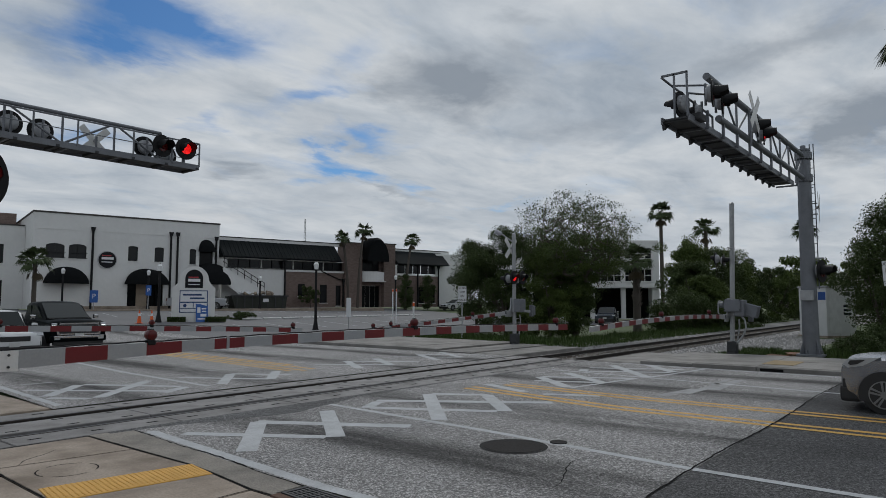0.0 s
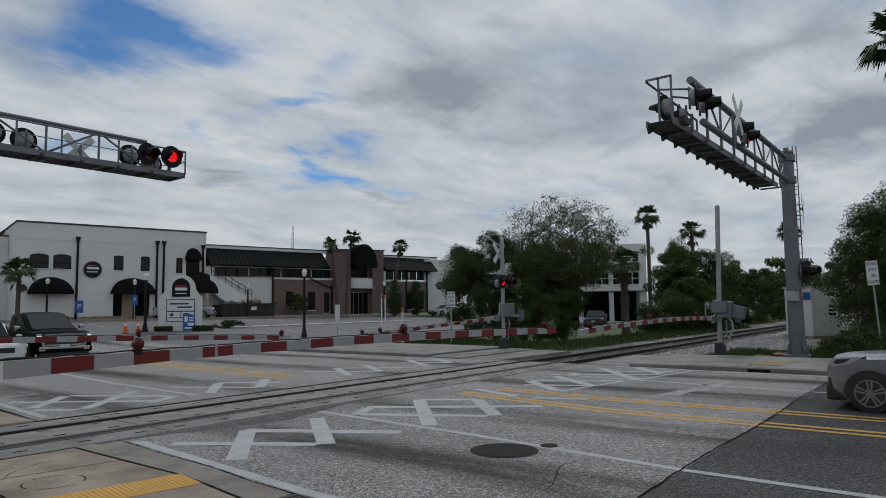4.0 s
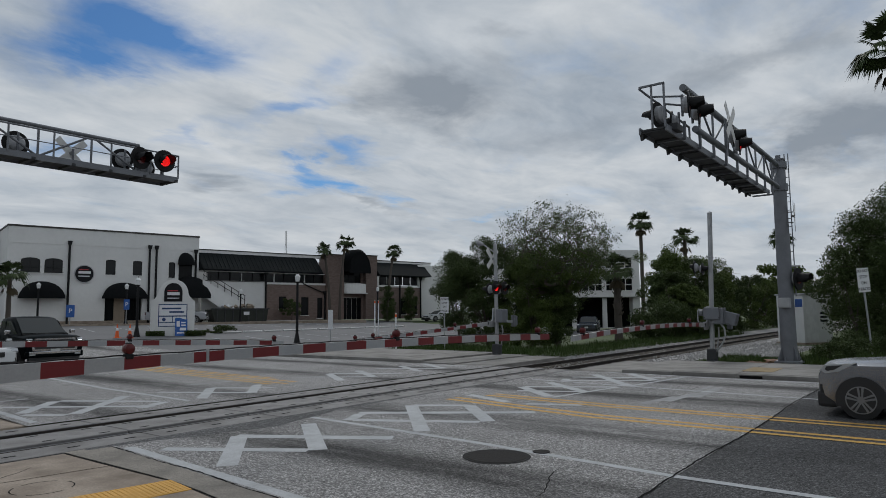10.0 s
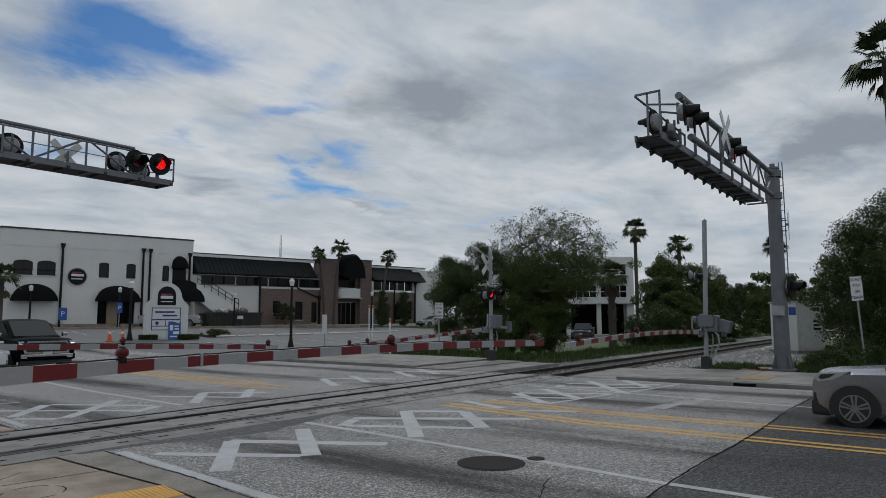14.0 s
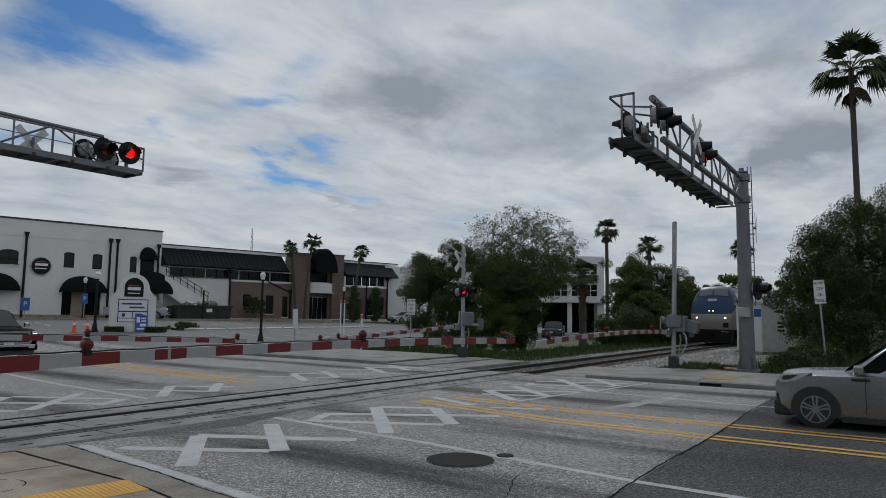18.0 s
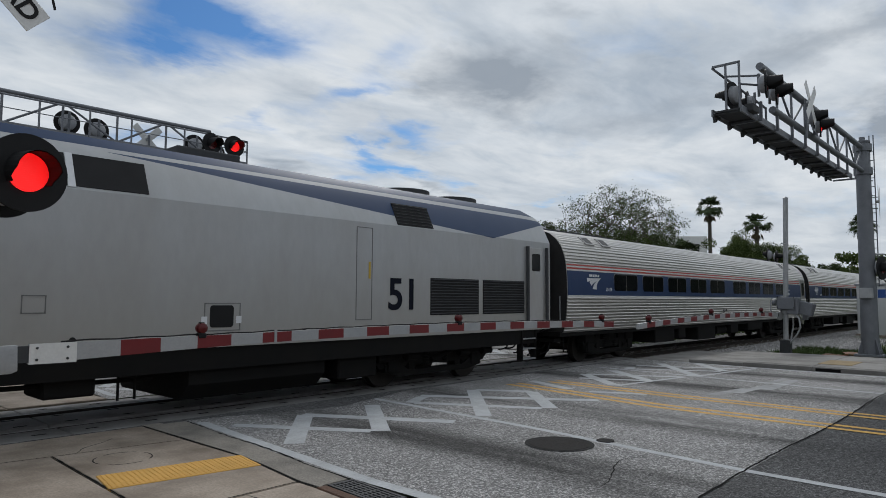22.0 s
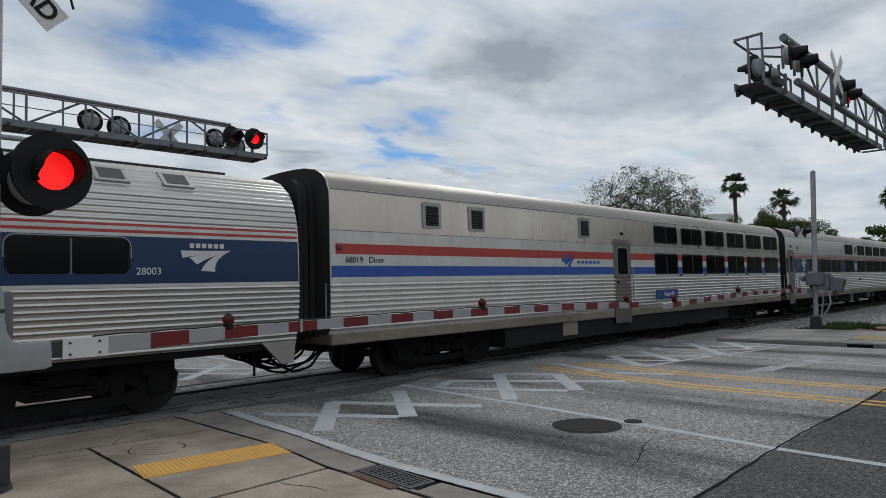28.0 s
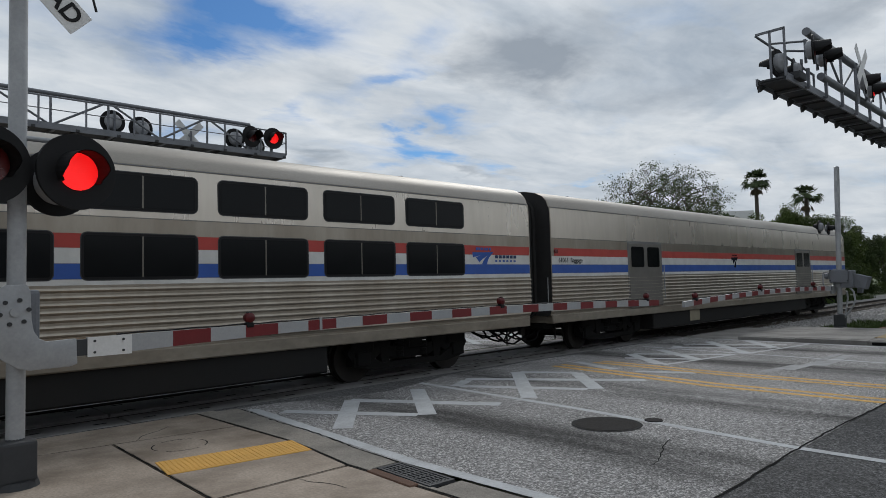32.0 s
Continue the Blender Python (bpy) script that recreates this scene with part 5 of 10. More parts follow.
def build_cantilevers():
    c = cantilever(26.3, -6.35, 0, 11.9, "grey steel signal cantilever over the far lanes", 7.32, [
        (0.35, 0.36, 6.38, 170, 0), (1.15, 0.30, 6.34, 190, 0), (0.62, -0.25, 6.58, 12, 0), (1.36, -0.25, 6.58, 12, 0), (4.50, -0.25, 6.66, 12, 0), (5.15, -0.25, 6.56, 12, 1)], 3.9, 6.0, 6.33, 7.14, (0.10, 0.66), 0.085, 1.05, True)
    crossbuck(c, (0.15, -0.37, 5.28), 7, False, 1.05)
    part("buck_arm", cyl_bm((0.1, -0.15, 5.43), (0.15, -0.36, 5.43), 0.022, seg=8), GALV, c)
    part("buck_arm", cyl_bm((0.1, -0.15, 5.05), (0.15, -0.36, 5.05), 0.022, seg=8), GALV, c)
    part("box", bevelled(-0.44, -0.26, -0.2, 0.2, 2.0, 2.35, w=0.02), GALV, c, "small grey box")
    signal_head(c, (0.12, -0.40, 3.02), -12, 0, size=1.3)
    part("lamp_arm", cyl_bm((0, -0.15, 3.48), (0.12, -0.5, 3.48), 0.03, seg=8), GALV, c)
    part("blue_plate", box_bm(0.0, 0.01, -0.50, -0.27, 2.02, 2.30), mat("sign_blue", (0.02, 0.08, 0.30), 0.5), c, "small blue plate")
    cantilever(-2.22, 6.6, 180, 12.45, "grey steel signal cantilever over the oncoming lanes", 7.05, [
        (0.43, 0.42, 6.24, 180, 1), (1.12, 0.42, 6.20, 192, 0), (0.55, -0.42, 6.14, 0, 0), (1.20, -0.42, 6.27, 0, 0), (3.85, -0.42, 6.20, 0, 0), (4.55, -0.42, 6.26, 0, 0)], 2.5, 5.80, 5.88, 6.64, cut=0.95)


build_cantilevers()


# ---- the train ----
TRAIN = []


def livery(name, silver, dust, grime_shade_most, grime_shade_tone):
    """Silver hood with a blue nose, a blue roof edge and a blue wedge at the rear."""
    m = mat(name, silver, 0.40, 0.1, spec=0.35, second=dust, scale=0.7, amount=0.55, fine=5, fine_amount=0.12, stretch=(1.4, 1, 0.5))
    nt = m.node_tree
    N, L = nt.nodes.new, nt.links.new
    b = nt.nodes["Principled BSDF"]
    old = b.inputs["Base Color"].links[0].from_socket
    tc, sep = N("ShaderNodeTexCoord"), N("ShaderNodeSeparateXYZ")
    L(tc.outputs["Object"], sep.inputs[0])
    u, z = sep.outputs["X"], sep.outputs["Z"]

    def op(kind, a, c=None, d=None):
        n = N("ShaderNodeMath")
        n.operation = kind
        for i, v in enumerate((a, c, d)):
            if v is None:
                continue
            if isinstance(v, (int, float)):
                n.inputs[i].default_value = v
            else:
                L(v, n.inputs[i])
        return n.outputs[0]

    front = op("MULTIPLY", op("GREATER_THAN", z, op("MULTIPLY_ADD", u, 0.465, 1.72)), op("LESS_THAN", u, 6.2))
    edge = op("GREATER_THAN", z, 4.19)
    low = op("MAXIMUM", op("MULTIPLY_ADD", u, -0.078, 4.86), op("MULTIPLY_ADD", u, 0.22, -0.65))
    rear = op("MULTIPLY", op("GREATER_THAN", z, low), op("LESS_THAN", z, op("MULTIPLY_ADD", u, -0.004, 4.16)))
    rear = op("MULTIPLY", rear, op("GREATER_THAN", u, 8.5))
    fac = op("MAXIMUM", op("MAXIMUM", front, edge), rear)
    # brown road dirt low on the flanks, with their shading towards the sill painted in
    grime_shade = N("ShaderNodeMapRange")
    grime_shade.inputs["From Min"].default_value, grime_shade.inputs["From Max"].default_value = 2.9, 1.1
    grime_shade.inputs["To Max"].default_value = grime_shade_most
    L(z, grime_shade.inputs[0])
    g = N("ShaderNodeMix")
    g.data_type = "RGBA"
    L(grime_shade.outputs[0], g.inputs[0]), L(old, g.inputs[6])
    g.inputs[7].default_value = (*grime_shade_tone, 1)
    x = N("ShaderNodeMix")
    x.data_type = "RGBA"
    L(fac, x.inputs[0]), L(g.outputs[2], x.inputs[6])
    x.inputs[7].default_value = (0.010, 0.032, 0.088, 1)
    L(x.outputs[2], b.inputs["Base Color"])
    return m


LIVERY_DIRTY = livery("loco_livery_dirty", (0.335, 0.335, 0.335), (0.27, 0.245, 0.21), 0.90, (0.165, 0.135, 0.105))
LIVERY = livery("loco_livery", (0.400, 0.410, 0.420), (0.34, 0.335, 0.325), 0.60, (0.26, 0.24, 0.20))
WINDSHIELD = mat("windshield_glass", (0.10, 0.10, 0.095), 0.10, amount=0.3, fine_amount=0.0, spec=0.9)
HEADLIGHT = mat("headlight", (1.0, 0.86, 0.66), 0.3, emit=1.7)
ROOF_GREY = mat("roof_grey", (0.39, 0.365, 0.33), 0.5, 0.3, second=(0.27, 0.245, 0.21), scale=0.8, amount=0.6, stretch=(0.4, 1, 1), spec=0.3)
NUM_DARK = mat("number_dark", (0.010, 0.012, 0.020), 0.85, fine_amount=0.0, spec=0.1)
NUM_WHITE = mat("number_white", (0.65, 0.66, 0.68), 0.5, fine_amount=0.0)
TEXT_RED = mat("lettering_red", (0.45, 0.04, 0.05), 0.5, fine_amount=0.0)
STEEL_BRIGHT = mat("bright_stainless", (0.72, 0.70, 0.67), 0.32, 0.55, second=(0.62, 0.60, 0.575), scale=0.55, amount=0.5, fine=4, fine_amount=0.1, stretch=(1.6, 1, 0.3))
STEEL_SATIN = mat("satin_stainless", (0.63, 0.575, 0.50), 0.27, 0.62, second=(0.53, 0.475, 0.405), scale=0.55, amount=0.6, fine=4, fine_amount=0.15, stretch=(1.6, 1, 0.3))
STEEL_CLEAN = mat("clean_stainless", (0.58, 0.57, 0.555), 0.32, 0.78, second=(0.46, 0.445, 0.425), scale=0.7, amount=0.5, fine=5, fine_amount=0.1, stretch=(0.5, 1, 1.6))
PAINT_YELLOW_MARK = mat("yellow_mark", (0.5, 0.33, 0.03), 0.5)
DOOR_WORN = mat("door_worn_steel", (0.205, 0.19, 0.165), 0.36, 0.6, second=(0.15, 0.135, 0.115), scale=1.5, amount=0.6)
SILL_STEEL = mat("dirty_sill_steel", (0.30, 0.265, 0.215), 0.5, 0.4, second=(0.16, 0.135, 0.105), scale=1.6, amount=0.8, fine=9, fine_amount=0.3, stretch=(0.6, 1, 1))
DOOR_STEEL = mat("door_steel", (0.34, 0.335, 0.32), 0.4, 0.6, second=(0.3, 0.28, 0.26), scale=2)


def wheel_mesh(r=0.46):
    bm = bmesh.new()
    add_cyl(bm, (0, -0.07, 0), (0, 0.07, 0), r, seg=26)
    add_cyl(bm, (0, 0.07, 0), (0, 0.10, 0), r + 0.028, seg=26)
    add_cyl(bm, (0, -0.10, 0), (0, -0.07, 0), 0.17, seg=14)
    return mesh_of(bm, WHEEL, 40)


WHEEL_ME = wheel_mesh()


def truck(parent, u, base, loco=False):
    """A bogie: side frames, wheels, springs and journals."""
    h = base / 2
    y = 1.02
    side = []
    if loco:
        side = [(-h - 0.55, 0.62), (-h - 0.4, 0.80), (-h + 0.5, 0.86), (-0.5, 0.72), (0.5, 0.72), (h - 0.5, 0.86), (h + 0.4, 0.80), (h + 0.55, 0.62), (h + 0.35, 0.42), (h - 0.35, 0.40), (h - 0.6, 0.58), (0.7, 0.46), (-0.7, 0.46), (-h + 0.6, 0.58), (-h + 0.35, 0.40), (-h - 0.35, 0.42)]
    else:
        side = [(-h - 0.35, 0.60), (-h - 0.25, 0.74), (-h + 0.3, 0.80), (-0.5, 0.66), (0.5, 0.66), (h - 0.3, 0.80), (h + 0.25, 0.74), (h + 0.35, 0.60), (h + 0.2, 0.40), (h - 0.25, 0.40), (h - 0.5, 0.58), (0.5, 0.42), (-0.5, 0.42), (-h + 0.5, 0.58), (-h + 0.25, 0.40), (-h - 0.2, 0.40)]
    root = part("truck", prism_bm(side, "y", -y - 0.10, -y + 0.06), UNDER, parent, "black bogie with steel wheels", m=pose(u, 0, 0))
    part("side_frame", prism_bm(side, "y", y - 0.06, y + 0.10), UNDER, root)
    part("bolster", bevelled(-0.32, 0.32, -1.12, 1.12, 0.55, 0.92, w=0.03, seg=1), UNDER, root)
    for sx in (-h, h):
        part("axle", cyl_bm((sx, -0.9, 0.46), (sx, 0.9, 0.46), 0.075, seg=10), WHEEL, root)
        for sy, rz in ((-0.755, 0), (0.755, 180)):
            part("wheel", WHEEL_ME, None, root, m=pose(sx, sy, 0.46, 0, 0, rz))
        for sy in (-1, 1):
            part("journal_box", bevelled(sx - 0.16, sx + 0.16, sy * 1.12 - 0.08, sy * 1.12 + 0.08, 0.34, 0.62, w=0.02, seg=1), UNDER, root)
    for sx in (-0.32, 0.32):
        for sy in (-1.08, 1.08):
            bm = bmesh.new()
            for k in range(5):
                add_cyl(bm, (sx, sy, 0.44 + 0.075 * k), (sx, sy, 0.49 + 0.075 * k), 0.11, seg=12)
            part("spring", bm, UNDER, root)
    for sy in (-1, 1):
        y0, y1 = sorted((sy * 0.90, sy * 1.16))
        part("equaliser_beam", prism_bm([(-h - 0.22, 0.50), (-h + 0.22, 0.50), (-h + 0.5, 0.36), (h - 0.5, 0.36), (h - 0.22, 0.50), (h + 0.22, 0.50), (h + 0.22, 0.34), (h - 0.3, 0.24), (-h + 0.3, 0.24), (-h - 0.22, 0.34)], "y", y0, y1), UNDER, root)
        for sx in (-h, 0.0, h):
            part("pedestal", bevelled(sx - 0.27, sx + 0.27, y0 - 0.02, y1 + 0.02, 0.60, 0.97, w=0.03, seg=1), UNDER, root)
        for sx in (-h * 0.55, h * 0.55):
            part("brake_hanger", prism_bm([(sx - 0.16, 0.95), (sx + 0.16, 0.95), (sx + 0.08, 0.28), (sx - 0.08, 0.28)], "y", y0 + 0.03, y1 - 0.03), UNDER, root)
    if loco:
        for sx in (-h - 0.35, -h + 0.5, h - 0.5, h + 0.35):
            part("brake_cylinder", cyl_bm((sx - 0.17, -y - 0.2, 0.66), (sx + 0.17, -y - 0.2, 0.66), 0.09, seg=12), UNDER, root)
        part("damper", cyl_bm((-0.2, -y - 0.17, 0.55), (0.5, -y - 0.17, 0.72), 0.05, seg=10), UNDER, root)
    else:
        for sx in (-0.9, 0.9):
            part("brake_beam", box_bm(sx - 0.05, sx + 0.05, -1.0, 1.0, 0.30, 0.40), UNDER, root)
        part("damper", cyl_bm((-0.15, -y - 0.14, 0.62), (-0.15, -y - 0.14, 0.98), 0.045, seg=10), UNDER, root)
    return root


def logo(parent, cx, cz, size, y, material, name="emblem", flat=1.0):
    """Three tapering curved bands that run together at one end, with bars above for the name."""
    for a, b, c, w0 in (((-0.56, 0.20), (-0.10, 0.26), (0.56, 0.34), 0.125), ((-0.30, -0.04), (0.00, 0.17), (0.54, 0.32), 0.150), ((0.04, -0.40), (0.10, 0.08), (0.52, 0.30), 0.165)):
        bm = bmesh.new()
        up, dn = [], []
        for i in range(11):
            t = i / 10
            px = (1 - t) ** 2 * a[0] + 2 * t * (1 - t) * b[0] + t * t * c[0]
            pz = (1 - t) ** 2 * a[1] + 2 * t * (1 - t) * b[1] + t * t * c[1]
            d = Vector(((1 - t) * (b[0] - a[0]) + t * (c[0] - b[0]), (1 - t) * (b[1] - a[1]) + t * (c[1] - b[1]))).normalized()
            w = 0.012 + (w0 - 0.012) * (1 - t) ** 1.1
            up.append(bm.verts.new((cx + (px - d.y * w) * size, y, cz + (pz + d.x * w) * size * flat)))
            dn.append(bm.verts.new((cx + (px + d.y * w) * size, y, cz + (pz - d.x * w) * size * flat)))
        for i in range(10):
            bm.faces.new((up[i], dn[i], dn[i + 1], up[i + 1]))
        part(name, bm, material, parent, "curved bands of the emblem")
    n = 6
    for i in range(n):
        x = cx - 0.38 * size + 0.83 * size * i / n
        part("name_bar", box_bm(x, x + 0.10 * size, y - 0.002, y + 0.002, cz + 0.42 * size * flat, cz + (0.42 * flat + 0.10) * size), material, parent)


def grille(parent, u0, u1, z0, z1, y, slats=8, name="louvre"):
    g = part(name, box_bm(u0, u1, y - 0.004, y + 0.03, z0, z1), BLACK, parent, "black louvred grille")
    me = mesh_of(prism_bm([(y - 0.022, 0.0), (y - 0.004, 0.018), (y - 0.004, -0.012)], "x", u0 + 0.015, u1 - 0.015), DARKSTEEL)
    for k in range(slats):
        part("slat", me, None, g, m=pose(0, 0, z0 + (z1 - z0) * (k + 0.5) / slats))
    return g


def flat_text(parent, words, size, x, y, z, material, label="", lean=0.0):
    me = text_mesh(words, size, material, bold=0.018 * size if size > 0.5 else 0.0)
    return part("lettering", me, None, parent, label or "painted number", m=pose(x, y, z, 90, lean, 0))


LOCO_ST = [(1.20, 1.38, 2.08, 2.28), (1.26, 1.46, 2.18, 2.44), (1.45, 1.50, 2.45, 2.80), (1.70, 1.53, 2.78, 3.16), (1.95, 1.545, 3.04, 3.48), (2.10, 1.55, 3.14, 3.62), (2.25, 1.555, 3.22, 3.86), (2.45, 1.56, 3.30, 4.12), (2.75, 1.565, 3.38, 4.32), (3.2, 1.57, 3.44, 4.41), (4.5, 1.57, 3.45, 4.42), (8, 1.57, 3.45, 4.42), (12, 1.57, 3.45, 4.42), (16, 1.57, 3.45, 4.42), (20.4, 1.57, 3.45, 4.42), (20.98, 1.57, 3.45, 4.24)]


def loco_half(w, zs, zr):
    """Half a cross-section of the locomotive, from the sill to beside the centre line."""
    return [(w, 1.12), (w, (1.12 + zs) / 2), (w, zs), (w - (zr - zs) * 0.30, zs + (zr - zs) * 0.62), (w - (zr - zs) * 0.56 - 0.04, zr - 0.07), (0.40, zr + 0.03)]


def nose_z(u, y):
    """Height of the nose's skin at a place."""
    for a, b in zip(LOCO_ST, LOCO_ST[1:]):
        if a[0] <= u <= b[0]:
            k = (u - a[0]) / (b[0] - a[0])
            half = loco_half(*(p + (q - p) * k for p, q in zip(a[1:], b[1:])))[::-1]
            if abs(y) <= half[0][0]:
                return half[0][1]
            for (y0, z0), (y1, z1) in zip(half, half[1:]):
                if y0 <= abs(y) <= y1:
                    return z0 + (z1 - z0) * (abs(y) - y0) / (y1 - y0)


def windshield(u0, u1, y0, y1):
    """A pane that lies on the sloping nose."""
    bm = bmesh.new()
    n = 6
    for off in (0.022, -0.02):
        g = [[bm.verts.new((u - off * 0.75, y * (1.0 - 0.06 * j / n), nose_z(u, y * (1.0 - 0.06 * j / n)) + off * 0.6)) for y in (y0 + (y1 - y0) * i / n for i in range(n + 1))] for j, u in enumerate(u0 + (u1 - u0) * j / n for j in range(n + 1))]
        for a, b in zip(g, g[1:]):
            for i in range(n):
                bm.faces.new((a[i], a[i + 1], b[i + 1], b[i]))
    return bm


def loco_body():
    st = LOCO_ST
    bm = bmesh.new()
    rings = []
    for u, w, zs, zr in st:
        half = loco_half(w, zs, zr)
        pts = [(-a, b) for a, b in half] + [(a, b) for a, b in half[::-1]]
        rings.append([bm.verts.new((u, a, b)) for a, b in pts])
    n = len(rings[0])
    for r0, r1 in zip(rings, rings[1:]):
        for i in range(n):
            j = (i + 1) % n
            bm.faces.new((r0[i], r0[j], r1[j], r1[i]))
    bm.faces.new(rings[0][::-1])
    bm.faces.new(rings[-1])
    return bm


def build_loco(number, slogan, label):
    lo = thing("locomotive", label, "locomotive", "cars of the train")
    part("body", loco_body(), LIVERY_DIRTY if slogan else LIVERY, lo, "silver body with a dark blue nose", 22)
    ys = -1.575
    # windshields and cab windows
    for sy in (-1, 1):
        part("windshield", windshield(2.12, 2.47, sy * 0.06, sy * 1.06), WINDSHIELD, lo, "sloped windshield")
        part("cab_window", prism_bm(rounded(3.50, 4.08, 3.42, 3.98, 0.05), "y", -0.01, 0.01), GLASS_DARK, lo, "cab side window", m=Matrix.Translation((0, sy * 1.482, 3.64)) @ pose(0, 0, 0, sy * 25.5, 0, 0) @ Matrix.Translation((0, 0, -3.64)))
        part("cab_window", prism_bm(rounded(2.92, 3.44, 3.42, 3.96, 0.05), "y", -0.01, 0.01), GLASS_DARK, lo, "cab side window", m=Matrix.Translation((0, sy * 1.482, 3.64)) @ pose(0, 0, 0, sy * 25.5, 0, 0) @ Matrix.Translation((0, 0, -3.64)))
        part("marker_light", cyl_bm((1.30, sy * 1.02, 2.0), (1.165, sy * 1.02, 1.99), 0.075, seg=18), HEADLIGHT, lo, "glowing ditch light")
        part("lamp_ring", cyl_bm((1.30, sy * 1.02, 2.0), (1.178, sy * 1.02, 1.99), 0.105, seg=18), DARKSTEEL, lo, "dark lamp ring")
        part("headlight", cyl_bm((1.50, sy * 0.13, 2.50), (1.262, sy * 0.13, 2.48), 0.075, seg=18), HEADLIGHT, lo, "glowing headlight")
        part("nose_vent", box_bm(1.17, 1.24, sy * 1.02 - 0.2, sy * 1.02 + 0.2, 1.28, 1.62), BLACK, lo)
    part("headlight_housing", bevelled(1.275, 1.6, -0.30, 0.30, 2.34, 2.64, w=0.06), BLACK, lo)
    part("number_plate_board", box_bm(-0.01, 0.01, -0.32, 0.32, -0.12, 0.12), mat_plate, lo, "pale number board", m=pose(1.82, 0, 3.34, 0, 36, 0))
    for k in range(3):
        part("emblem", prism_bm([(-0.42 + 0.16 * k, 0.10 - 0.11 * k), (0.40, 0.17 - 0.05 * k), (0.40, 0.145 - 0.05 * k), (-0.36 + 0.16 * k, 0.03 - 0.12 * k)], "x", -0.006, 0.006), NUM_WHITE, lo, m=pose(1.60, 0, 3.02, 0, 35, 0))
    # pilot, coupler, steps
    part("pilot", prism_bm([(1.02, 0.14), (1.45, 0.14), (1.95, 0.50), (2.15, 1.12), (1.17, 1.12), (1.10, 0.72)], "y", -1.42, 1.42), UNDER, lo, "black pilot plate")
    part("coupler", bevelled(0.62, 1.1, -0.14, 0.14, 0.70, 0.94, w=0.04), UNDER, lo)
    for sy in (-1, 1):
        bm = bmesh.new()
        add_tube(bm, [(1.04, sy * 0.75, 1.02), (0.96, sy * 0.76, 1.0), (0.94, sy * 0.95, 0.97), (0.96, sy * 1.25, 0.95), (1.05, sy * 1.27, 0.95)], 0.018, 6)
        part("hand_rail", bm, GALV, lo, "pale bent grab rail", 50)
    part("frame_sill", box_bm(2.5, 20.4, -1.53, 1.53, 0.76, 1.13), UNDER, lo, "dark frame sill")
    part("fuel_tank", prism_bm([(-1.42, 0.95), (1.42, 0.95), (1.42, 0.52), (1.15, 0.26), (-1.15, 0.26), (-1.42, 0.52)], "x", 10.8, 13.5), UNDER, lo, "black fuel tank")
    part("equipment_box", bevelled(8.7, 9.4, -1.4, -0.6, 0.50, 0.80, w=0.03, seg=1), UNDER, lo)
    part("pipe", cyl_bm((6.0, -1.2, 0.70), (10.3, -1.2, 0.66), 0.035, seg=8), UNDER, lo)
    for u in (9.75, 10.0):
        part("drain_pipe", cyl_bm((u, -1.3, 0.80), (u, -1.3, 0.38), 0.02, seg=6), UNDER, lo)
    part("equipment_box", bevelled(13.85, 14.85, -1.4, 1.4, 0.34, 0.98, w=0.03, seg=1), UNDER, lo)
    part("air_tank", cyl_bm((6.9, -1.15, 0.72), (7.9, -1.15, 0.72), 0.2, seg=16), UNDER, lo)
    for u in (4.85, 20.0):
        for k in range(3):
            part("step", box_bm(u - 0.28, u + 0.28, -1.58, -1.38, 0.36 + 0.26 * k, 0.39 + 0.26 * k), GALV, lo)
        for s in (-0.3, 0.3):
            part("step_side", box_bm(u + s - 0.015, u + s + 0.015, -1.58, -1.40, 0.34, 1.12), UNDER, lo)
    # doors with hand rails
    for u, zt in ((4.22, 3.46), (20.0, 3.28)):
        d = part("door", bevelled(u, u + 0.62, ys - 0.012, ys + 0.02, 1.30, zt, w=0.012, seg=1), LOCO_GREY, lo, "silver door")
        if u < 10:
            part("step_well", bevelled(u + 0.06, u + 0.56, ys - 0.02, ys, 1.42, 2.0, w=0.01, seg=1), UNDER, d, "dark step well")
            part("latch", box_bm(u + 0.4, u + 0.52, ys - 0.02, ys, 2.36, 2.52, u + 0.4, u + 0.52, ys - 0.02, ys, 3.02, 3.18), BLACK, d)
        else:
            part("door_window", prism_bm(rounded(u + 0.12, u + 0.50, zt - 0.62, zt - 0.16, 0.05), "y", ys - 0.018, ys - 0.008), GLASS_DARK, d)
        for s in (-0.13, 0.75):
            part("hand_rail", cyl_bm((u + s, ys - 0.06, 1.35), (u + s, ys - 0.06, zt + 0.02), 0.045, seg=8), DARKSTEEL, d)
    # louvres and windows high on the side; the upper flank leans in
    def high(u0, u1, z0, z1, slats, glass=False):
        lean = Matrix.Translation((0, -1.575, 3.45)) @ pose(0, 0, 0, -25.5, 0, 0) @ Matrix.Translation((0, 1.575, -3.45))
        if glass:
            part("engine_window", box_bm(u0, u1, ys - 0.008, ys + 0.02, z0, z1), BLACK, lo, "dark opening", m=lean)
        else:
            g = grille(lo, u0, u1, z0, z1, ys, slats)
            g.matrix_basis = lean
    high(5.62, 6.36, 3.50, 4.05, 7)
    high(6.50, 7.24, 3.50, 4.05, 7)
    high(7.46, 8.85, 3.50, 4.05, 0, True)
    high(8.97, 10.0, 3.50, 4.05, 0, True)
    high(15.25, 16.35, 3.48, 4.02, 7)
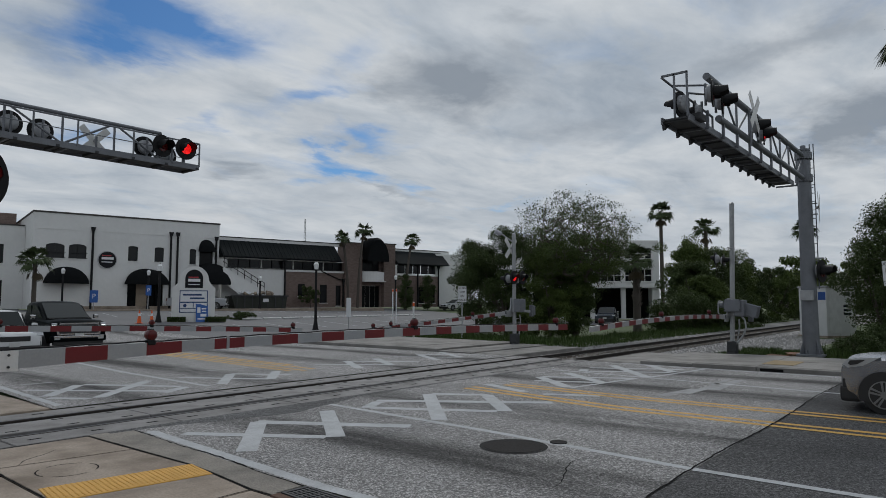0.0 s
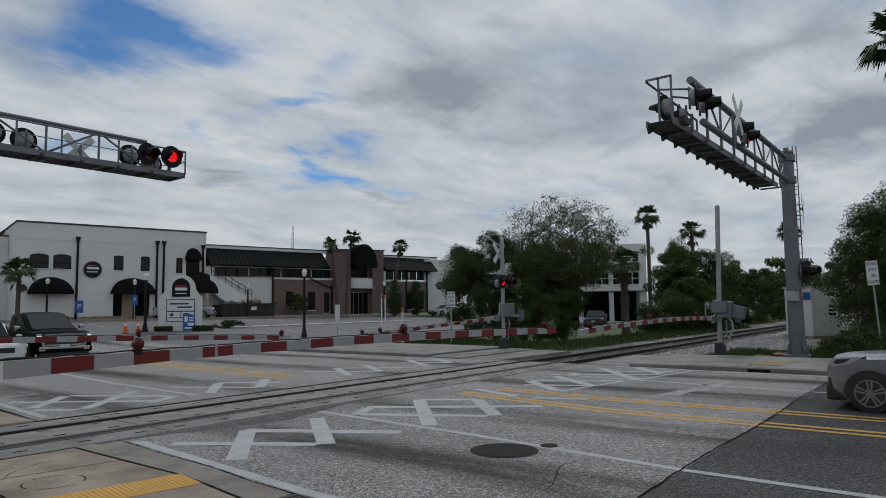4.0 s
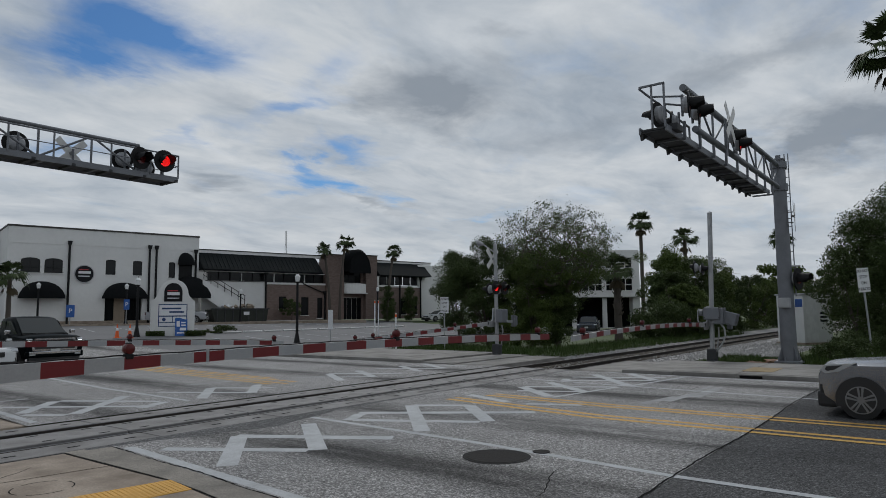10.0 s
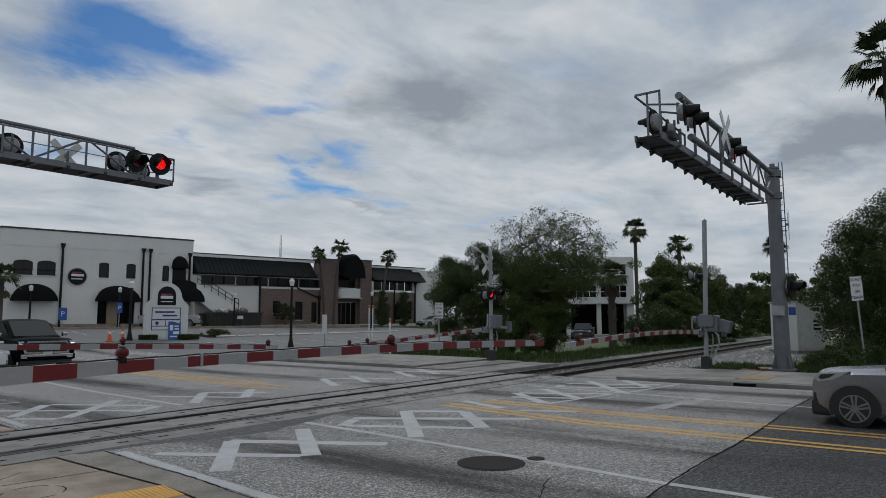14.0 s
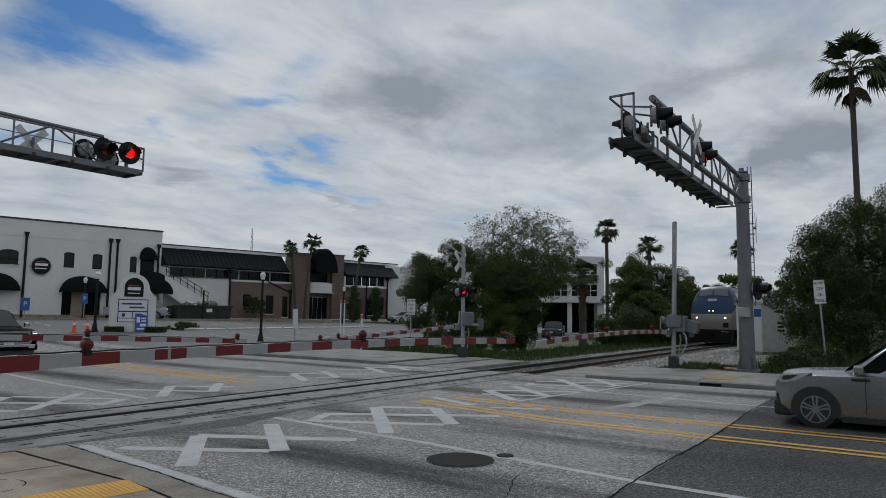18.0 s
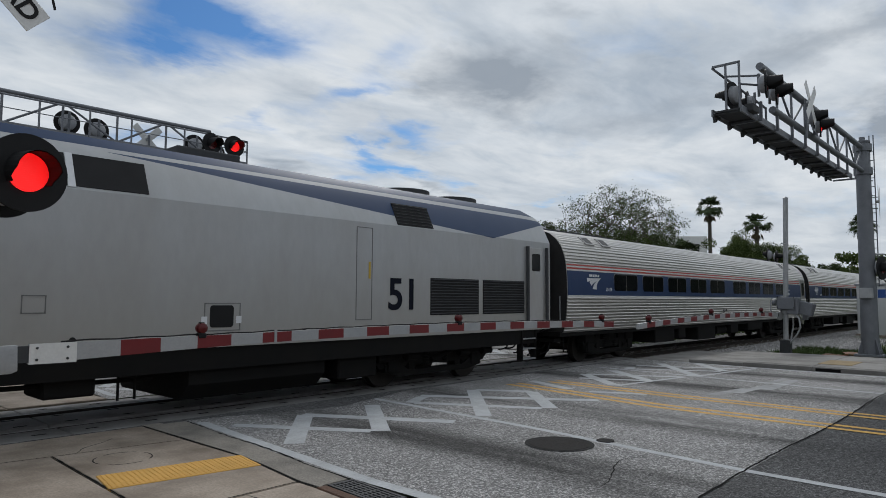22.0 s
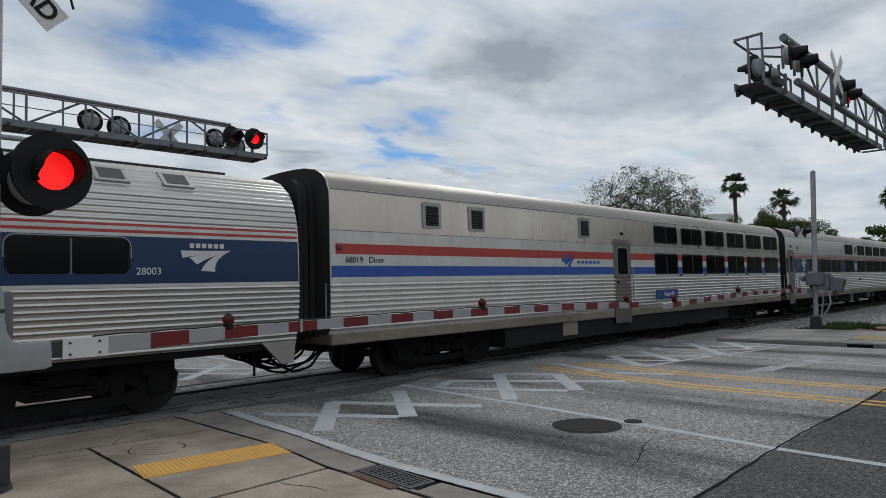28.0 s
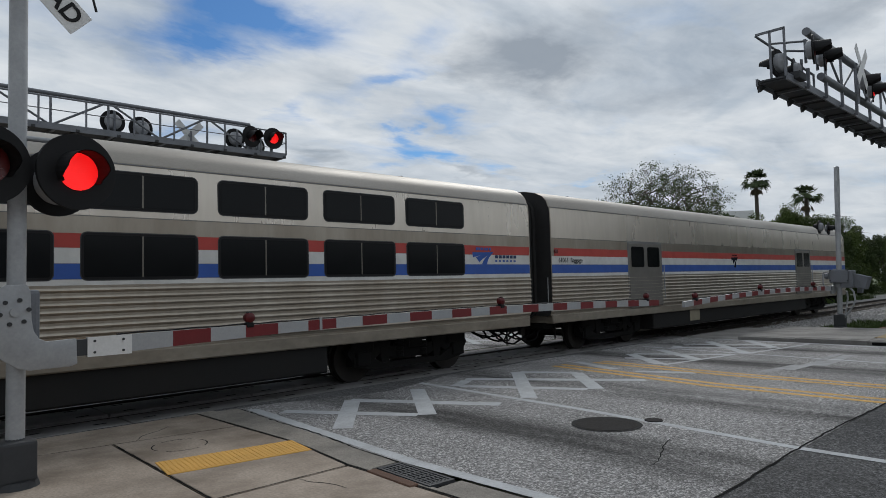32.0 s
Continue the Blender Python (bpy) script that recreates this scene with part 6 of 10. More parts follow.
    for u in (5.48, 6.38, 7.30, 8.86):
        part("white_post", box_bm(u, u + 0.10, ys - 0.012, ys, 3.48, 4.06), NUM_WHITE, lo, m=Matrix.Translation((0, -1.575, 3.45)) @ pose(0, 0, 0, -25.5, 0, 0) @ Matrix.Translation((0, 1.575, -3.45)))
    for u0, u1 in ((16.25, 17.92), (18.08, 19.78)):
        grille(lo, u0, u1, 1.56, 2.38, ys, 13)
    grille(lo, 3.35, 4.1, 1.72, 2.32, ys, 10)
    grille(lo, 2.95, 3.05, 1.85, 2.15, ys, 5)
    for u0, u1, z0, z1 in ((2.5, 4.22, 1.55, 2.45), (14.12, 14.54, 1.5, 3.35), (1.35, 1.95, 1.55, 2.05), (8.35, 8.65, 1.7, 1.95), (10.95, 11.6, 1.38, 1.84)):
        bm = bmesh.new()
        for a in ((u0, u1, z0, z0 + 0.014), (u0, u1, z1 - 0.014, z1), (u0, u0 + 0.014, z0, z1), (u1 - 0.014, u1, z0, z1)):
            add_box(bm, a[0], a[1], ys - 0.003, ys + 0.01, a[2], a[3])
        part("panel_seam", bm, mat_seam, lo, "thin dark panel seam")
    part("door_mark", box_bm(14.44, 14.49, ys - 0.004, ys, 2.32, 2.66), PAINT_YELLOW_MARK, lo, "short yellow strip")
    part("side_port", prism_bm(rounded(11.05, 11.47, 1.44, 1.80, 0.05), "y", ys - 0.006, ys + 0.01), BLACK, lo, "dark filler recess")
    for u in (10.90, 11.52):
        part("notice_plate", box_bm(u, u + 0.10, ys - 0.004, ys, 1.50, 1.62), NUM_WHITE, lo, "small notice plate")
    for u in (9.0, 12.9):
        part("lifting_eye", cyl_bm((u, ys + 0.01, 1.32), (u, ys - 0.012, 1.32), 0.045, seg=14), BLACK, lo, "round dark lifting eye")
    logo(lo, 6.66, 2.40, 2.2, ys - 0.004, NUM_DARK, flat=0.56)
    flat_text(lo, number, 0.92, 15.42, ys - 0.004, 1.98, NUM_DARK, "dark road number")
    if slogan:
        flat_text(lo, "BIG GAME", 0.40, 9.6, ys - 0.004, 2.69, TEXT_RED, "red lettering")
        flat_text(lo, "TRAIN", 0.27, 10.28, ys - 0.004, 2.42, TEXT_RED, "red lettering")
        for k in range(9):
            part("name_bar", box_bm(8.5 + 0.245 * k, 8.68 + 0.245 * k, ys - 0.005, ys - 0.001, 2.90, 3.0), (TEXT_RED, STRIPE_BLUE)[k > 3], lo)
    # roof gear
    part("roof_hatch", bevelled(10.8, 12.0, -0.75, 0.75, 4.38, 4.54, w=0.03), DARKSTEEL, lo, "dark roof hatch")
    part("fan_housing", cyl_bm((16.8, 0, 4.38), (16.8, 0, 4.52), 0.72, seg=28), DARKSTEEL, lo, "round roof fan")
    part("fan_housing", cyl_bm((18.6, 0, 4.38), (18.6, 0, 4.52), 0.72, seg=28), DARKSTEEL, lo, "round roof fan")
    part("horn", bevelled(3.4, 3.9, -0.25, 0.25, 4.41, 4.53, w=0.03), DARKSTEEL, lo, "roof horn")
    part("antenna", cyl_bm((4.3, 0.3, 4.4), (4.3, 0.3, 4.56), 0.06, seg=10), DARKSTEEL, lo)
    truck(lo, 4.15, 2.75, True)
    truck(lo, 16.9, 2.75, True)
    return lo


mat_plate = mat("board_pale", (0.36, 0.38, 0.40), 0.5)
mat_seam = mat("seam_dark", (0.16, 0.16, 0.16), 0.8, fine_amount=0.0)
lo = build_loco("187", True, "silver diesel locomotive with a dark blue nose and red slogan")
TRAIN.append((lo, -21.2))
lo = build_loco("51", False, "silver diesel locomotive with a dark blue nose, second in the train")
TRAIN.append((lo, 0.0))


def smooth_arc(points, n):
    """Points evenly spaced along a polyline in the cross-section."""
    seg = [math.dist(a, b) for a, b in zip(points, points[1:])]
    tot, out = sum(seg), []
    for i in range(n + 1):
        d, k = tot * i / n, 0
        while k < len(seg) - 1 and d > seg[k]:
            d -= seg[k]
            k += 1
        t = min(1, d / seg[k])
        out.append(tuple(a + (b - a) * t for a, b in zip(points[k], points[k + 1])))
    return out


def fluted(points, pitch, depth):
    """The same run with round flutes across it, as pressed stainless cladding has."""
    length = sum(math.dist(a, b) for a, b in zip(points, points[1:]))
    n = max(2, round(length / pitch))
    fine = smooth_arc(points, n * 6)
    out = []
    for i, p in enumerate(fine):
        a, b = fine[max(0, i - 1)], fine[min(len(fine) - 1, i + 1)]
        t = Vector((b[0] - a[0], b[1] - a[1])).normalized()
        k = i % 6
        off = depth * (0.0, 0.0, 0.75, 1.0, 0.75, 0.0)[k]
        out.append((p[0] + t.y * off, p[1] - t.x * off))
    return out


def shell(ends, low, band, high, roof, flute_high):
    """Body skin of a car: fluted below, smooth band, fluted or plain above; mirrored to the far side."""
    right = fluted(low, 0.098, 0.021) + band[1:-1] + (fluted(high, 0.098, 0.018) if flute_high else high) + roof
    outline = right + [(-a, b) for a, b in right[::-1]]
    outline = [p for i, p in enumerate(outline) if i == 0 or math.dist(p, outline[i - 1]) > 1e-5]
    return prism_bm(outline, "x", *ends), [(a * 0.995, 0.02 + b * 0.993) for a, b in low + band + high + roof]


def strip_on(points, off, u0, u1):
    """A thin skin lying on a run of the cross-section, on the side that faces the camera."""
    o = [(-(a + off), b) for a, b in points]
    i = [(-(a - 0.01), b) for a, b in points[::-1]]
    return prism_bm(o + i, "x", u0, u1)


def pane(parent, u0, u1, z0, z1, y, split=True, r=0.10, name="window", trim=None):
    part(name + "_trim", prism_bm(rounded(u0 - 0.05, u1 + 0.05, z0 - 0.05, z1 + 0.05, r + 0.04), "y", y - 0.003, y + 0.02), trim or DOOR_STEEL, parent, "thin steel window trim")
    w = part(name, prism_bm(rounded(u0 - 0.035, u1 + 0.035, z0 - 0.035, z1 + 0.035, r + 0.03), "y", y - 0.007, y + 0.02), BLACK, parent, "dark window in a black rubber frame")
    gl = [(u0, u1)] if not split else [(u0, (u0 + u1) / 2 - 0.012), ((u0 + u1) / 2 + 0.012, u1)]
    if split:
        part("mullion", box_bm((u0 + u1) / 2 - 0.010, (u0 + u1) / 2 + 0.010, y - 0.014, y - 0.005, z0, z1), DOOR_WORN, w, "thin steel mullion")
    for a, b in gl:
        part("glass", prism_bm(rounded(a, b, z0, z1, r if not split else r * 0.6), "y", y - 0.011, y - 0.006), GLASS_DARK, w)
    return w


def diaphragm(c, length, h, hw, ends, half):
    for u, s, wall in ((0.0, 1, ends[0]), (length, -1, ends[1])):
        for k in range(3):
            a = u + s * (0.03 + 0.13 * k)
            x0, x1 = sorted((a, a + s * 0.10))
            sh = 0.03 * (k % 2)
            part("diaphragm_fold", prism_bm(rounded(-hw + sh, hw - sh, 0.95, h - sh, 0.35), "x", x0, x1), DIAPH, c)
        x0, x1 = sorted((wall - s * 0.012, wall + s * 0.05))
        part("end_wall", prism_bm(half + [(-a, b) for a, b in half[::-1] if a > 0.001], "x", x0, x1), DIAPH, c, "black end wall")
        x0, x1 = sorted((u + s * 0.40, wall))
        part("end_neck", prism_bm(rounded(-hw + 0.04, hw - 0.04, 0.95, h - 0.04, 0.35), "x", x0 - 0.01, x1 + 0.01), DIAPH, c)
        part("coupler", bevelled(*sorted((u, u + s * 0.9)), -0.13, 0.13, 0.70, 0.95, w=0.03, seg=1), UNDER, c)
        for k in range(7):
            bm = bmesh.new()
            y0, dip = -1.12 + 0.24 * k, (0.34, 0.22, 0.40, 0.28, 0.36, 0.20, 0.30)[k]
            pts = [(u + s * (0.62 + 0.10 * (k % 3) - (0.62 + 0.10 * (k % 3)) * i / 9), y0 + 0.05 * math.sin(i * 0.9 + k), 0.74 - 0.05 * (k % 2) - dip * math.sin(math.pi * i / 18)) for i in range(10)]
            add_tube(bm, pts, 0.024, 6)
            part("hose", bm, RUBBER, c, "black coupling hose")
        part("hose_bracket", box_bm(*sorted((u + s * 0.52, u + s * 0.86)), -1.22, 0.62, 0.70, 0.80), UNDER, c, "black hose bracket")
        part("drain_pipe", cyl_bm((u + s * 0.95, -1.25, 0.95), (u + s * 0.95, -1.25, 0.42), 0.022, seg=6), UNDER, c)
        for sy in (-1.5,):
            part("grab_iron", cyl_bm((u + s * 0.39, sy, 1.2), (u + s * 0.39, sy, 2.0), 0.014, seg=6), GALV, c)


def boxes_below(c, spec):
    for k, (a, b, z0, z1, m) in enumerate(spec):
        part("equipment_box", bevelled(a, b, -1.42, -0.35, z0, z1, w=0.025, seg=1), m, c, "box below the floor")


COACH_LOW = [(1.46, 0.98), (1.53, 1.2), (1.58, 1.6), (1.60, 2.0)]
COACH_BAND = [(1.60, 2.0), (1.602, 2.2), (1.595, 2.5), (1.575, 2.80), (1.56, 2.95)]
COACH_HIGH = [(1.56, 2.95), (1.51, 3.18), (1.42, 3.42), (1.26, 3.64), (1.02, 3.83), (0.7, 3.95)]
COACH_ROOF = [(0.35, 4.01), (0.0, 4.02)]


def build_coach(label, number, lounge=False):
    L_ = 25.4
    c = thing("passenger_coach", label, "train car", "cars of the train")
    ends = (0.62, L_ - 0.25)
    skin, half = shell(ends, COACH_LOW, COACH_BAND, COACH_HIGH, COACH_ROOF, True)
    part("body", skin, STEEL, c, "ribbed stainless steel body", 30)
    part("navy_band", strip_on([(1.6015, 2.04), (1.602, 2.2), (1.595, 2.5), (1.580, 2.74)], 0.004, 0.64, L_ - 0.27), TRAIN_BLUE, c, "navy blue window band")
    part("white_stripe", strip_on([(1.60, 1.985), (1.6015, 2.035)], 0.004, 0.64, L_ - 0.27), STRIPE_WHITE, c)
    part("white_stripe", strip_on([(1.579, 2.745), (1.575, 2.785)], 0.004, 0.64, L_ - 0.27), STRIPE_WHITE, c)
    part("red_stripe", strip_on([(1.574, 2.79), (1.572, 2.835)], 0.004, 0.64, L_ - 0.27), STRIPE_RED, c)
    part("white_stripe", strip_on([(1.571, 2.84), (1.566, 2.885)], 0.004, 0.64, L_ - 0.27), STRIPE_WHITE, c)
    part("red_stripe", strip_on([(1.565, 2.89), (1.561, 2.93)], 0.004, 0.64, L_ - 0.27), STRIPE_RED, c)
    ups = [3.38 + 1.98 * k for k in range(5)] + [13.9 + 1.98 * k for k in range(4)]
    if lounge:
        ups = [1.9, 4.4, 6.9, 8.9, 15.9, 17.9, 20.7]
    for u in ups:
        pane(c, u, u + 1.52, 2.19, 2.68, -1.598)
    if not lounge:
        d = part("door", bevelled(24.15, 24.95, -1.615, -1.56, 1.05, 3.02, w=0.02, seg=1), DOOR_STEEL, c, "stainless end door")
        part("door_window", prism_bm(rounded(24.32, 24.78, 2.16, 2.85, 0.07), "y", -1.624, -1.61), GLASS_DARK, d)
        part("door_frame", prism_bm(rounded(24.07, 25.03, 1.02, 3.10, 0.1), "y", -1.585, -1.55), STRIPE_WHITE, c)
    logo(c, 2.1 if not lounge else 23.42, 2.40, 0.72, -1.610, NUM_WHITE, flat=0.62)
    flat_text(c, number, 0.15, 3.0 if not lounge else 22.52, -1.610, 2.22, NUM_WHITE, "white car number")
    if not lounge:
        flat_text(c, number, 0.15, 21.9, -1.610, 2.22, NUM_WHITE, "white car number")
        for k in range(4):
            part("name_bar", box_bm(21.75 + 0.1 * k, 21.82 + 0.1 * k, -1.606, -1.600, 2.40, 2.45), NUM_WHITE, c)
    flat_text(c, number, 0.20, 12.8, -1.615, 1.46, NUM_DARK, "dark car number")
    # roof hatches near the ends, skirts, underfloor
    for u in (2.1, 3.1, 21.85, 22.85):
        rv = part("roof_vent", bevelled(u, u + 0.50, -0.20, 0.20, -0.02, 0.03, w=0.01, seg=1), DOOR_STEEL, c, "steel-framed roof vent", m=Matrix.Translation((0, -1.20, 3.69)) @ pose(0, 0, 0, 40, 0, 0))
        part("vent_mesh", box_bm(u + 0.07, u + 0.43, -0.14, 0.14, 0.02, 0.034), DARKSTEEL, rv, "dark vent mesh")
    for u in (1.0, 19.8):
        part("roof_walkway", box_bm(u, u + 4.6, -0.35, 0.35, 4.005, 4.07), DARKSTEEL, c, "dark roof walkway")
    part("end_apron", prism_bm([(24.45, 1.0), (25.13, 1.0), (25.08, 0.62), (24.85, 0.60)], "y", -1.5, -1.44), STEEL, c, "tapered steel apron")
    part("floor_frame", box_bm(0.5, L_ - 0.5, -1.42, 1.42, 0.86, 1.0), UNDER, c, "dark floor frame")
    boxes_below(c, [(6.6, 8.2, 0.42, 0.9, UNDER), (8.6, 9.2, 0.5, 0.9, UNDER), (10.4, 12.2, 0.36, 0.9, UNDER), (14.0, 14.9, 0.5, 0.9, UNDER), (16.2, 18.2, 0.55, 0.9, UNDER)])
    part("air_tank", cyl_bm((12.8, -1.1, 0.66), (13.9, -1.1, 0.66), 0.19, seg=14), UNDER, c)
    diaphragm(c, L_, 3.78, 1.10, ends, half)
    truck(c, 3.86, 2.59)
    truck(c, L_ - 3.86, 2.59)
    return c


for k, (lab, num, lng) in enumerate((("ribbed stainless steel coach with a navy window band", "25119", False), ("ribbed stainless steel coach with a door at its rear end", "25084", False), ("ribbed stainless steel coach in the middle of the train", "25114", False), ("ribbed stainless steel lounge car before the diner", "28003", True))):
    TRAIN.append((build_coach(lab, num, lng), 21.2 + 25.4 * k))


V_LOW = [(1.50, 1.02), (1.56, 1.1), (1.60, 1.3), (1.60, 2.0)]
V_BAND = [(1.60, 2.0), (1.60, 2.2), (1.60, 2.8), (1.60, 3.0)]
V_HIGH = [(1.60, 3.0), (1.60, 3.3), (1.595, 3.55), (1.58, 3.76)]
V_ROOF = [(1.55, 3.80), (1.50, 3.94), (1.38, 4.07), (1.15, 4.18), (0.8, 4.25), (0.4, 4.275), (0.0, 4.28)]
V_LOWER = [3.93, 5.93, 7.93, 10.5, 13.12, 15.12, 17.12, 19.12, 21.08]
N_LOWER = [1.75 + 0.0, 3.94, 5.9, 7.9, 10.6, 13.34, 15.32, 17.3, 19.3, 21.35, 23.35]


def build_viewliner(label, kind, number, word):
    """A tall stainless car: diner, sleeper in two liveries, or baggage car."""
    L_ = 25.4
    y = -1.604
    c = thing("passenger_car", label, "train car", "cars of the train")
    ends = (0.42, L_ - 0.42)
    skin, half = shell(ends, V_LOW, V_BAND, V_HIGH, V_ROOF, False)
    part("body", skin, STEEL_CLEAN if kind == "navy" else STEEL_PLAIN if kind == "diner" else STEEL_DULL, c, "dull stainless steel body", 30)
    part("upper_skin", strip_on([(1.60, 3.0), (1.60, 3.3), (1.595, 3.55), (1.58, 3.755)], 0.002, 0.45, L_ - 0.45), STEEL_BRIGHT if kind == "navy" else STEEL_SATIN, c, "smooth satin steel upper panels", 30)
    part("roof_skin", strip_on(V_ROOF, 0.004, 0.45, L_ - 0.45), ROOF_GREY, c, "dull grey roof", 40)
    part("roof_gutter", strip_on([(1.582, 3.765), (1.572, 3.785)], 0.012, 0.45, L_ - 0.45), mat_seam, c, "thin roof gutter")
    part("panel_seam", strip_on([(1.60, 2.985), (1.60, 2.995)], 0.003, 0.45, L_ - 0.45), mat_seam, c)
    part("sill_plate", bevelled(0.45, L_ - 0.45, -1.585, 1.585, 0.84, 1.06, w=0.02, seg=1), SILL_STEEL, c, "riveted steel sill")

    def stripe(name, z0, z1, u0, u1, m):
        part(name, box_bm(u0, u1, y - 0.001, y + 0.006, z0, z1), m, c)

    if kind == "navy":
        stripe("navy_band", 2.09, 2.76, 0.45, L_ - 0.45, TRAIN_BLUE)
        stripe("white_stripe", 2.02, 2.085, 0.45, L_ - 0.45, STRIPE_WHITE)
        stripe("red_stripe", 2.79, 2.825, 0.45, L_ - 0.45, STRIPE_RED)
        stripe("white_stripe", 2.83, 2.855, 0.45, L_ - 0.45, STRIPE_WHITE)
        stripe("red_stripe", 2.86, 2.89, 0.45, L_ - 0.45, STRIPE_RED)
    else:
        stripe("red_stripe", 2.54, 2.74, 0.55, L_ - 0.45, STRIPE_RED)
        stripe("white_stripe", 2.325, 2.535, 0.45, L_ - 0.45, STRIPE_WHITE)
        stripe("blue_stripe", 2.105, 2.32, 0.45, L_ - 0.45, STRIPE_BLUE)
        stripe("white_stripe", 2.02, 2.10, 0.45, L_ - 0.45, STRIPE_WHITE)
    doors, lower, upper = [], [], []
    if kind == "diner":
        doors, lower = [(10.6, 11.5)], [13.15, 15.13, 17.12, 19.11, 21.06, 23.06]
        upper = list(lower)
        for u in (2.8, 4.25, 8.75):
            v = part("side_vent", prism_bm(rounded(u, u + 0.56, 3.12, 3.68, 0.06), "y", y - 0.02, y + 0.01), DOOR_STEEL, c, "framed side vent")
            grille(v, u + 0.09, u + 0.47, 3.18, 3.60, y - 0.02, 8)
        for u in (14.83, 16.81, 18.80, 20.78, 22.72):
            part("seat_plate", box_bm(u, u + 0.28, y - 0.006, y, 2.03, 2.09), TRAIN_BLUE, c, "small blue plate")
        sb = part("name_board", box_bm(13.1, 14.65, y - 0.03, y - 0.018, 1.30, 1.58), mat("board_blue", (0.015, 0.07, 0.26), 0.5), c, "blue name board")
        flat_text(sb, "Nashville", 0.21, 14.0, y - 0.034, 1.44, NUM_WHITE, "white lettering")
    elif kind == "baggage":
        doors = [(4.12, 6.0), (17.85, 19.7)]
    else:
        doors, lower, upper = ([(0.80, 1.62)], V_LOWER, V_LOWER[3:]) if kind == "sleeper" else ([(0.75, 1.45)], N_LOWER[1:], N_LOWER[4:])
        part("side_vent", box_bm(12.62 - (0.18 if kind == "sleeper" else 0), 12.92 - (0.18 if kind == "sleeper" else 0), y - 0.012, y + 0.01, 2.2, 2.62), NUM_WHITE, c, "white vent panel")
        part("side_vent", box_bm(12.62 - (0.18 if kind == "sleeper" else 0), 12.92 - (0.18 if kind == "sleeper" else 0), y - 0.012, y + 0.01, 3.2, 3.55), DARKSTEEL, c, "small dark vent")
        sv = part("side_vent", bevelled(1.95, 2.25, y - 0.015, y + 0.01, 3.12, 3.42, w=0.01, seg=1), STEEL_SATIN, c, "square vent")
        part("vent_ring", cyl_bm((2.10, y - 0.01, 3.27), (2.10, y - 0.022, 3.27), 0.07, seg=16), DARKSTEEL, sv)
        part("socket_box", bevelled(1.98, 2.28, y - 0.02, y + 0.01, 2.38, 2.52, w=0.02, seg=1), DOOR_WORN, c, "small steel socket box")
    for u in lower:
        pane(c, u, u + 1.58, 2.13, 2.72, y, r=0.05, trim=TRAIN_BLUE if kind == "navy" else DARKSTEEL)
    for u in upper:
        pane(c, u, u + 1.58, 3.14, 3.62, y, r=0.06, trim=DARKSTEEL)
    # baggage doors get a darker colour that paints in the shade of their recess
    leaf = mat("shaded_baggage_door", (0.17, 0.16, 0.145), 0.5, 0.4, scale=2) if kind == "baggage" else DOOR_WORN
    for a, b in doors:
        zt = 3.08 if kind != "baggage" else 2.95
        part("door_recess", prism_bm(rounded(a - 0.06, b + 0.06, 1.08, zt + 0.06, 0.08), "y", y - 0.006, y + 0.01), mat_seam, c)
        d = part("door", bevelled(a, b, y - 0.016, y + 0.01, 1.10, zt, w=0.012, seg=1), leaf, c, "steel side door")
        if kind == "baggage":
            for x0, x1 in ((a + 0.12, (a + b) / 2 - 0.1), ((a + b) / 2 + 0.1, b - 0.12)):
                part("door_window", prism_bm(rounded(x0, x1, 2.25, 2.85, 0.07), "y", y - 0.022, y - 0.012), GLASS_DARK, d)
        else:
            part("window_frame", prism_bm(rounded(a + 0.12, b - 0.12, 2.05, 2.93, 0.11), "y", y - 0.020, y - 0.012), DOOR_STEEL, d, "pale steel window frame")
            part("door_window", prism_bm(rounded(a + 0.17, b - 0.17, 2.1, 2.88, 0.08), "y", y - 0.026, y - 0.018), GLASS_DARK, d)
            part("latch", box_bm(a + 0.10, a + 0.22, y - 0.03, y - 0.012, 1.84, 1.90), BLACK, d, "door latch")
            part("door_lamp", cyl_bm(((a + b) / 2, y + 0.01, zt + 0.24), ((a + b) / 2, y - 0.05, zt + 0.22), 0.055, 0.045, seg=12), BLACK, c, "small lamp over the door")
            part("door_apron", bevelled(a - 0.02, b + 0.02, y - 0.01, y + 0.02, 0.66, 1.09, w=0.012, seg=1), DOOR_WORN, c, "worn apron below the door")
        part("hand_rail", cyl_bm((b + 0.1, y - 0.05, 1.3), (b + 0.1, y - 0.05, 2.3), 0.016, seg=6), GALV, d)
    ty = y - 0.004
    if kind == "navy":
        flat_text(c, "62018", 0.19, 13.5, ty - 0.02, 1.66, NUM_DARK, "dark car number")
        logo(c, 3.0, 2.42, 0.6, ty, NUM_WHITE)
    elif kind == "diner":
        flat_text(c, number + "   " + word, 0.17, 1.25, ty, 2.43, NUM_DARK, "dark number and word")
        logo(c, 8.2, 2.42, 0.55, ty - 0.003, STRIPE_BLUE, flat=0.7)
        for k in range(6):
            part("name_bar", box_bm(8.62 + 0.2 * k, 8.77 + 0.2 * k, ty - 0.004, ty, 2.41, 2.48), STRIPE_BLUE, c)
    elif kind == "baggage":
        flat_text(c, number + "  " + word, 0.17, 1.25, ty, 2.43, NUM_DARK, "dark number and word")
        logo(c, 11.5, 2.43, 0.5, ty, NUM_DARK)
    else:
        flat_text(c, number + "  " + word, 0.18, 3.05, ty, 2.43, NUM_DARK, "dark number and word")
        logo(c, 23.3, 2.44, 0.62, ty - 0.002, STRIPE_BLUE, flat=0.75)
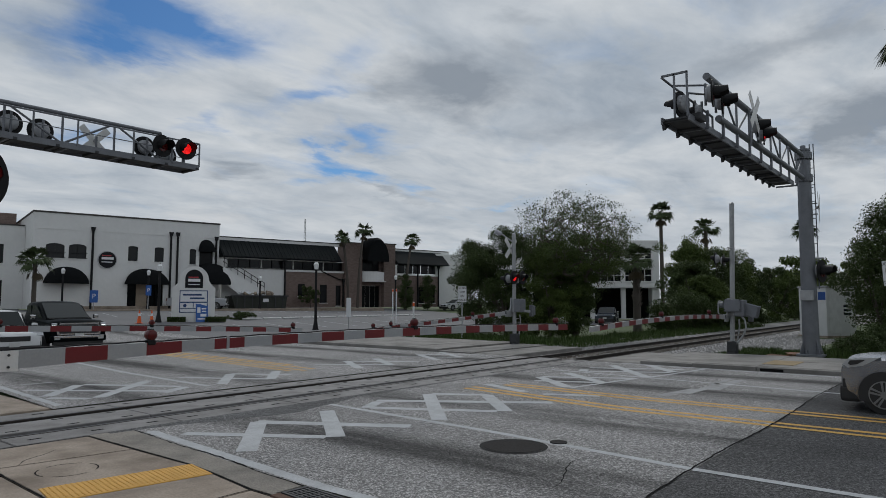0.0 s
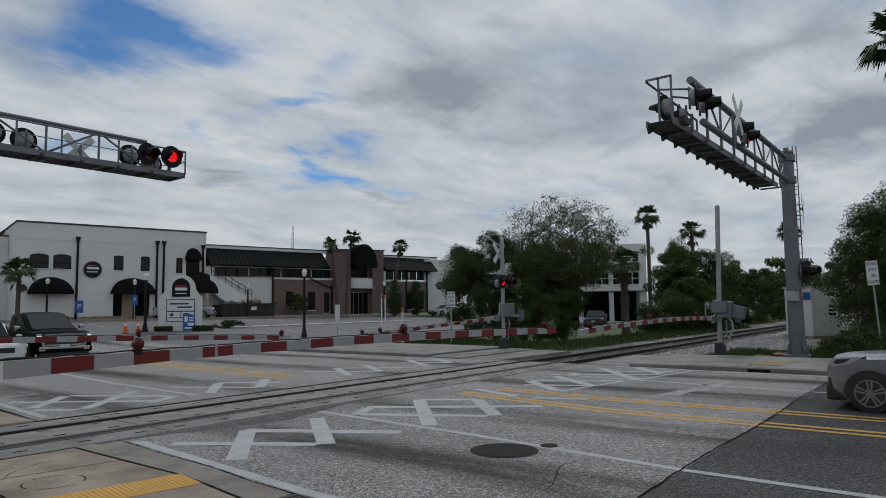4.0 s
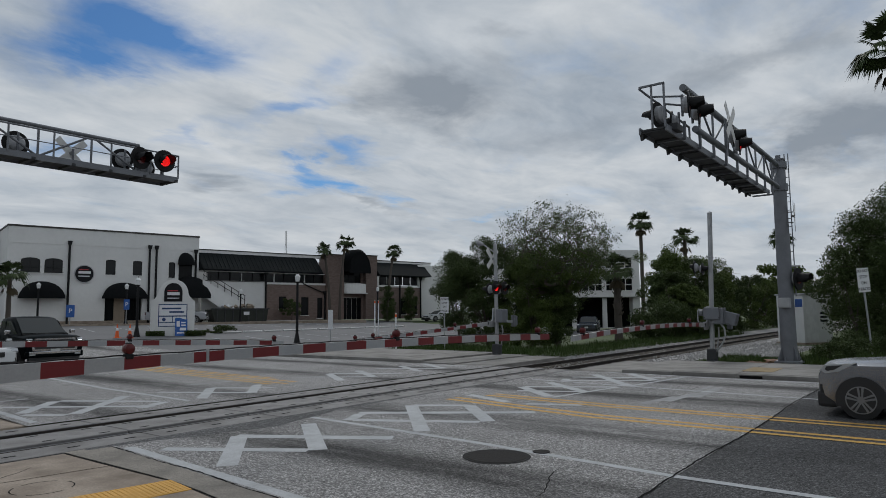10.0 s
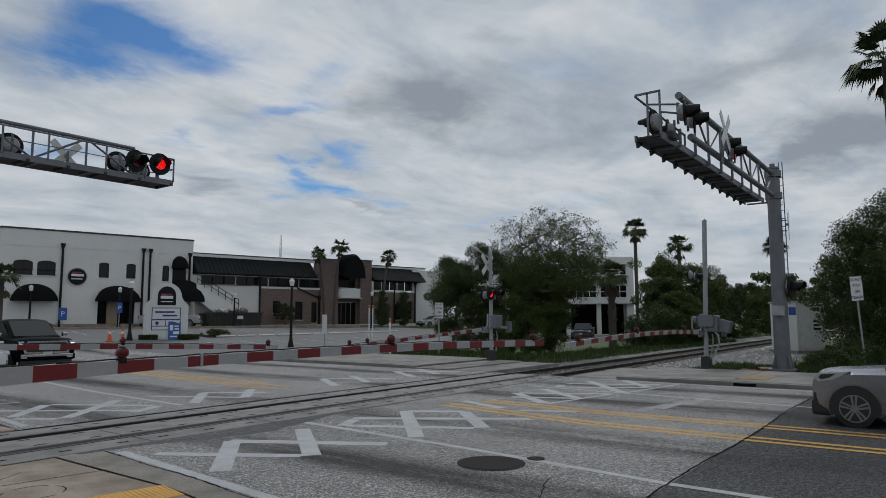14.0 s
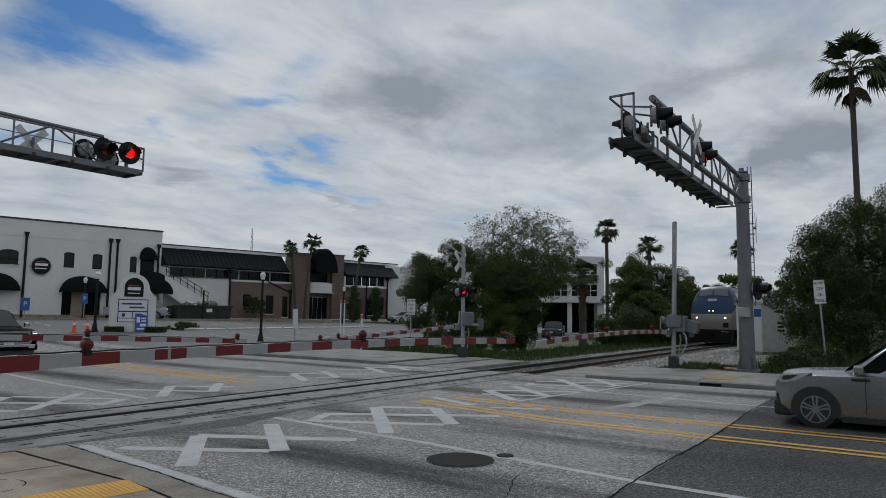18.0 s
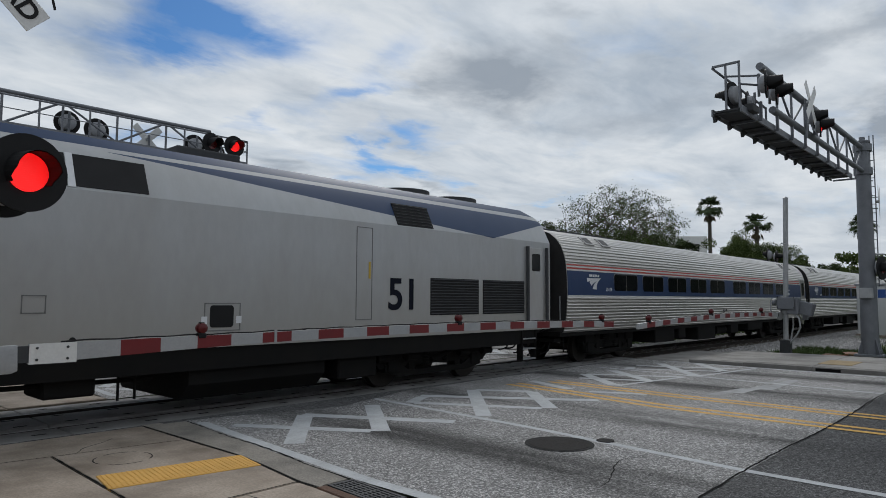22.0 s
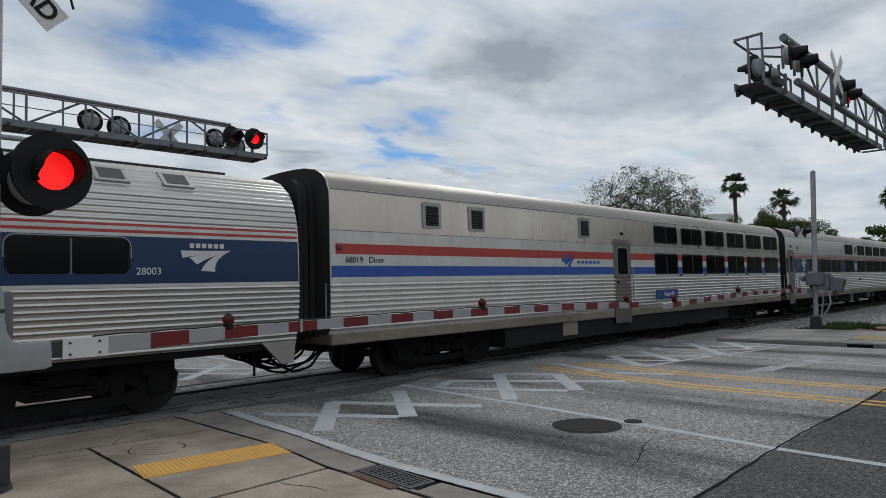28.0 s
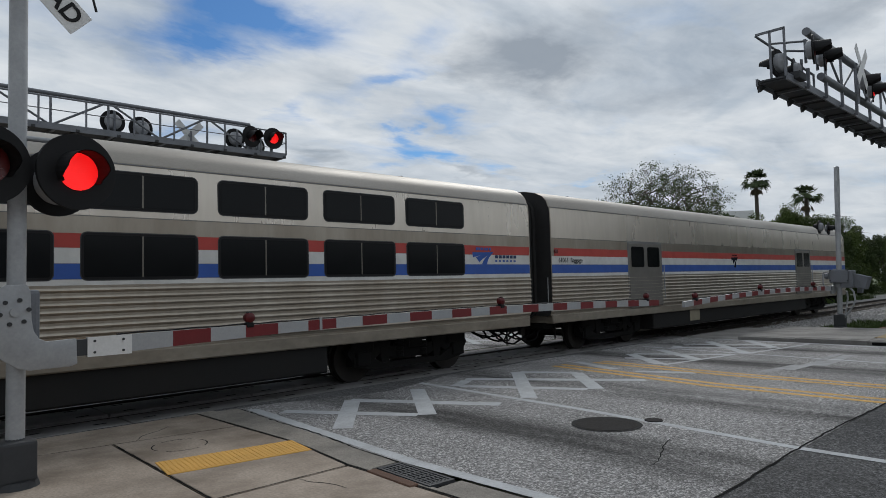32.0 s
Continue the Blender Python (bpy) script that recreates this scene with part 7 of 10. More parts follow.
        for k in range(6):
            part("name_bar", box_bm(23.7 + 0.13 * k, 23.8 + 0.13 * k, ty - 0.004, ty, 2.46, 2.53), TRAIN_BLUE, c)
            part("name_bar", box_bm(23.7 + 0.13 * k, 23.77 + 0.13 * k, ty - 0.004, ty, 2.38, 2.42), STRIPE_BLUE, c)
    for k in range(6):
        part("roof_vent", cyl_bm((3.0 + 3.8 * k, -0.3, 4.25), (3.0 + 3.8 * k, -0.3, 4.36), 0.10, 0.07, seg=12), DARKSTEEL, c)
    part("marker_light", bevelled(0.55, 0.68, y - 0.03, y, 2.62, 2.70, w=0.01, seg=1), RED_LENS, c)
    grey = mat("skirt_grey_" + kind, (0.018, 0.018, 0.018), 0.8, second=(0.03, 0.027, 0.024), scale=1.2, spec=0.2)
    if kind == "navy":
        boxes_below(c, [(6.2, 7.5, 0.45, 0.86, UNDER), (7.7, 8.7, 0.5, 0.86, UNDER), (8.95, 9.4, 0.58, 0.86, DARKSTEEL), (9.5, 12.0, 0.46, 0.86, UNDER), (12.1, 12.7, 0.42, 0.86, GALV_DULL), (13.0, 14.1, 0.5, 0.86, UNDER), (14.3, 14.9, 0.5, 0.86, UNDER), (15.1, 15.9, 0.55, 0.86, UNDER), (16.1, 16.7, 0.5, 0.86, GALV_DULL), (17.2, 18.0, 0.5, 0.86, DARKSTEEL)])
    else:
        part("skirt", bevelled(5.6, 19.2, -1.5, 1.5, 0.36, 0.86, w=0.03, seg=1), grey, c, "dark skirt below the floor")
        part("skirt_panel", bevelled(8.0, 8.7, -1.515, -1.49, 0.48, 0.84, w=0.01, seg=1), mat("panel_beige_" + kind, (0.28, 0.25, 0.18), 0.7), c, "pale access panel")
    diaphragm(c, L_, 4.0, 1.15, ends, half)
    truck(c, 3.86, 2.6)
    truck(c, L_ - 3.86, 2.6)
    return c


for k, (lab, kind, num, word) in enumerate((("stainless steel dining car with red, white and blue stripes", "diner", "68019", "Diner"), ("stainless steel sleeping car with a navy window band", "navy", "62018", ""), ("stainless steel sleeping car with red, white and blue stripes", "sleeper", "62516", "Sleeper"), ("stainless steel baggage car with red, white and blue stripes", "baggage", "61063", "Baggage"))):
    TRAIN.append((build_viewliner(lab, kind, num, word), 21.2 + 25.4 * (4 + k)))


# ---- buildings ----
HALL_M = pose(23.23, 55.12, 0, 0, 0, -12.6)
CAP = mat("dark_coping", (0.05, 0.045, 0.042), 0.7)
SIGN_BLACK = mat("sign_black", (0.010, 0.010, 0.013), 0.5, fine_amount=0.0, spec=0.2)
SIGN_WHITE = mat("sign_white", (0.72, 0.73, 0.75), 0.5, second=(0.6, 0.6, 0.62), scale=3)
SIGN_NAVY = mat("sign_navy", (0.02, 0.05, 0.16), 0.5, fine_amount=0.0)
SIGN_BLUE = mat("sign_blue_face", (0.02, 0.10, 0.36), 0.5, fine_amount=0.0)
WOOD_PALE = mat("pale_wood", (0.30, 0.24, 0.18), 0.7, scale=3)
ORANGE = mat("traffic_orange", (0.75, 0.12, 0.02), 0.6, second=(0.55, 0.1, 0.03), scale=5)


def holed_wall(s0, s1, z0, z1, holes, y0=0.0, y1=0.3):
    """A wall in the x-z plane with real rectangular openings."""
    xs = sorted({s0, s1, *[v for h in holes for v in h[:2]]})
    zs = sorted({z0, z1, *[v for h in holes for v in h[2:]]})
    bm = bmesh.new()
    for a, b in zip(xs, xs[1:]):
        for c, d in zip(zs, zs[1:]):
            mx, mz = (a + b) / 2, (c + d) / 2
            if not any(h[0] < mx < h[1] and h[2] < mz < h[3] for h in holes):
                add_box(bm, a, b, y0, y1, c, d)
    bmesh.ops.remove_doubles(bm, verts=bm.verts, dist=1e-4)
    return bm


def facade_window(house, s0, s1, z0, z1, y=0.0, bars=1, frame=BLACK, depth_=0.12, arch=0.0):
    w = part("window", box_bm(s0, s1, y + depth_, y + depth_ + 0.05, z0, z1), WIN, house, "dark glazed window")
    t = 0.05
    part("frame", box_bm(s0, s1, y + depth_ - 0.04, y + depth_, z0, z0 + t, s0, s1, y + depth_ - 0.04, y + depth_, z1 - t, z1, s0, s0 + t, y + depth_ - 0.04, y + depth_, z0 + t, z1 - t, s1 - t, s1, y + depth_ - 0.04, y + depth_, z0 + t, z1 - t), frame, w)
    for k in range(bars):
        x = s0 + (s1 - s0) * (k + 1) / (bars + 1)
        part("glazing_bar", box_bm(x - 0.02, x + 0.02, y + depth_ - 0.03, y + depth_, z0 + t, z1 - t), frame, w)
    part("sill", box_bm(s0 - 0.08, s1 + 0.08, y - 0.06, y + depth_, z0 - 0.08, z0 - 0.002), WHITE_WALL, w)
    if arch:
        n, hw, mid = 10, (s1 - s0) / 2, (s0 + s1) / 2
        curve = [(mid - hw * math.cos(math.pi * i / n), z1 - arch + (arch - 0.015) * math.sin(math.pi * i / n)) for i in range(n + 1)]
        for half in (curve[:n // 2 + 1], curve[n // 2:]):
            corner = (s0 if half is not curve[n // 2:] and half[0][0] < mid - 0.01 else s1, z1)
            part("arch_head", prism_bm(half + ([(mid, z1), corner] if corner[0] == s0 else [corner, (mid, z1)]), "y", y + 0.004, y + 0.10), WHITE_WALL, w)
    return w


def awning(house, s0, s1, z0, z1, out, label="rounded black awning"):
    """A rounded fabric awning, bulging from the wall."""
    bm = bmesh.new()
    n, m = 14, 6
    rows = []
    for j in range(m + 1):
        b = radians(90 * j / m)
        rows.append([])
        for i in range(n + 1):
            a = radians(180 * i / n)
            cx, r = (s0 + s1) / 2, (s1 - s0) / 2
            x = cx - r * math.cos(a) * (0.86 + 0.14 * math.cos(b))
            rows[-1].append(bm.verts.new((x, -out * math.sin(radians(90) - b) * (0.35 + 0.65 * math.sin(a)) - 0.01, z0 + (z1 - z0) * math.sin(a) ** 0.75 * math.sin(b))))
    for r0, r1 in zip(rows, rows[1:]):
        for i in range(n):
            bm.faces.new((r0[i], r0[i + 1], r1[i + 1], r1[i]))
    lowr = [bm.verts.new(v.co + Vector((0, 0, -0.18))) for v in rows[0]]
    for i in range(n):
        bm.faces.new((lowr[i], lowr[i + 1], rows[0][i + 1], rows[0][i]))
    part("awning", bm, AWNING, house, label, 50)


def downpipe(house, s, z0, z1):
    p = part("downpipe", cyl_bm((s, -0.12, z0), (s, -0.12, z1 - 0.3), 0.10, seg=12), BLACK, house, "black downpipe")
    part("hopper", prism_bm([(s - 0.11, z1 - 0.4), (s + 0.11, z1 - 0.4), (s + 0.2, z1), (s - 0.2, z1)], "y", -0.28, -0.02), BLACK, p)


def round_sign(parent, s, z, r, y):
    d = part("round_sign", cyl_bm((s, y, z), (s, y - 0.10, z), r, seg=40), mat("sign_rim", (0.45, 0.45, 0.46), 0.4, 0.6), parent, "round black and silver logo sign")
    part("sign_face", cyl_bm((s, y - 0.10, z), (s, y - 0.12, z), r * 0.90, seg=40), SIGN_BLACK, d)
    for a, b, c, e, m in ((-0.45, 0.48, 0.02, 0.20, SIGN_WHITE), (-0.40, 0.30, 0.28, 0.34, TEXT_RED), (-0.45, 0.40, -0.20, -0.13, SIGN_WHITE)):
        part("sign_bar", box_bm(s + a * r * 1.3, s + b * r * 1.3, y - 0.128, y - 0.121, z + c * r * 1.5, z + e * r * 1.5), m, d)


def build_hall():
    z0 = 1.30
    h = thing("campus_hall", "white stucco two-storey hall with black awnings and downpipes", "building", m=HALL_M)
    wins = [(1.06, 2.57, 5.98, 7.35), (2.91, 4.39, 5.98, 7.35), (8.03, 8.92, 5.95, 7.42), (10.48, 11.36, 5.95, 7.42), (13.91, 14.56, 5.8, 7.42)]
    doors = [(8.07, 11.4, z0, 3.75), (14.9, 16.3, 5.6, 7.4)]
    part("wall", holed_wall(0, 16.95, z0, 10.1, wins + doors), WHITE_WALL, h, "white stucco wall")
    part("wall", box_bm(0.0, 0.3, 0.302, 18, z0, 10.1), WHITE_WALL, h, "white stucco side wall")
    part("wall", box_bm(16.65, 16.95, 0.302, 18, z0, 10.1), WHITE_WALL, h)
    part("roof", box_bm(0.3, 16.65, 0.3, 18, 9.3, 9.4), CAP, h, "flat roof")
    part("coping", box_bm(-0.06, 17.01, -0.06, 0.36, 10.1, 10.25, -0.06, 0.36, 0.362, 18, 10.1, 10.25, 16.59, 17.01, 0.362, 18, 10.1, 10.25), CAP, h, "dark roof coping")
    part("string_course", box_bm(0.3, 16.5, -0.03, -0.002, 8.62, 8.68), WHITE_WALL, h)
    part("wall_inside", box_bm(0.4, 16.5, 1.4, 1.5, z0, 9.2), BLACK, h, "dark interior")
    for w in wins:
        facade_window(h, *w, bars=1 if w[1] - w[0] > 1.2 else 0, arch=0.26 if w[1] - w[0] > 1.2 else 0.14)
    for s0, s1 in ((1.06, 2.57), (2.91, 4.39)):
        part("railing", box_bm(s0 - 0.05, s1 + 0.05, -0.25, -0.22, 5.98, 6.02, s0 - 0.05, s1 + 0.05, -0.25, -0.22, 6.45, 6.49), BLACK, h, "small black balcony railing")
    for a, b in ((8.1, 8.85), (10.0, 10.65), (10.7, 11.35)):
        part("door", bevelled(a, b, 0.16, 0.22, z0, 3.7, w=0.02, seg=1), GLASS_DARK, h, "dark glazed door")
    part("door", bevelled(8.9, 9.9, 0.16, 0.22, z0, 3.7, w=0.02, seg=1), WOOD_PALE, h, "pale boarded door")
    part("door", box_bm(14.9, 16.3, 0.16, 0.22, 5.6, 7.4), GLASS_DARK, h, "dark upper door")
    awning(h, 0.9, 4.65, 3.8, 5.2, 1.1)
    awning(h, 7.7, 11.85, 3.82, 5.22, 1.2)
    awning(h, 14.7, 16.45, 7.3, 8.45, 0.8)
    awning(h, 14.0, 18.2, 3.9, 6.0, 2.0, "large rounded black awning over the stair")
    for s in (4.88, 12.0, 12.65):
        downpipe(h, s, z0, 9.0)
    downpipe(h, 16.6, 5.7, 8.8)
    round_sign(h, 6.18, 5.96, 0.86, -0.02)
    part("plinth", box_bm(0.0, 16.9, -0.05, -0.002, z0 - 0.3, z0 + 0.25), CONCRETE, h, "concrete plinth")
    part("roof_vent", cyl_bm((2.3, 1.0, 9.9), (2.3, 1.0, 10.25), 0.14, seg=12), CAP, h)

    g = thing("campus_wing", "brick and white wing with a dark sloping roof over glazed gallery", "building", m=HALL_M)
    low = [(26.1, 27.0, 2.6, 4.0), (28.9, 29.85, 1.85, 3.95), (31.0, 31.7, 1.5, 3.9)]
    part("wall", holed_wall(24.58, 32.05, z0, 5.36, low), BRICK, g, "reddish brown brick wall")
    part("wall", box_bm(17.3, 24.56, 0.0, 0.3, z0, 5.66), WHITE_WALL, g, "white stucco wall")
    part("string_course", box_bm(24.5, 32.1, -0.08, 0.3, 5.362, 5.58), WHITE_WALL, g, "white stone band")
    for w in low:
        facade_window(g, *w, bars=0)
    n = 11
    for i in range(n):
        a, b = 18.0 + 14.1 * i / n, 18.0 + 14.1 * (i + 1) / n
        w = part("window", box_bm(a + 0.04, b - 0.04, 0.5, 0.55, 5.66, 6.85), WIN, g, "gallery window")
        part("frame", box_bm(a - 0.06, a + 0.04, 0.4, 0.6, 5.6, 6.9), BLACK if i % 3 else WHITE_WALL, w)
    part("gallery_floor", box_bm(17.3, 32.1, -0.1, 0.6, 5.582, 5.64), CAP, g)
    part("roof", prism_bm([(-1.0, 6.72), (-1.0, 6.80), (0.9, 8.62), (1.0, 8.62), (1.0, 6.72)], "x", 17.05, 31.2), METAL_ROOF, g, "dark sloping metal roof")
    me = mesh_of(box_bm(-0.02, 0.02, -0.01, 2.62, 0.0, 0.035), METAL_ROOF)
    for i in range(30):
        part("roof_seam", me, None, g, m=Matrix.Translation((17.2 + 0.47 * i, -1.0, 6.805)) @ pose(0, 0, 0, 43.8, 0, 0))
    part("fascia", box_bm(17.0, 32.0, 0.92, 1.2, 8.62, 8.93), WHITE_WALL, g, "white fascia")
    part("coping", box_bm(17.0, 32.0, 0.88, 1.24, 8.93, 9.03), CAP, g)
    part("wall", box_bm(17.0, 46.5, 6.0, 6.3, z0, 8.6), WHITE_WALL, g, "rear wall")
    part("ceiling_soffit", box_bm(17.3, 32.0, 0.0, 0.9, 6.60, 6.70), WHITE_WALL, g)
    downpipe(g, 24.45, z0, 6.6)
    bm = bmesh.new()
    add_tube(bm, [(28.9, -0.12, 5.9), (29.1, -0.12, 5.5), (31.4, -0.12, 4.6), (32.0, -0.12, 4.55)], 0.07, 8)
    part("rain_pipe", bm, BLACK, g, "slanting black rain pipe")
    downpipe(g, 31.95, z0, 4.7)
    # entrance tower
    t = thing("entrance_tower", "brick entrance tower with a dark barrel awning and white balcony", "building", m=HALL_M)
    part("pier", box_bm(32.07, 34.4, -0.4, 1.5, z0, 9.05), BRICK, t, "brick pier")
    part("pier", box_bm(37.55, 39.25, -0.4, 1.5, z0, 9.15), BRICK, t, "brick pier")
    part("coping", box_bm(37.45, 39.35, -0.5, 1.6, 9.15, 9.25), CAP, t)
    part("coping", box_bm(32.0, 34.45, -0.5, 1.6, 9.05, 9.13), CAP, t)
    part("wall", holed_wall(34.4, 37.55, z0, 9.0, [(34.6, 37.3, z0, 3.95), (34.7, 37.2, 5.7, 7.3)], 0.2, 0.5), BRICK, t, "brick wall")
    for a, b in ((34.62, 35.25), (35.3, 35.93), (35.98, 36.6), (36.65, 37.28)):
        part("door", bevelled(a, b, 0.3, 0.36, z0, 3.9, w=0.02, seg=1), GLASS_DARK, t, "dark glass door")
    facade_window(t, 34.7, 37.2, 5.75, 7.3, 0.25, 2)
    bm = bmesh.new()
    n, rows = 16, []
    for yy, sc, dz in ((0.5, 1.0, 0.0), (-1.3, 1.0, -0.05), (-1.7, 0.97, -0.25)):
        rows.append([bm.verts.new((35.95 - 1.55 * sc * math.cos(math.pi * i / n), yy, 7.1 + dz + 2.75 * sc * math.sin(math.pi * i / n) ** 0.9)) for i in range(n + 1)])
    for r0, r1 in zip(rows, rows[1:]):
        for i in range(n):
            bm.faces.new((r0[i], r0[i + 1], r1[i + 1], r1[i]))
    bm.faces.new(rows[0])
    bm.faces.new(rows[-1][::-1])
    part("barrel_awning", bm, AWNING, t, "dark barrel-shaped awning", 50)
    bm = bmesh.new()
    n = 12
    for i in range(n):
        a, b = math.pi * i / n, math.pi * (i + 1) / n
        q = [(35.97 - 1.55 * math.cos(k), -0.3 - 1.0 * math.sin(k)) for k in (a, b)]
        add = [bm.verts.new((x, y, z)) for (x, y), z in ((q[0], 4.4), (q[1], 4.4), (q[1], 5.6), (q[0], 5.6))]
        bm.faces.new(add)
    part("balcony", bm, WHITE_WALL, t, "white curved balcony", 50)
    part("balcony_floor", box_bm(34.45, 37.5, -1.0, 0.2, 4.4, 4.5), WHITE_WALL, t)
    # right-hand wing
    r = thing("campus_wing", "brick wing with a dark sloping roof beyond the tower", "building", m=HALL_M)
    low = [(41.0, 41.9, 1.8, 3.9), (43.2, 44.1, 1.8, 3.9), (45.2, 45.9, 1.8, 3.9)]
    part("wall", holed_wall(39.27, 46.5, z0, 5.3, low), BRICK, r, "brick wall")
    for w in low:
        facade_window(r, *w, bars=0)
    part("wall", box_bm(46.5, 52.0, 0.5, 0.8, z0, 8.4), WHITE_WALL, r, "white end wall")
    part("string_course", box_bm(39.27, 46.6, -0.08, 0.3, 5.302, 5.5), WHITE_WALL, r)
    for i in range(5):
        a, b = 40.2 + 1.25 * i, 41.35 + 1.25 * i
        part("window", box_bm(a, b, 0.5, 0.55, 5.6, 6.8), WIN, r, "gallery window")
    part("roof", prism_bm([(-1.0, 6.72), (-1.0, 6.80), (0.9, 8.5), (1.0, 8.5), (1.0, 6.72)], "x", 39.27, 47.6), METAL_ROOF, r, "dark sloping metal roof")
    part("fascia", box_bm(39.27, 49.0, 0.92, 1.2, 8.5, 8.72), WHITE_WALL, r)
    part("coping", box_bm(39.27, 49.0, 0.88, 1.24, 8.72, 8.82), CAP, r)
    for s in (43.0, 46.4):
        downpipe(r, s, z0, 6.7)
    # stair along the white wall
    st = thing("outside_stair", "white outside stair with black railings", "stair", m=HALL_M)
    part("stringer", prism_bm([(16.9, 5.4), (16.9, 5.65), (21.6, 3.0), (21.6, 1.35), (20.6, 1.35), (16.9, 4.0)], "y", -1.5, -1.35), WHITE_WALL, st, "white stair side")
    me = mesh_of(box_bm(0, 0.29, -1.35, -0.05, -0.04, 0.0), CONCRETE)
    for k in range(16):
        part("tread", me, None, st, m=pose(16.9 + 0.29 * k, 0, 5.45 - 0.172 * k))
    for zz in (0.55, 1.0):
        part("handrail", prism_bm([(16.9, 5.6 + zz - 0.03), (16.9, 5.6 + zz + 0.03), (21.5, 2.98 + zz + 0.03), (21.5, 2.98 + zz - 0.03)], "y", -1.46, -1.40), BLACK, st)
    for k in range(7):
        s = 17.0 + 0.74 * k
        z = 5.6 - 0.57 * (s - 16.9)
        part("rail_post", box_bm(s - 0.025, s + 0.025, -1.46, -1.40, z, z + 1.0), BLACK, st)
    # set-back block at the corner
    b = thing("white_annex", "lower white annex behind the corner of the hall", "building", m=HALL_M)
    part("wall", holed_wall(-9.0, -0.02, z0, 9.2, [(-2.7, -1.7, 5.6, 7.4), (-5.6, -4.6, 5.6, 7.4), (-2.6, -1.7, 1.6, 4.0)], 5.0, 5.3), WHITE_WALL, b, "white wall")
    for w in ((-2.7, -1.7, 5.6, 7.4), (-5.6, -4.6, 5.6, 7.4), (-2.6, -1.7, 1.6, 4.0)):
        facade_window(b, *w, 5.0, 0)
    part("coping", box_bm(-9.0, -0.06, 4.94, 5.36, 9.2, 9.32), CAP, b)
    part("brick_storey", box_bm(-9.0, -0.4, 9.0, 18.0, z0, 10.8), BRICK, b, "red brick block behind")
    far = thing("office_building", "white two-storey office with dark window bands", "building", m=pose(54.4, 25.9, 0.3, 0, 0, -52))
    rows = ((3.7, 4.85), (5.95, 6.95))
    bays = [(0.5 + 3.02 * i, 3.1 + 3.02 * i) for i in range(5)]
    part("wall", holed_wall(0, 15.6, 0, 7.7, [(a, b, z0_, z1_) for a, b in bays for z0_, z1_ in rows] + [(a, b, 0.05, 3.0) for a, b in bays]), WHITE_WALL, far, "white wall")
    for a, b in bays:
        for z0_, z1_ in rows:
            w = part("window", box_bm(a, b, 0.2, 0.25, z0_, z1_), WIN, far, "dark window band")
            for k in (1, 2, 3):
                x = a + (b - a) * k / 4
                part("glazing_bar", box_bm(x - 0.035, x + 0.035, 0.14, 0.2, z0_, z1_), WHITE_WALL, w)
            part("transom", box_bm(a, b, 0.15, 0.2, (z0_ + z1_) / 2 - 0.03, (z0_ + z1_) / 2 + 0.03), WHITE_WALL, w)
            part("sill", box_bm(a - 0.1, b + 0.1, -0.12, 0.0, z0_ - 0.12, z0_ - 0.01), WHITE_WALL, w)
    part("porch_wall", box_bm(0.1, 15.5, 2.4, 2.5, 0, 3.2), GLASS_DARK, far, "dark glazed wall behind the porch")
    part("porch_ceiling", box_bm(0.1, 15.5, 0.3, 2.4, 3.1, 3.2), WHITE_WALL, far)
    part("ledge", box_bm(-0.2, 15.8, -0.35, -0.002, 3.05, 3.3), WHITE_WALL, far, "white ledge over the porch")
    part("roof", box_bm(0, 15.6, 0.3, 12, 7.4, 7.5), CAP, far)
    part("side_wall", box_bm(-0.3, 0, 0, 12, 0, 7.7), WHITE_WALL, far)
    part("side_wall", box_bm(15.6, 15.9, 0, 12, 0, 7.7), WHITE_WALL, far)


build_hall()


def lamp_post(x, y, z, h, label):
    l = thing("street_lamp", label, "street lamp", "street lamps", pose(x, y, z))
    bm = bmesh.new()
    add_cyl(bm, (0, 0, 0), (0, 0, 0.12), 0.24, 0.22, seg=16)
    add_cyl(bm, (0, 0, 0.12), (0, 0, 0.75), 0.20, 0.09, seg=16)
    part("base", bm, BLACK, l, "flared black base", 40)
    part("post", cyl_bm((0, 0, 0.75), (0, 0, h - 0.62), 0.095, 0.075, seg=14), BLACK, l, "black post", 40)
    part("collar", cyl_bm((0, 0, h - 0.66), (0, 0, h - 0.56), 0.10, 0.14, seg=14), BLACK, l)
    bm = bmesh.new()
    add_cyl(bm, (0, 0, h - 0.56), (0, 0, h - 0.22), 0.12, 0.19, seg=12)
    add_cyl(bm, (0, 0, h - 0.22), (0, 0, h - 0.05), 0.19, 0.07, seg=12)
    part("globe", bm, mat("lamp_globe", (0.75, 0.76, 0.76), 0.35, amount=0.1), l, "frosted acorn globe", 40)
    part("finial", cyl_bm((0, 0, h - 0.05), (0, 0, h + 0.05), 0.035, 0.01, seg=10), BLACK, l)
    return l


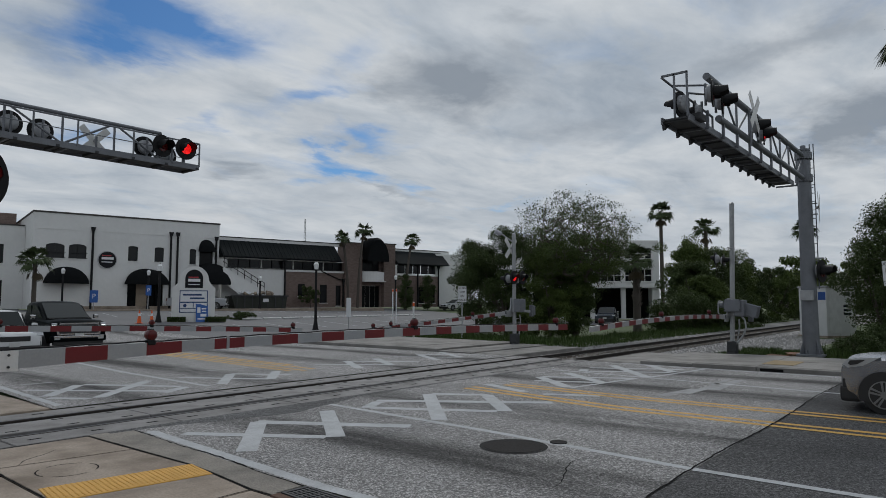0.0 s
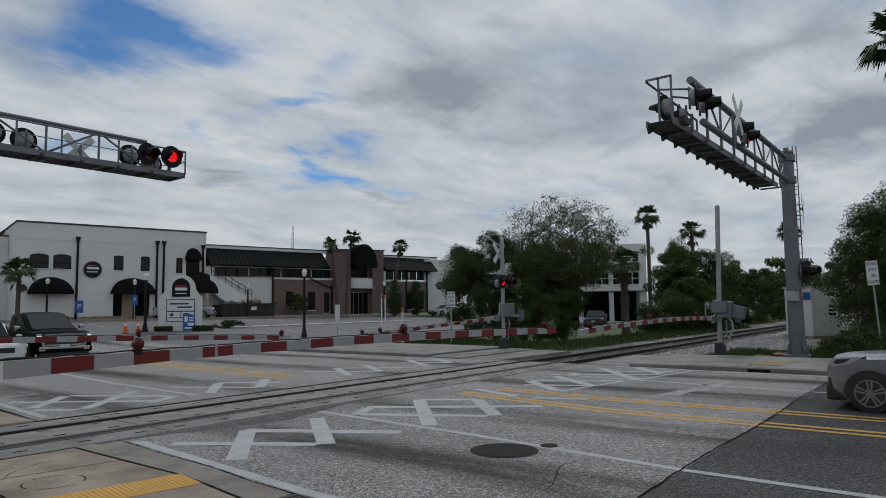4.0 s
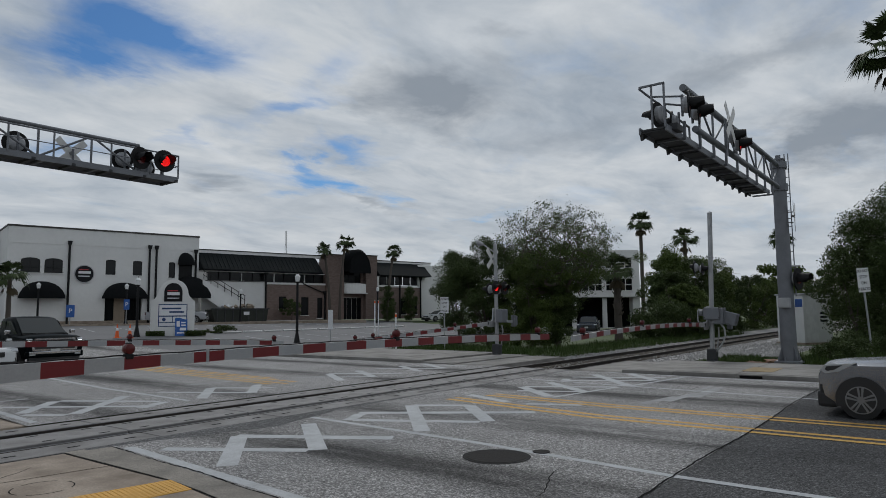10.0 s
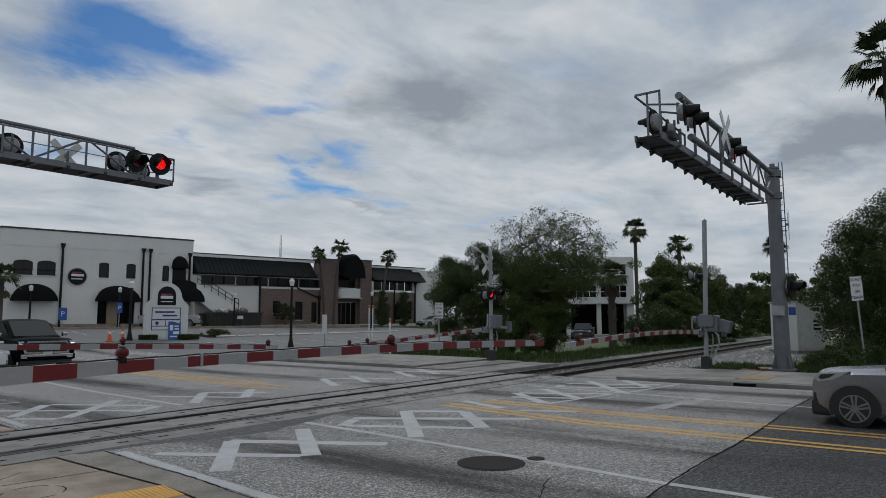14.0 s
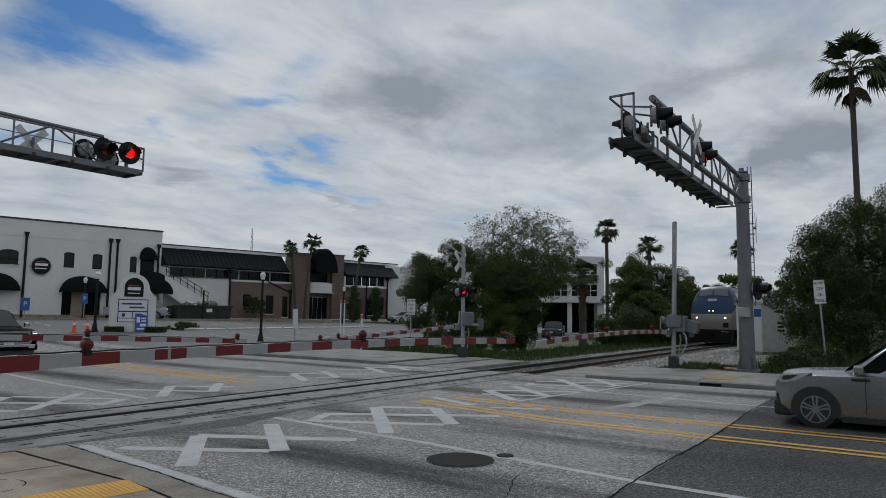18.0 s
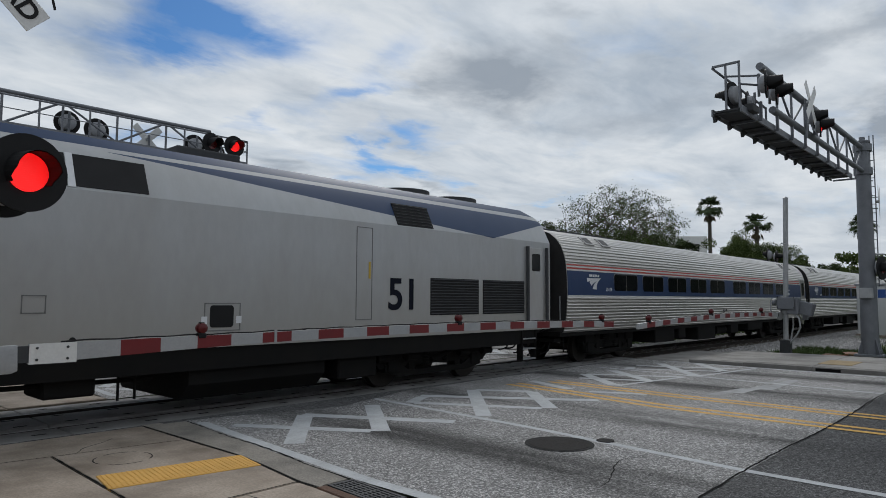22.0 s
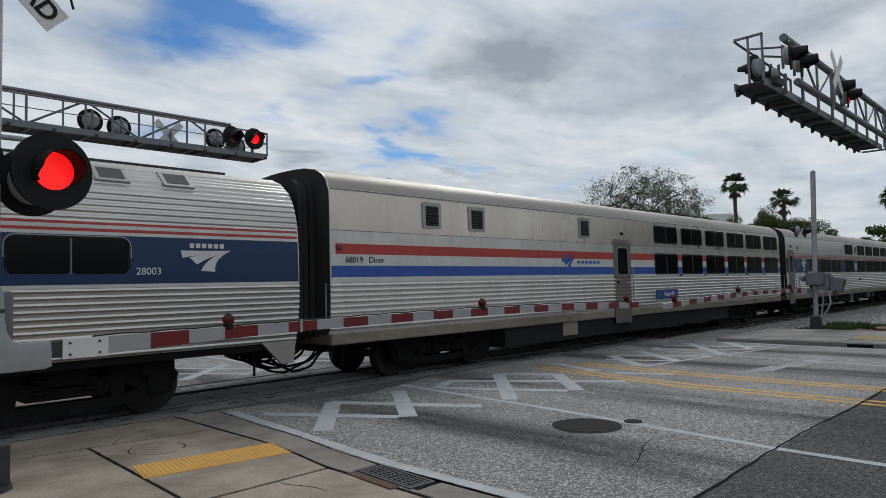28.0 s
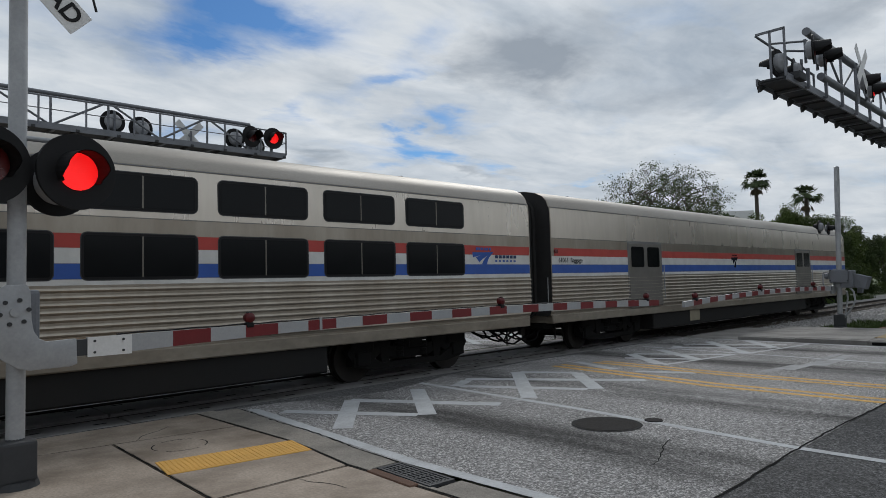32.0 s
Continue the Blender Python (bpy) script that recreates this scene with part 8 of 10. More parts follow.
def sign_post(name, x, y, z, turn, h, w, hh, face, label, words=(), tilt=0.0, size=0.11, ink=BLACK):
    s = thing(name, label, "sign", m=Matrix.Translation((x, y, z)) @ pose(0, 0, 0, 0, tilt, turn))
    part("post", box_bm(-0.03, 0.03, -0.015, 0.03, 0, h + hh - 0.05), GALV, s, "steel sign post")
    f = part("plate", prism_bm(rounded(-w / 2, w / 2, h, h + hh, 0.03), "y", -0.025, -0.017), face, s, "sign plate")
    part("border", prism_bm(rounded(-w / 2 + 0.025, w / 2 - 0.025, h + 0.025, h + hh - 0.025, 0.03), "y", -0.0265, -0.026), face, f)
    n = len(words)
    for i, t in enumerate(words):
        me = text_mesh(t, size, ink)
        part("lettering", me, None, f, "sign lettering", m=pose(0, -0.03, h + hh - (i + 0.5) * hh / n, 90, 0, 0))
    return s


def build_street_things():
    lamp_post(29.8, 24.05, 0.0, 4.72, "black street lamp with a frosted acorn globe")
    lamp_post(24.3, 34.54, 0.49, 4.22, "black street lamp beside the monument sign")
    lamp_post(31.29, 49.66, 1.1, 3.9, "black street lamp before the hall")
    lamp_post(25.17, 53.2, 1.15, 3.9, "black street lamp near the hall corner")
    lamp_post(42.2, 47.5, 1.1, 3.6, "black street lamp before the stair")
    lamp_post(54.9, 40.0, 0.9, 4.1, "black street lamp in the parking lot")
    # monument sign
    m = thing("monument_sign", "white arched monument sign with blue and black panels", "sign", m=pose(26.9, 34.4, 0.47, 0, 0, -28) @ Matrix.Diagonal((1, 1, 1.07, 1)))
    out = [(-1.5, 0), (1.5, 0), (1.5, 2.35), (1.25, 2.55)] + [(0.02 + 1.02 * math.cos(radians(a)), 2.85 + 1.02 * math.sin(radians(a))) for a in range(0, 181, 15)] + [(-1.25, 2.55), (-1.5, 2.35)]
    part("body", prism_bm(out, "y", -0.25, 0.25), WHITE_WALL, m, "white stucco body")
    arch = [(-0.62, 2.35), (0.62, 2.35), (0.62, 3.0)] + [(0.62 * math.cos(radians(a)), 3.0 + 0.62 * math.sin(radians(a))) for a in range(15, 180, 15)] + [(-0.62, 3.0)]
    part("arched_panel", prism_bm(arch, "y", -0.28, -0.252), SIGN_BLACK, m, "black arched panel")
    for a, b, c, d, mm in ((-0.42, 0.42, 2.78, 2.98, SIGN_WHITE), (-0.40, 0.30, 3.05, 3.12, TEXT_RED), (-0.40, 0.40, 2.55, 2.61, SIGN_WHITE)):
        part("sign_bar", box_bm(a, b, -0.288, -0.281, c, d), mm, m)
    part("name_panel", box_bm(-0.92, 0.92, -0.27, -0.252, 1.40, 2.12), SIGN_WHITE, m, "white name panel")
    for a, b, c, d in ((-0.75, 0.55, 1.82, 1.93), (-0.25, 0.75, 1.58, 1.69)):
        part("sign_bar", box_bm(a, b, -0.277, -0.271, c, d), SIGN_NAVY, m)
    part("name_panel", box_bm(-0.92, -0.05, -0.27, -0.252, 0.95, 1.32, 0.0, 0.92, -0.27, -0.252, 0.95, 1.32), SIGN_WHITE, m)
    part("panel_frame", box_bm(-0.98, 0.98, -0.262, -0.251, 0.65, 2.18), SIGN_NAVY, m)
    part("seal", cyl_bm((-0.6, -0.27, 1.13), (-0.6, -0.28, 1.13), 0.12, seg=18), SIGN_NAVY, m)
    part("name_panel", box_bm(-0.92, 0.92, -0.27, -0.263, 0.70, 0.90), SIGN_WHITE, m)
    for k, w_ in ((-1.15, 0.62), (1.55, 0.75)):
        hedge(m.matrix_basis @ Vector((k, -0.45, 0.0)), w_, 0.25, 0.38, -28, "low clipped dark hedge before the sign")
    a = thing("sandwich_board", "blue and white parking sandwich board", "sign", m=pose(27.2, 33.7, 0.46, 0, 0, -25))
    part("board", box_bm(-0.42, 0.42, -0.02, 0.02, 0, 1.35), SIGN_BLUE, a, "blue board", m=pose(0, 0, 0, -10, 0, 0))
    for k, (x0, x1, z0, z1) in enumerate(((-0.3, 0.3, 0.2, 0.3), (-0.1, 0.32, 0.42, 0.62), (-0.32, -0.1, 0.7, 1.1), (0.0, 0.3, 0.75, 0.85), (-0.02, 0.3, 0.95, 1.05))):
        part("sign_bar", box_bm(x0, x1, -0.026, -0.021, z0, z1), SIGN_WHITE, a, m=pose(0, 0, 0, -10, 0, 0))
    sign_post("parking_sign", 26.95, 50.97, 1.15, -12.6, 0.75, 0.68, 1.1, SIGN_BLUE, "blue and white parking sign before the hall", ("P",), 0, 0.6, SIGN_WHITE)
    sign_post("parking_sign", 31.15, 49.35, 1.1, -12.6, 1.45, 0.5, 0.95, SIGN_BLUE, "small blue sign on a post", ("P",), 0, 0.5, SIGN_WHITE)
    # cones
    for x, y in ((22.65, 34.0), (23.4, 33.76)):
        c = thing("traffic_cone", "orange traffic cone with a white collar", "traffic cone", "traffic cones", pose(x, y, prof(y) + 0.02))
        part("base", bevelled(-0.2, 0.2, -0.2, 0.2, 0, 0.04, w=0.01, seg=1), ORANGE, c)
        part("cone", cyl_bm((0, 0, 0.04), (0, 0, 0.92), 0.15, 0.03, seg=18), ORANGE, c)
        part("collar", cyl_bm((0, 0, 0.5), (0, 0, 0.68), 0.092, 0.07, seg=18), SIGN_WHITE, c, "white reflective collar")
    # dumpster
    d = thing("waste_container", "large dark green waste container heaped with rubble", "dumpster", m=pose(40.25, 50.1, 1.1, 0, 0, -17.2))
    part("body", prism_bm([(-0.1, 1.45), (5.9, 1.45), (5.7, 0.15), (0.3, 0.15)], "y", -1.2, 1.2), mat("container_green", (0.022, 0.026, 0.020), 0.7, scale=1.5), d, "dark green steel body")
    for k in range(7):
        part("rib", box_bm(0.4 + 0.82 * k, 0.5 + 0.82 * k, -1.28, -1.2, 0.15, 1.45), DARKSTEEL, d)
    part("rim", box_bm(-0.2, 6.0, -1.3, -1.18, 1.42, 1.55), DARKSTEEL, d)
    part("label_plate", box_bm(3.2, 3.8, -1.29, -1.285, 0.85, 1.2), SIGN_WHITE, d)
    rnd = random.Random(3)
    for k in range(26):
        x, y = rnd.uniform(1.0, 4.8), rnd.uniform(-0.8, 0.8)
        s = rnd.uniform(0.15, 0.4)
        part("rubble", bevelled(-s, s, -s * 0.6, s * 0.6, -s * 0.3, s * 0.4, w=0.02, seg=1), WOOD_PALE if k % 3 else SIGN_WHITE, d, m=pose(x, y, 1.5 + rnd.uniform(0, 0.35), rnd.uniform(-30, 30), rnd.uniform(-30, 30), rnd.uniform(0, 90)))
    for x in (0.6, 5.3):
        part("caster", cyl_bm((x, -0.9, 0.1), (x, 0.9, 0.1), 0.1, seg=10), BLACK, d)
    # wheel stops and posts in the lot
    stop = mesh_of(bevelled(-0.9, 0.9, -0.08, 0.08, 0, 0.13, w=0.03, seg=1), WHITE_TAPE)
    for i in range(11):
        s_ = tagged(new("wheel_stop", stop), "pale concrete wheel stop in the lot", "wheel stop", "wheel stops in the lot")
        s_.matrix_basis = pose(32.4 + 2.05 * i, 34.95 + 0.03 * i, prof(34.95 + 0.03 * i) + 0.012, 0, 0, (i % 3 - 1) * 1.5)
    structure("kerb", prism_bm([(22.5, 50.2), (56, 42.8), (56, 43.1), (22.5, 50.5)], "z", 0.75, 1.22), CONCRETE, "concrete kerb before the hall", "kerb")
    structure("pavement", prism_bm([(22.5, 50.52), (56, 43.12), (60, 47), (24, 55)], "z", 0.8, 1.27), CONCRETE, "pale pavement before the hall", "pavement")
    for x, y, h, m in ((39.6, 26.1, 2.9, SIGN_WHITE), (41.1, 27.1, 2.9, SIGN_WHITE), (27.5, 13.2, 1.95, SIGN_WHITE)):
        b = thing("marker_post", "white marker post with an orange band", "post", "marker posts", pose(x, y, prof(y)))
        part("post", cyl_bm((0, 0, 0), (0, 0, h), 0.05, seg=12), m, b)
        part("band", cyl_bm((0, 0, h - 0.22), (0, 0, h - 0.05), 0.054, seg=12), ORANGE, b)
    sign_post("track_sign", 29.2, 11.15, 0.0, -25, 1.95, 0.52, 0.86, SIGN_WHITE, "white sign warning drivers not to stop on tracks", ("DO NOT", "STOP", "ON", "TRACKS"), 0, 0.145)
    sign_post("track_sign", 31.1, -8.45, 0.05, -35, 2.55, 0.62, 0.95, SIGN_WHITE, "white sign on a leaning post beside the bush", ("DO NOT", "STOP", "ON", "TRACKS"), -4.5, 0.17)
    sign_post("street_sign", 32.4, 23.6, 0.04, -30, 0.85, 0.34, 1.35, SIGN_WHITE, "narrow white sign seen from behind in the lot", (), 0)
    rm = thing("radio_mast", "thin distant radio mast behind the roofs", "radio mast", m=pose(162.0, 186.2, 0))
    for k in range(3):
        a_ = radians(120 * k)
        part("leg", cyl_bm((0.9 * math.cos(a_), 0.9 * math.sin(a_), 0), (0.25 * math.cos(a_), 0.25 * math.sin(a_), 33.3), 0.12, 0.07, seg=6), GALV, rm)
    for k in range(14):
        part("brace", cyl_bm((0.85 - 0.045 * k, 0, 2.0 * k + 3), (-0.42 + 0.02 * k, 0.7 - 0.035 * k, 2.0 * k + 4.5), 0.05, seg=5), GALV, rm)
    # signal cabinet
    c = thing("signal_cabinet", "white steel signal cabinet beside the tracks", "cabinet", m=pose(43.0, -3.55, -0.1, 0, 0, -35) @ Matrix.Diagonal((0.8, 0.8, 1, 1)))
    part("body", bevelled(0, 2.6, -1.2, 1.2, 0.15, 2.85, w=0.03), mat("cabinet_white", (0.62, 0.63, 0.63), 0.5, second=(0.5, 0.5, 0.5), scale=1.5), c, "white steel body", m=pose(0, 0, 0))
    part("lid", bevelled(-0.08, 2.68, -1.28, 1.28, 2.85, 2.95, w=0.02), GALV, c)
    part("door", bevelled(0.2, 1.25, -1.225, -1.2, 0.3, 2.7, w=0.01, seg=1), mat("cabinet_door", (0.66, 0.67, 0.67), 0.5), c, "cabinet door")
    part("plinth", box_bm(-0.1, 2.7, -1.3, 1.3, 0, 0.15), CONCRETE, c)
    for k in range(3):
        part("sign_bar", box_bm(1.5, 2.15, -1.21, -1.201, 1.75 - 0.22 * k, 1.87 - 0.22 * k), NUM_DARK, c)
    part("vent", box_bm(1.5, 2.1, -1.21, -1.201, 2.4, 2.6), DARKSTEEL, c)
    structure("soil", prism_bm([(24.6, -6.2), (26.5, -6.0), (27.2, -4.8), (25.0, -5.0)], "z", -0.07, 0.03), mat("red_soil", (0.12, 0.055, 0.03), 0.95, scale=2), "reddish bare soil around the mast", "soil")
    # unseen plain walls added behind the viewer; they block low sky and darken train reflections
    structure("wall_south", box_bm(-40, 60, -31, -30, -0.1, 4.5), mat("plain_wall", (0.22, 0.20, 0.18), 0.9, scale=0.3), "unseen plain wall added behind the viewer to block low sky", "wall")
    structure("wall_south", box_bm(52, 420, -17, -16, -0.1, 8.5), mat("plain_wall_c", (0.07, 0.075, 0.06), 0.9, scale=0.3), "unseen plain wall added to darken reflections in the far cars", "wall")
    structure("wall_west", box_bm(-31, -30, -30, 60, -0.1, 6.0), mat("plain_wall_b", (0.20, 0.19, 0.17), 0.9, scale=0.3), "unseen plain wall added to close off the street", "wall")


# ---- plants ----
def leaf_mat(name, a, b):
    m = mat(name, a, 0.6, second=b, scale=0.6, amount=0.8, fine_amount=0.0, island=0.75, spec=0.12)
    return m


LEAF_DARK = leaf_mat("leaf_dark", (0.070, 0.100, 0.034), (0.042, 0.060, 0.024))
LEAF_MID = leaf_mat("leaf_mid", (0.105, 0.145, 0.040), (0.062, 0.090, 0.028))
LEAF_DRY = leaf_mat("leaf_olive", (0.088, 0.122, 0.045), (0.062, 0.086, 0.034))
PALM_LEAF = leaf_mat("palm_leaf", (0.075, 0.105, 0.045), (0.045, 0.062, 0.03))
PALM_DEAD = leaf_mat("palm_dead", (0.085, 0.068, 0.042), (0.06, 0.048, 0.03))
BARK = mat("bark", (0.085, 0.07, 0.06), 0.95, second=(0.06, 0.05, 0.04), scale=4, bump=0.6, bump_scale=25, stretch=(1, 1, 0.3))
PALM_BARK = mat("palm_bark", (0.080, 0.068, 0.058), 0.95, second=(0.07, 0.06, 0.05), scale=5, bump=0.6, bump_scale=12, stretch=(1, 1, 2))
FLOWER = mat("white_blossom", (0.55, 0.54, 0.48), 0.7, second=(0.35, 0.34, 0.28), scale=8, island=0.5)


def leaves_mesh(centres, size, material, seed, flat=0.35):
    """Many small folded leaves, one quad and a tip each, round the given points."""
    rng = np.random.default_rng(seed)
    c = np.asarray(centres)
    n = len(c)
    d = rng.normal(size=(n, 3))
    d[:, 2] *= flat + 0.5
    d /= np.linalg.norm(d, axis=1)[:, None]
    up = rng.normal(size=(n, 3))
    s = np.cross(d, up)
    s /= np.linalg.norm(s, axis=1)[:, None]
    ln = size * rng.uniform(0.6, 1.3, n)[:, None]
    v = np.stack([c - d * ln * 0.5, c + s * ln * 0.28, c + d * ln * 0.5, c - s * ln * 0.28], 1).reshape(-1, 3)
    f = np.arange(n * 4).reshape(n, 4)
    me = bpy.data.meshes.new("leaves")
    me.from_pydata(v.tolist(), [], f.tolist())
    me.materials.append(material)
    return me


def clump_points(rng, clumps, per, spread):
    pts = []
    for x, y, z, r in clumps:
        q = rng.normal(size=(per, 3))
        q /= np.linalg.norm(q, axis=1)[:, None]
        q *= (rng.uniform(0.25, 1.0, per) ** 0.6)[:, None] * r * spread
        pts.append(q * (1, 1, 0.75) + (x, y, z))
    return np.concatenate(pts)


def tree(name, x, y, z, h, spread, label, seed, clumps=60, per=120, leaf=0.16, material=None, low=0.25, trunk_r=0.14, stems=1, category="tree", clump_r=None):
    rng = np.random.default_rng(seed)
    t = thing(name, label, category, "", pose(x, y, z))
    bm = bmesh.new()
    tips = []
    for k in range(stems):
        a = 2 * math.pi * k / stems + rng.uniform(0, 1)
        lean = 0.12 if stems == 1 else 0.35
        base = Vector((0.12 * k * math.cos(a), 0.12 * k * math.sin(a), 0))
        fork = base + Vector((lean * h * 0.3 * math.cos(a), lean * h * 0.3 * math.sin(a), h * max(low, 0.15)))
        add_cyl(bm, base - Vector((0, 0, 0.1)), fork, trunk_r, trunk_r * 0.7, seg=9)
        for i in range(7 if stems == 1 else 4):
            b = rng.uniform(0, 6.28)
            r1 = spread * rng.uniform(0.2, 0.85)
            mid = fork + Vector((r1 * 0.5 * math.cos(b), r1 * 0.5 * math.sin(b), h * rng.uniform(0.12, 0.3)))
            end = fork + Vector((r1 * math.cos(b), r1 * math.sin(b), h * rng.uniform(0.3, 0.92 - low)))
            add_cyl(bm, fork, mid, trunk_r * 0.5, trunk_r * 0.33, seg=7)
            add_cyl(bm, mid, end, trunk_r * 0.33, trunk_r * 0.1, seg=6)
            for j in range(5):
                q = mid.lerp(end, rng.uniform(0.2, 1.0))
                tip = q + Vector(rng.normal(size=3) * (0.16, 0.16, 0.12)) * h * 0.6
                add_cyl(bm, q, tip, trunk_r * 0.13, trunk_r * 0.04, seg=5)
                tips.append(tip)
    part("trunk", bm, BARK, t, "rough trunk and limbs", 50)
    cl = []
    tip_n = len(tips)
    for i in range(clumps):
        if rng.uniform() < 0.3:
            p = tips[int(rng.integers(tip_n))]
            px, py, pz = p.x, p.y, p.z
        else:
            a, rr, zz = rng.uniform(0, 6.28), math.sqrt(rng.uniform(0.0, 1.0)), rng.uniform(low, 1.0)
            w = math.sin(math.pi * min(0.97, max(0.12, (zz - low * 0.6) / (1.02 - low * 0.6)))) ** 0.6
            px, py, pz = spread * rr * w * math.cos(a), spread * rr * w * math.sin(a), zz * h
        r = (clump_r or h * 0.10) * rng.uniform(0.6, 1.3)
        cl.append((px, py, pz, r))
    pts = clump_points(rng, cl, per, 1.0)
    pts = pts[pts[:, 2] > 0.05]
    part("crown", leaves_mesh(pts, leaf, material or LEAF_DARK, seed + 1), None, t, "uneven leafy crown")
    return t, cl


def open_tree(name, x, y, z, label, seed):
    """A tree whose limbs grow from the trunk towards points spread over its crown, with bare twigs and thin leaves."""
    rng = np.random.default_rng(seed)
    t = thing(name, label, "tree", "", pose(x, y, z))
    nodes = [(Vector((0.05 * i, 0.03 * i, 0.42 * i)), i - 1) for i in range(7)]
    goals = []
    while len(goals) < 560:
        v = rng.normal(size=3)
        v /= np.linalg.norm(v)
        r = rng.uniform(0.15, 1.0) ** 0.45
        p = Vector((v[0] * r * 3.35, v[1] * r * 3.35, 5.25 + v[2] * r * 2.75))
        if p.z > 3.0 + 0.25 * math.sin(2.3 * p.x + p.y):
            p.z += 0.45 * math.sin(2.6 * p.x - 1.1 * p.y) * (0.4 + 0.6 * (p.z > 6))
            goals.append(p)
    goals.sort(key=lambda p: (p - Vector((0, 0, 2.6))).length)
    for p in goals:
        best = min(range(len(nodes)), key=lambda k: (nodes[k][0] - p).length + (0.35 if nodes[k][0].z > p.z + 0.3 else 0.0))
        a = nodes[best][0]
        mid = a.lerp(p, 0.55) + Vector(rng.normal(size=3)) * 0.09 * (p - a).length + Vector((0, 0, 0.06 * (p - a).length))
        nodes.append((mid, best))
        nodes.append((p, len(nodes) - 1))
    load = [1.0] * len(nodes)
    for k in range(len(nodes) - 1, 0, -1):
        load[nodes[k][1]] += load[k]
    bm = bmesh.new()
    ends = []
    for k in range(1, len(nodes)):
        a, b = nodes[nodes[k][1]][0], nodes[k][0]
        ra, rb = (min(0.20, 0.0080 * w ** 0.48) for w in (load[k] + 0.6, load[k]))
        add_cyl(bm, a, b, ra, rb, seg=8 if ra > 0.05 else 5, caps=False)
        if load[k] < 4:
            for _ in range(3):
                q = b + Vector(rng.normal(size=3)) * 0.30 + Vector((0, 0, 0.08))
                add_cyl(bm, b, q, 0.006, 0.003, seg=4, caps=False)
                ends.append(q)
    part("trunk", bm, BARK, t, "rough trunk, limbs and bare twigs", 50)
    pts, thick = [], []
    for q in ends:
        # leaves gather on some twigs and leave others nearly bare, more so towards the top
        bare = min(1.0, max(0.0, (q.z - 4.6) / 2.4))
        n = int(4 + 62 * rng.uniform() ** (1.2 + 2.2 * bare))
        pts.append(np.array(q) + rng.normal(size=(n, 3)) * (0.14, 0.14, 0.11))
    part("crown", leaves_mesh(np.concatenate(pts), 0.088, LEAF_DRY, seed + 1), None, t, "thin uneven crown of small leaves")
    for k in range(150):
        v = rng.normal(size=3)
        v /= np.linalg.norm(v)
        c = np.array((v[0] * 2.6, v[1] * 2.6, 4.45 + v[2] * 1.25))
        thick.append((*c, rng.uniform(0.25, 0.5)))
    part("crown", leaves_mesh(clump_points(rng, thick, 260, 1.0), 0.075, LEAF_MID, seed + 2), None, t, "denser green lower crown")
    return t


def bush(at, h, spread, n, label, seed=1, material=None, leaf=0.10):
    t, _ = tree("shrub", at[0], at[1], at[2], h, spread, label, int(seed + at[0] * 7 + at[1] * 3) % 9999, max(8, n // 5), 150, leaf * 0.8, material or LEAF_DARK, 0.08, 0.03, stems=3, category="shrub", clump_r=h * 0.3)
    return t


def hedge(at, hx, hy, h, turn, label):
    """A clipped hedge: stems and a box of small leaves."""
    rng = np.random.default_rng(int(at[0] * 13 + at[1] * 7))
    t = thing("hedge", label, "hedge", "", pose(at[0], at[1], at[2], 0, 0, turn))
    bm = bmesh.new()
    for k in range(5):
        x = -hx * 0.8 + hx * 0.4 * k
        add_cyl(bm, (x, 0, -0.05), (x + 0.05, 0.02, h * 0.7), 0.025, 0.01, seg=6)
    part("stems", bm, BARK, t)
    p = rng.uniform(-1, 1, (2600, 3)) * (hx, hy, h * 0.5) + (0, 0, h * 0.52)
    part("leaves", leaves_mesh(p, 0.09, LEAF_DARK, 5), None, t, "dense clipped leaves")
    return t


def fan_leaf(bm, base, d, length, spread_deg, droop, rng, stalk=0.5):
    """A palm fan: a stalk and a fan of narrow drooping blades."""
    d = d.normalized()
    side = d.cross(Vector((0, 0, 1)))
    side = side.normalized() if side.length > 1e-3 else Vector((1, 0, 0))
    up = side.cross(d)
    hub = base + d * length * stalk
    add_cyl(bm, base, hub, 0.02, 0.012, seg=4, caps=False)
    n = 15
    for i in range(n):
        a = radians(-spread_deg + 2 * spread_deg * i / (n - 1))
        dirv = d * math.cos(a) + side * math.sin(a)
        ln = length * (1 - stalk) * (1.0 - 0.25 * abs(a)) * rng.uniform(0.85, 1.1)
        w = side * math.cos(a) * 0.05 * length - d * math.sin(a) * 0.05 * length
        m = hub + dirv * ln * 0.55 + up * 0.03
        e = hub + dirv * ln + Vector((0, 0, -droop * ln * rng.uniform(0.6, 1.2)))
        v = [bm.verts.new(p) for p in (hub, m + w * 0.6, e, m - w * 0.6)]
        bm.faces.new(v)


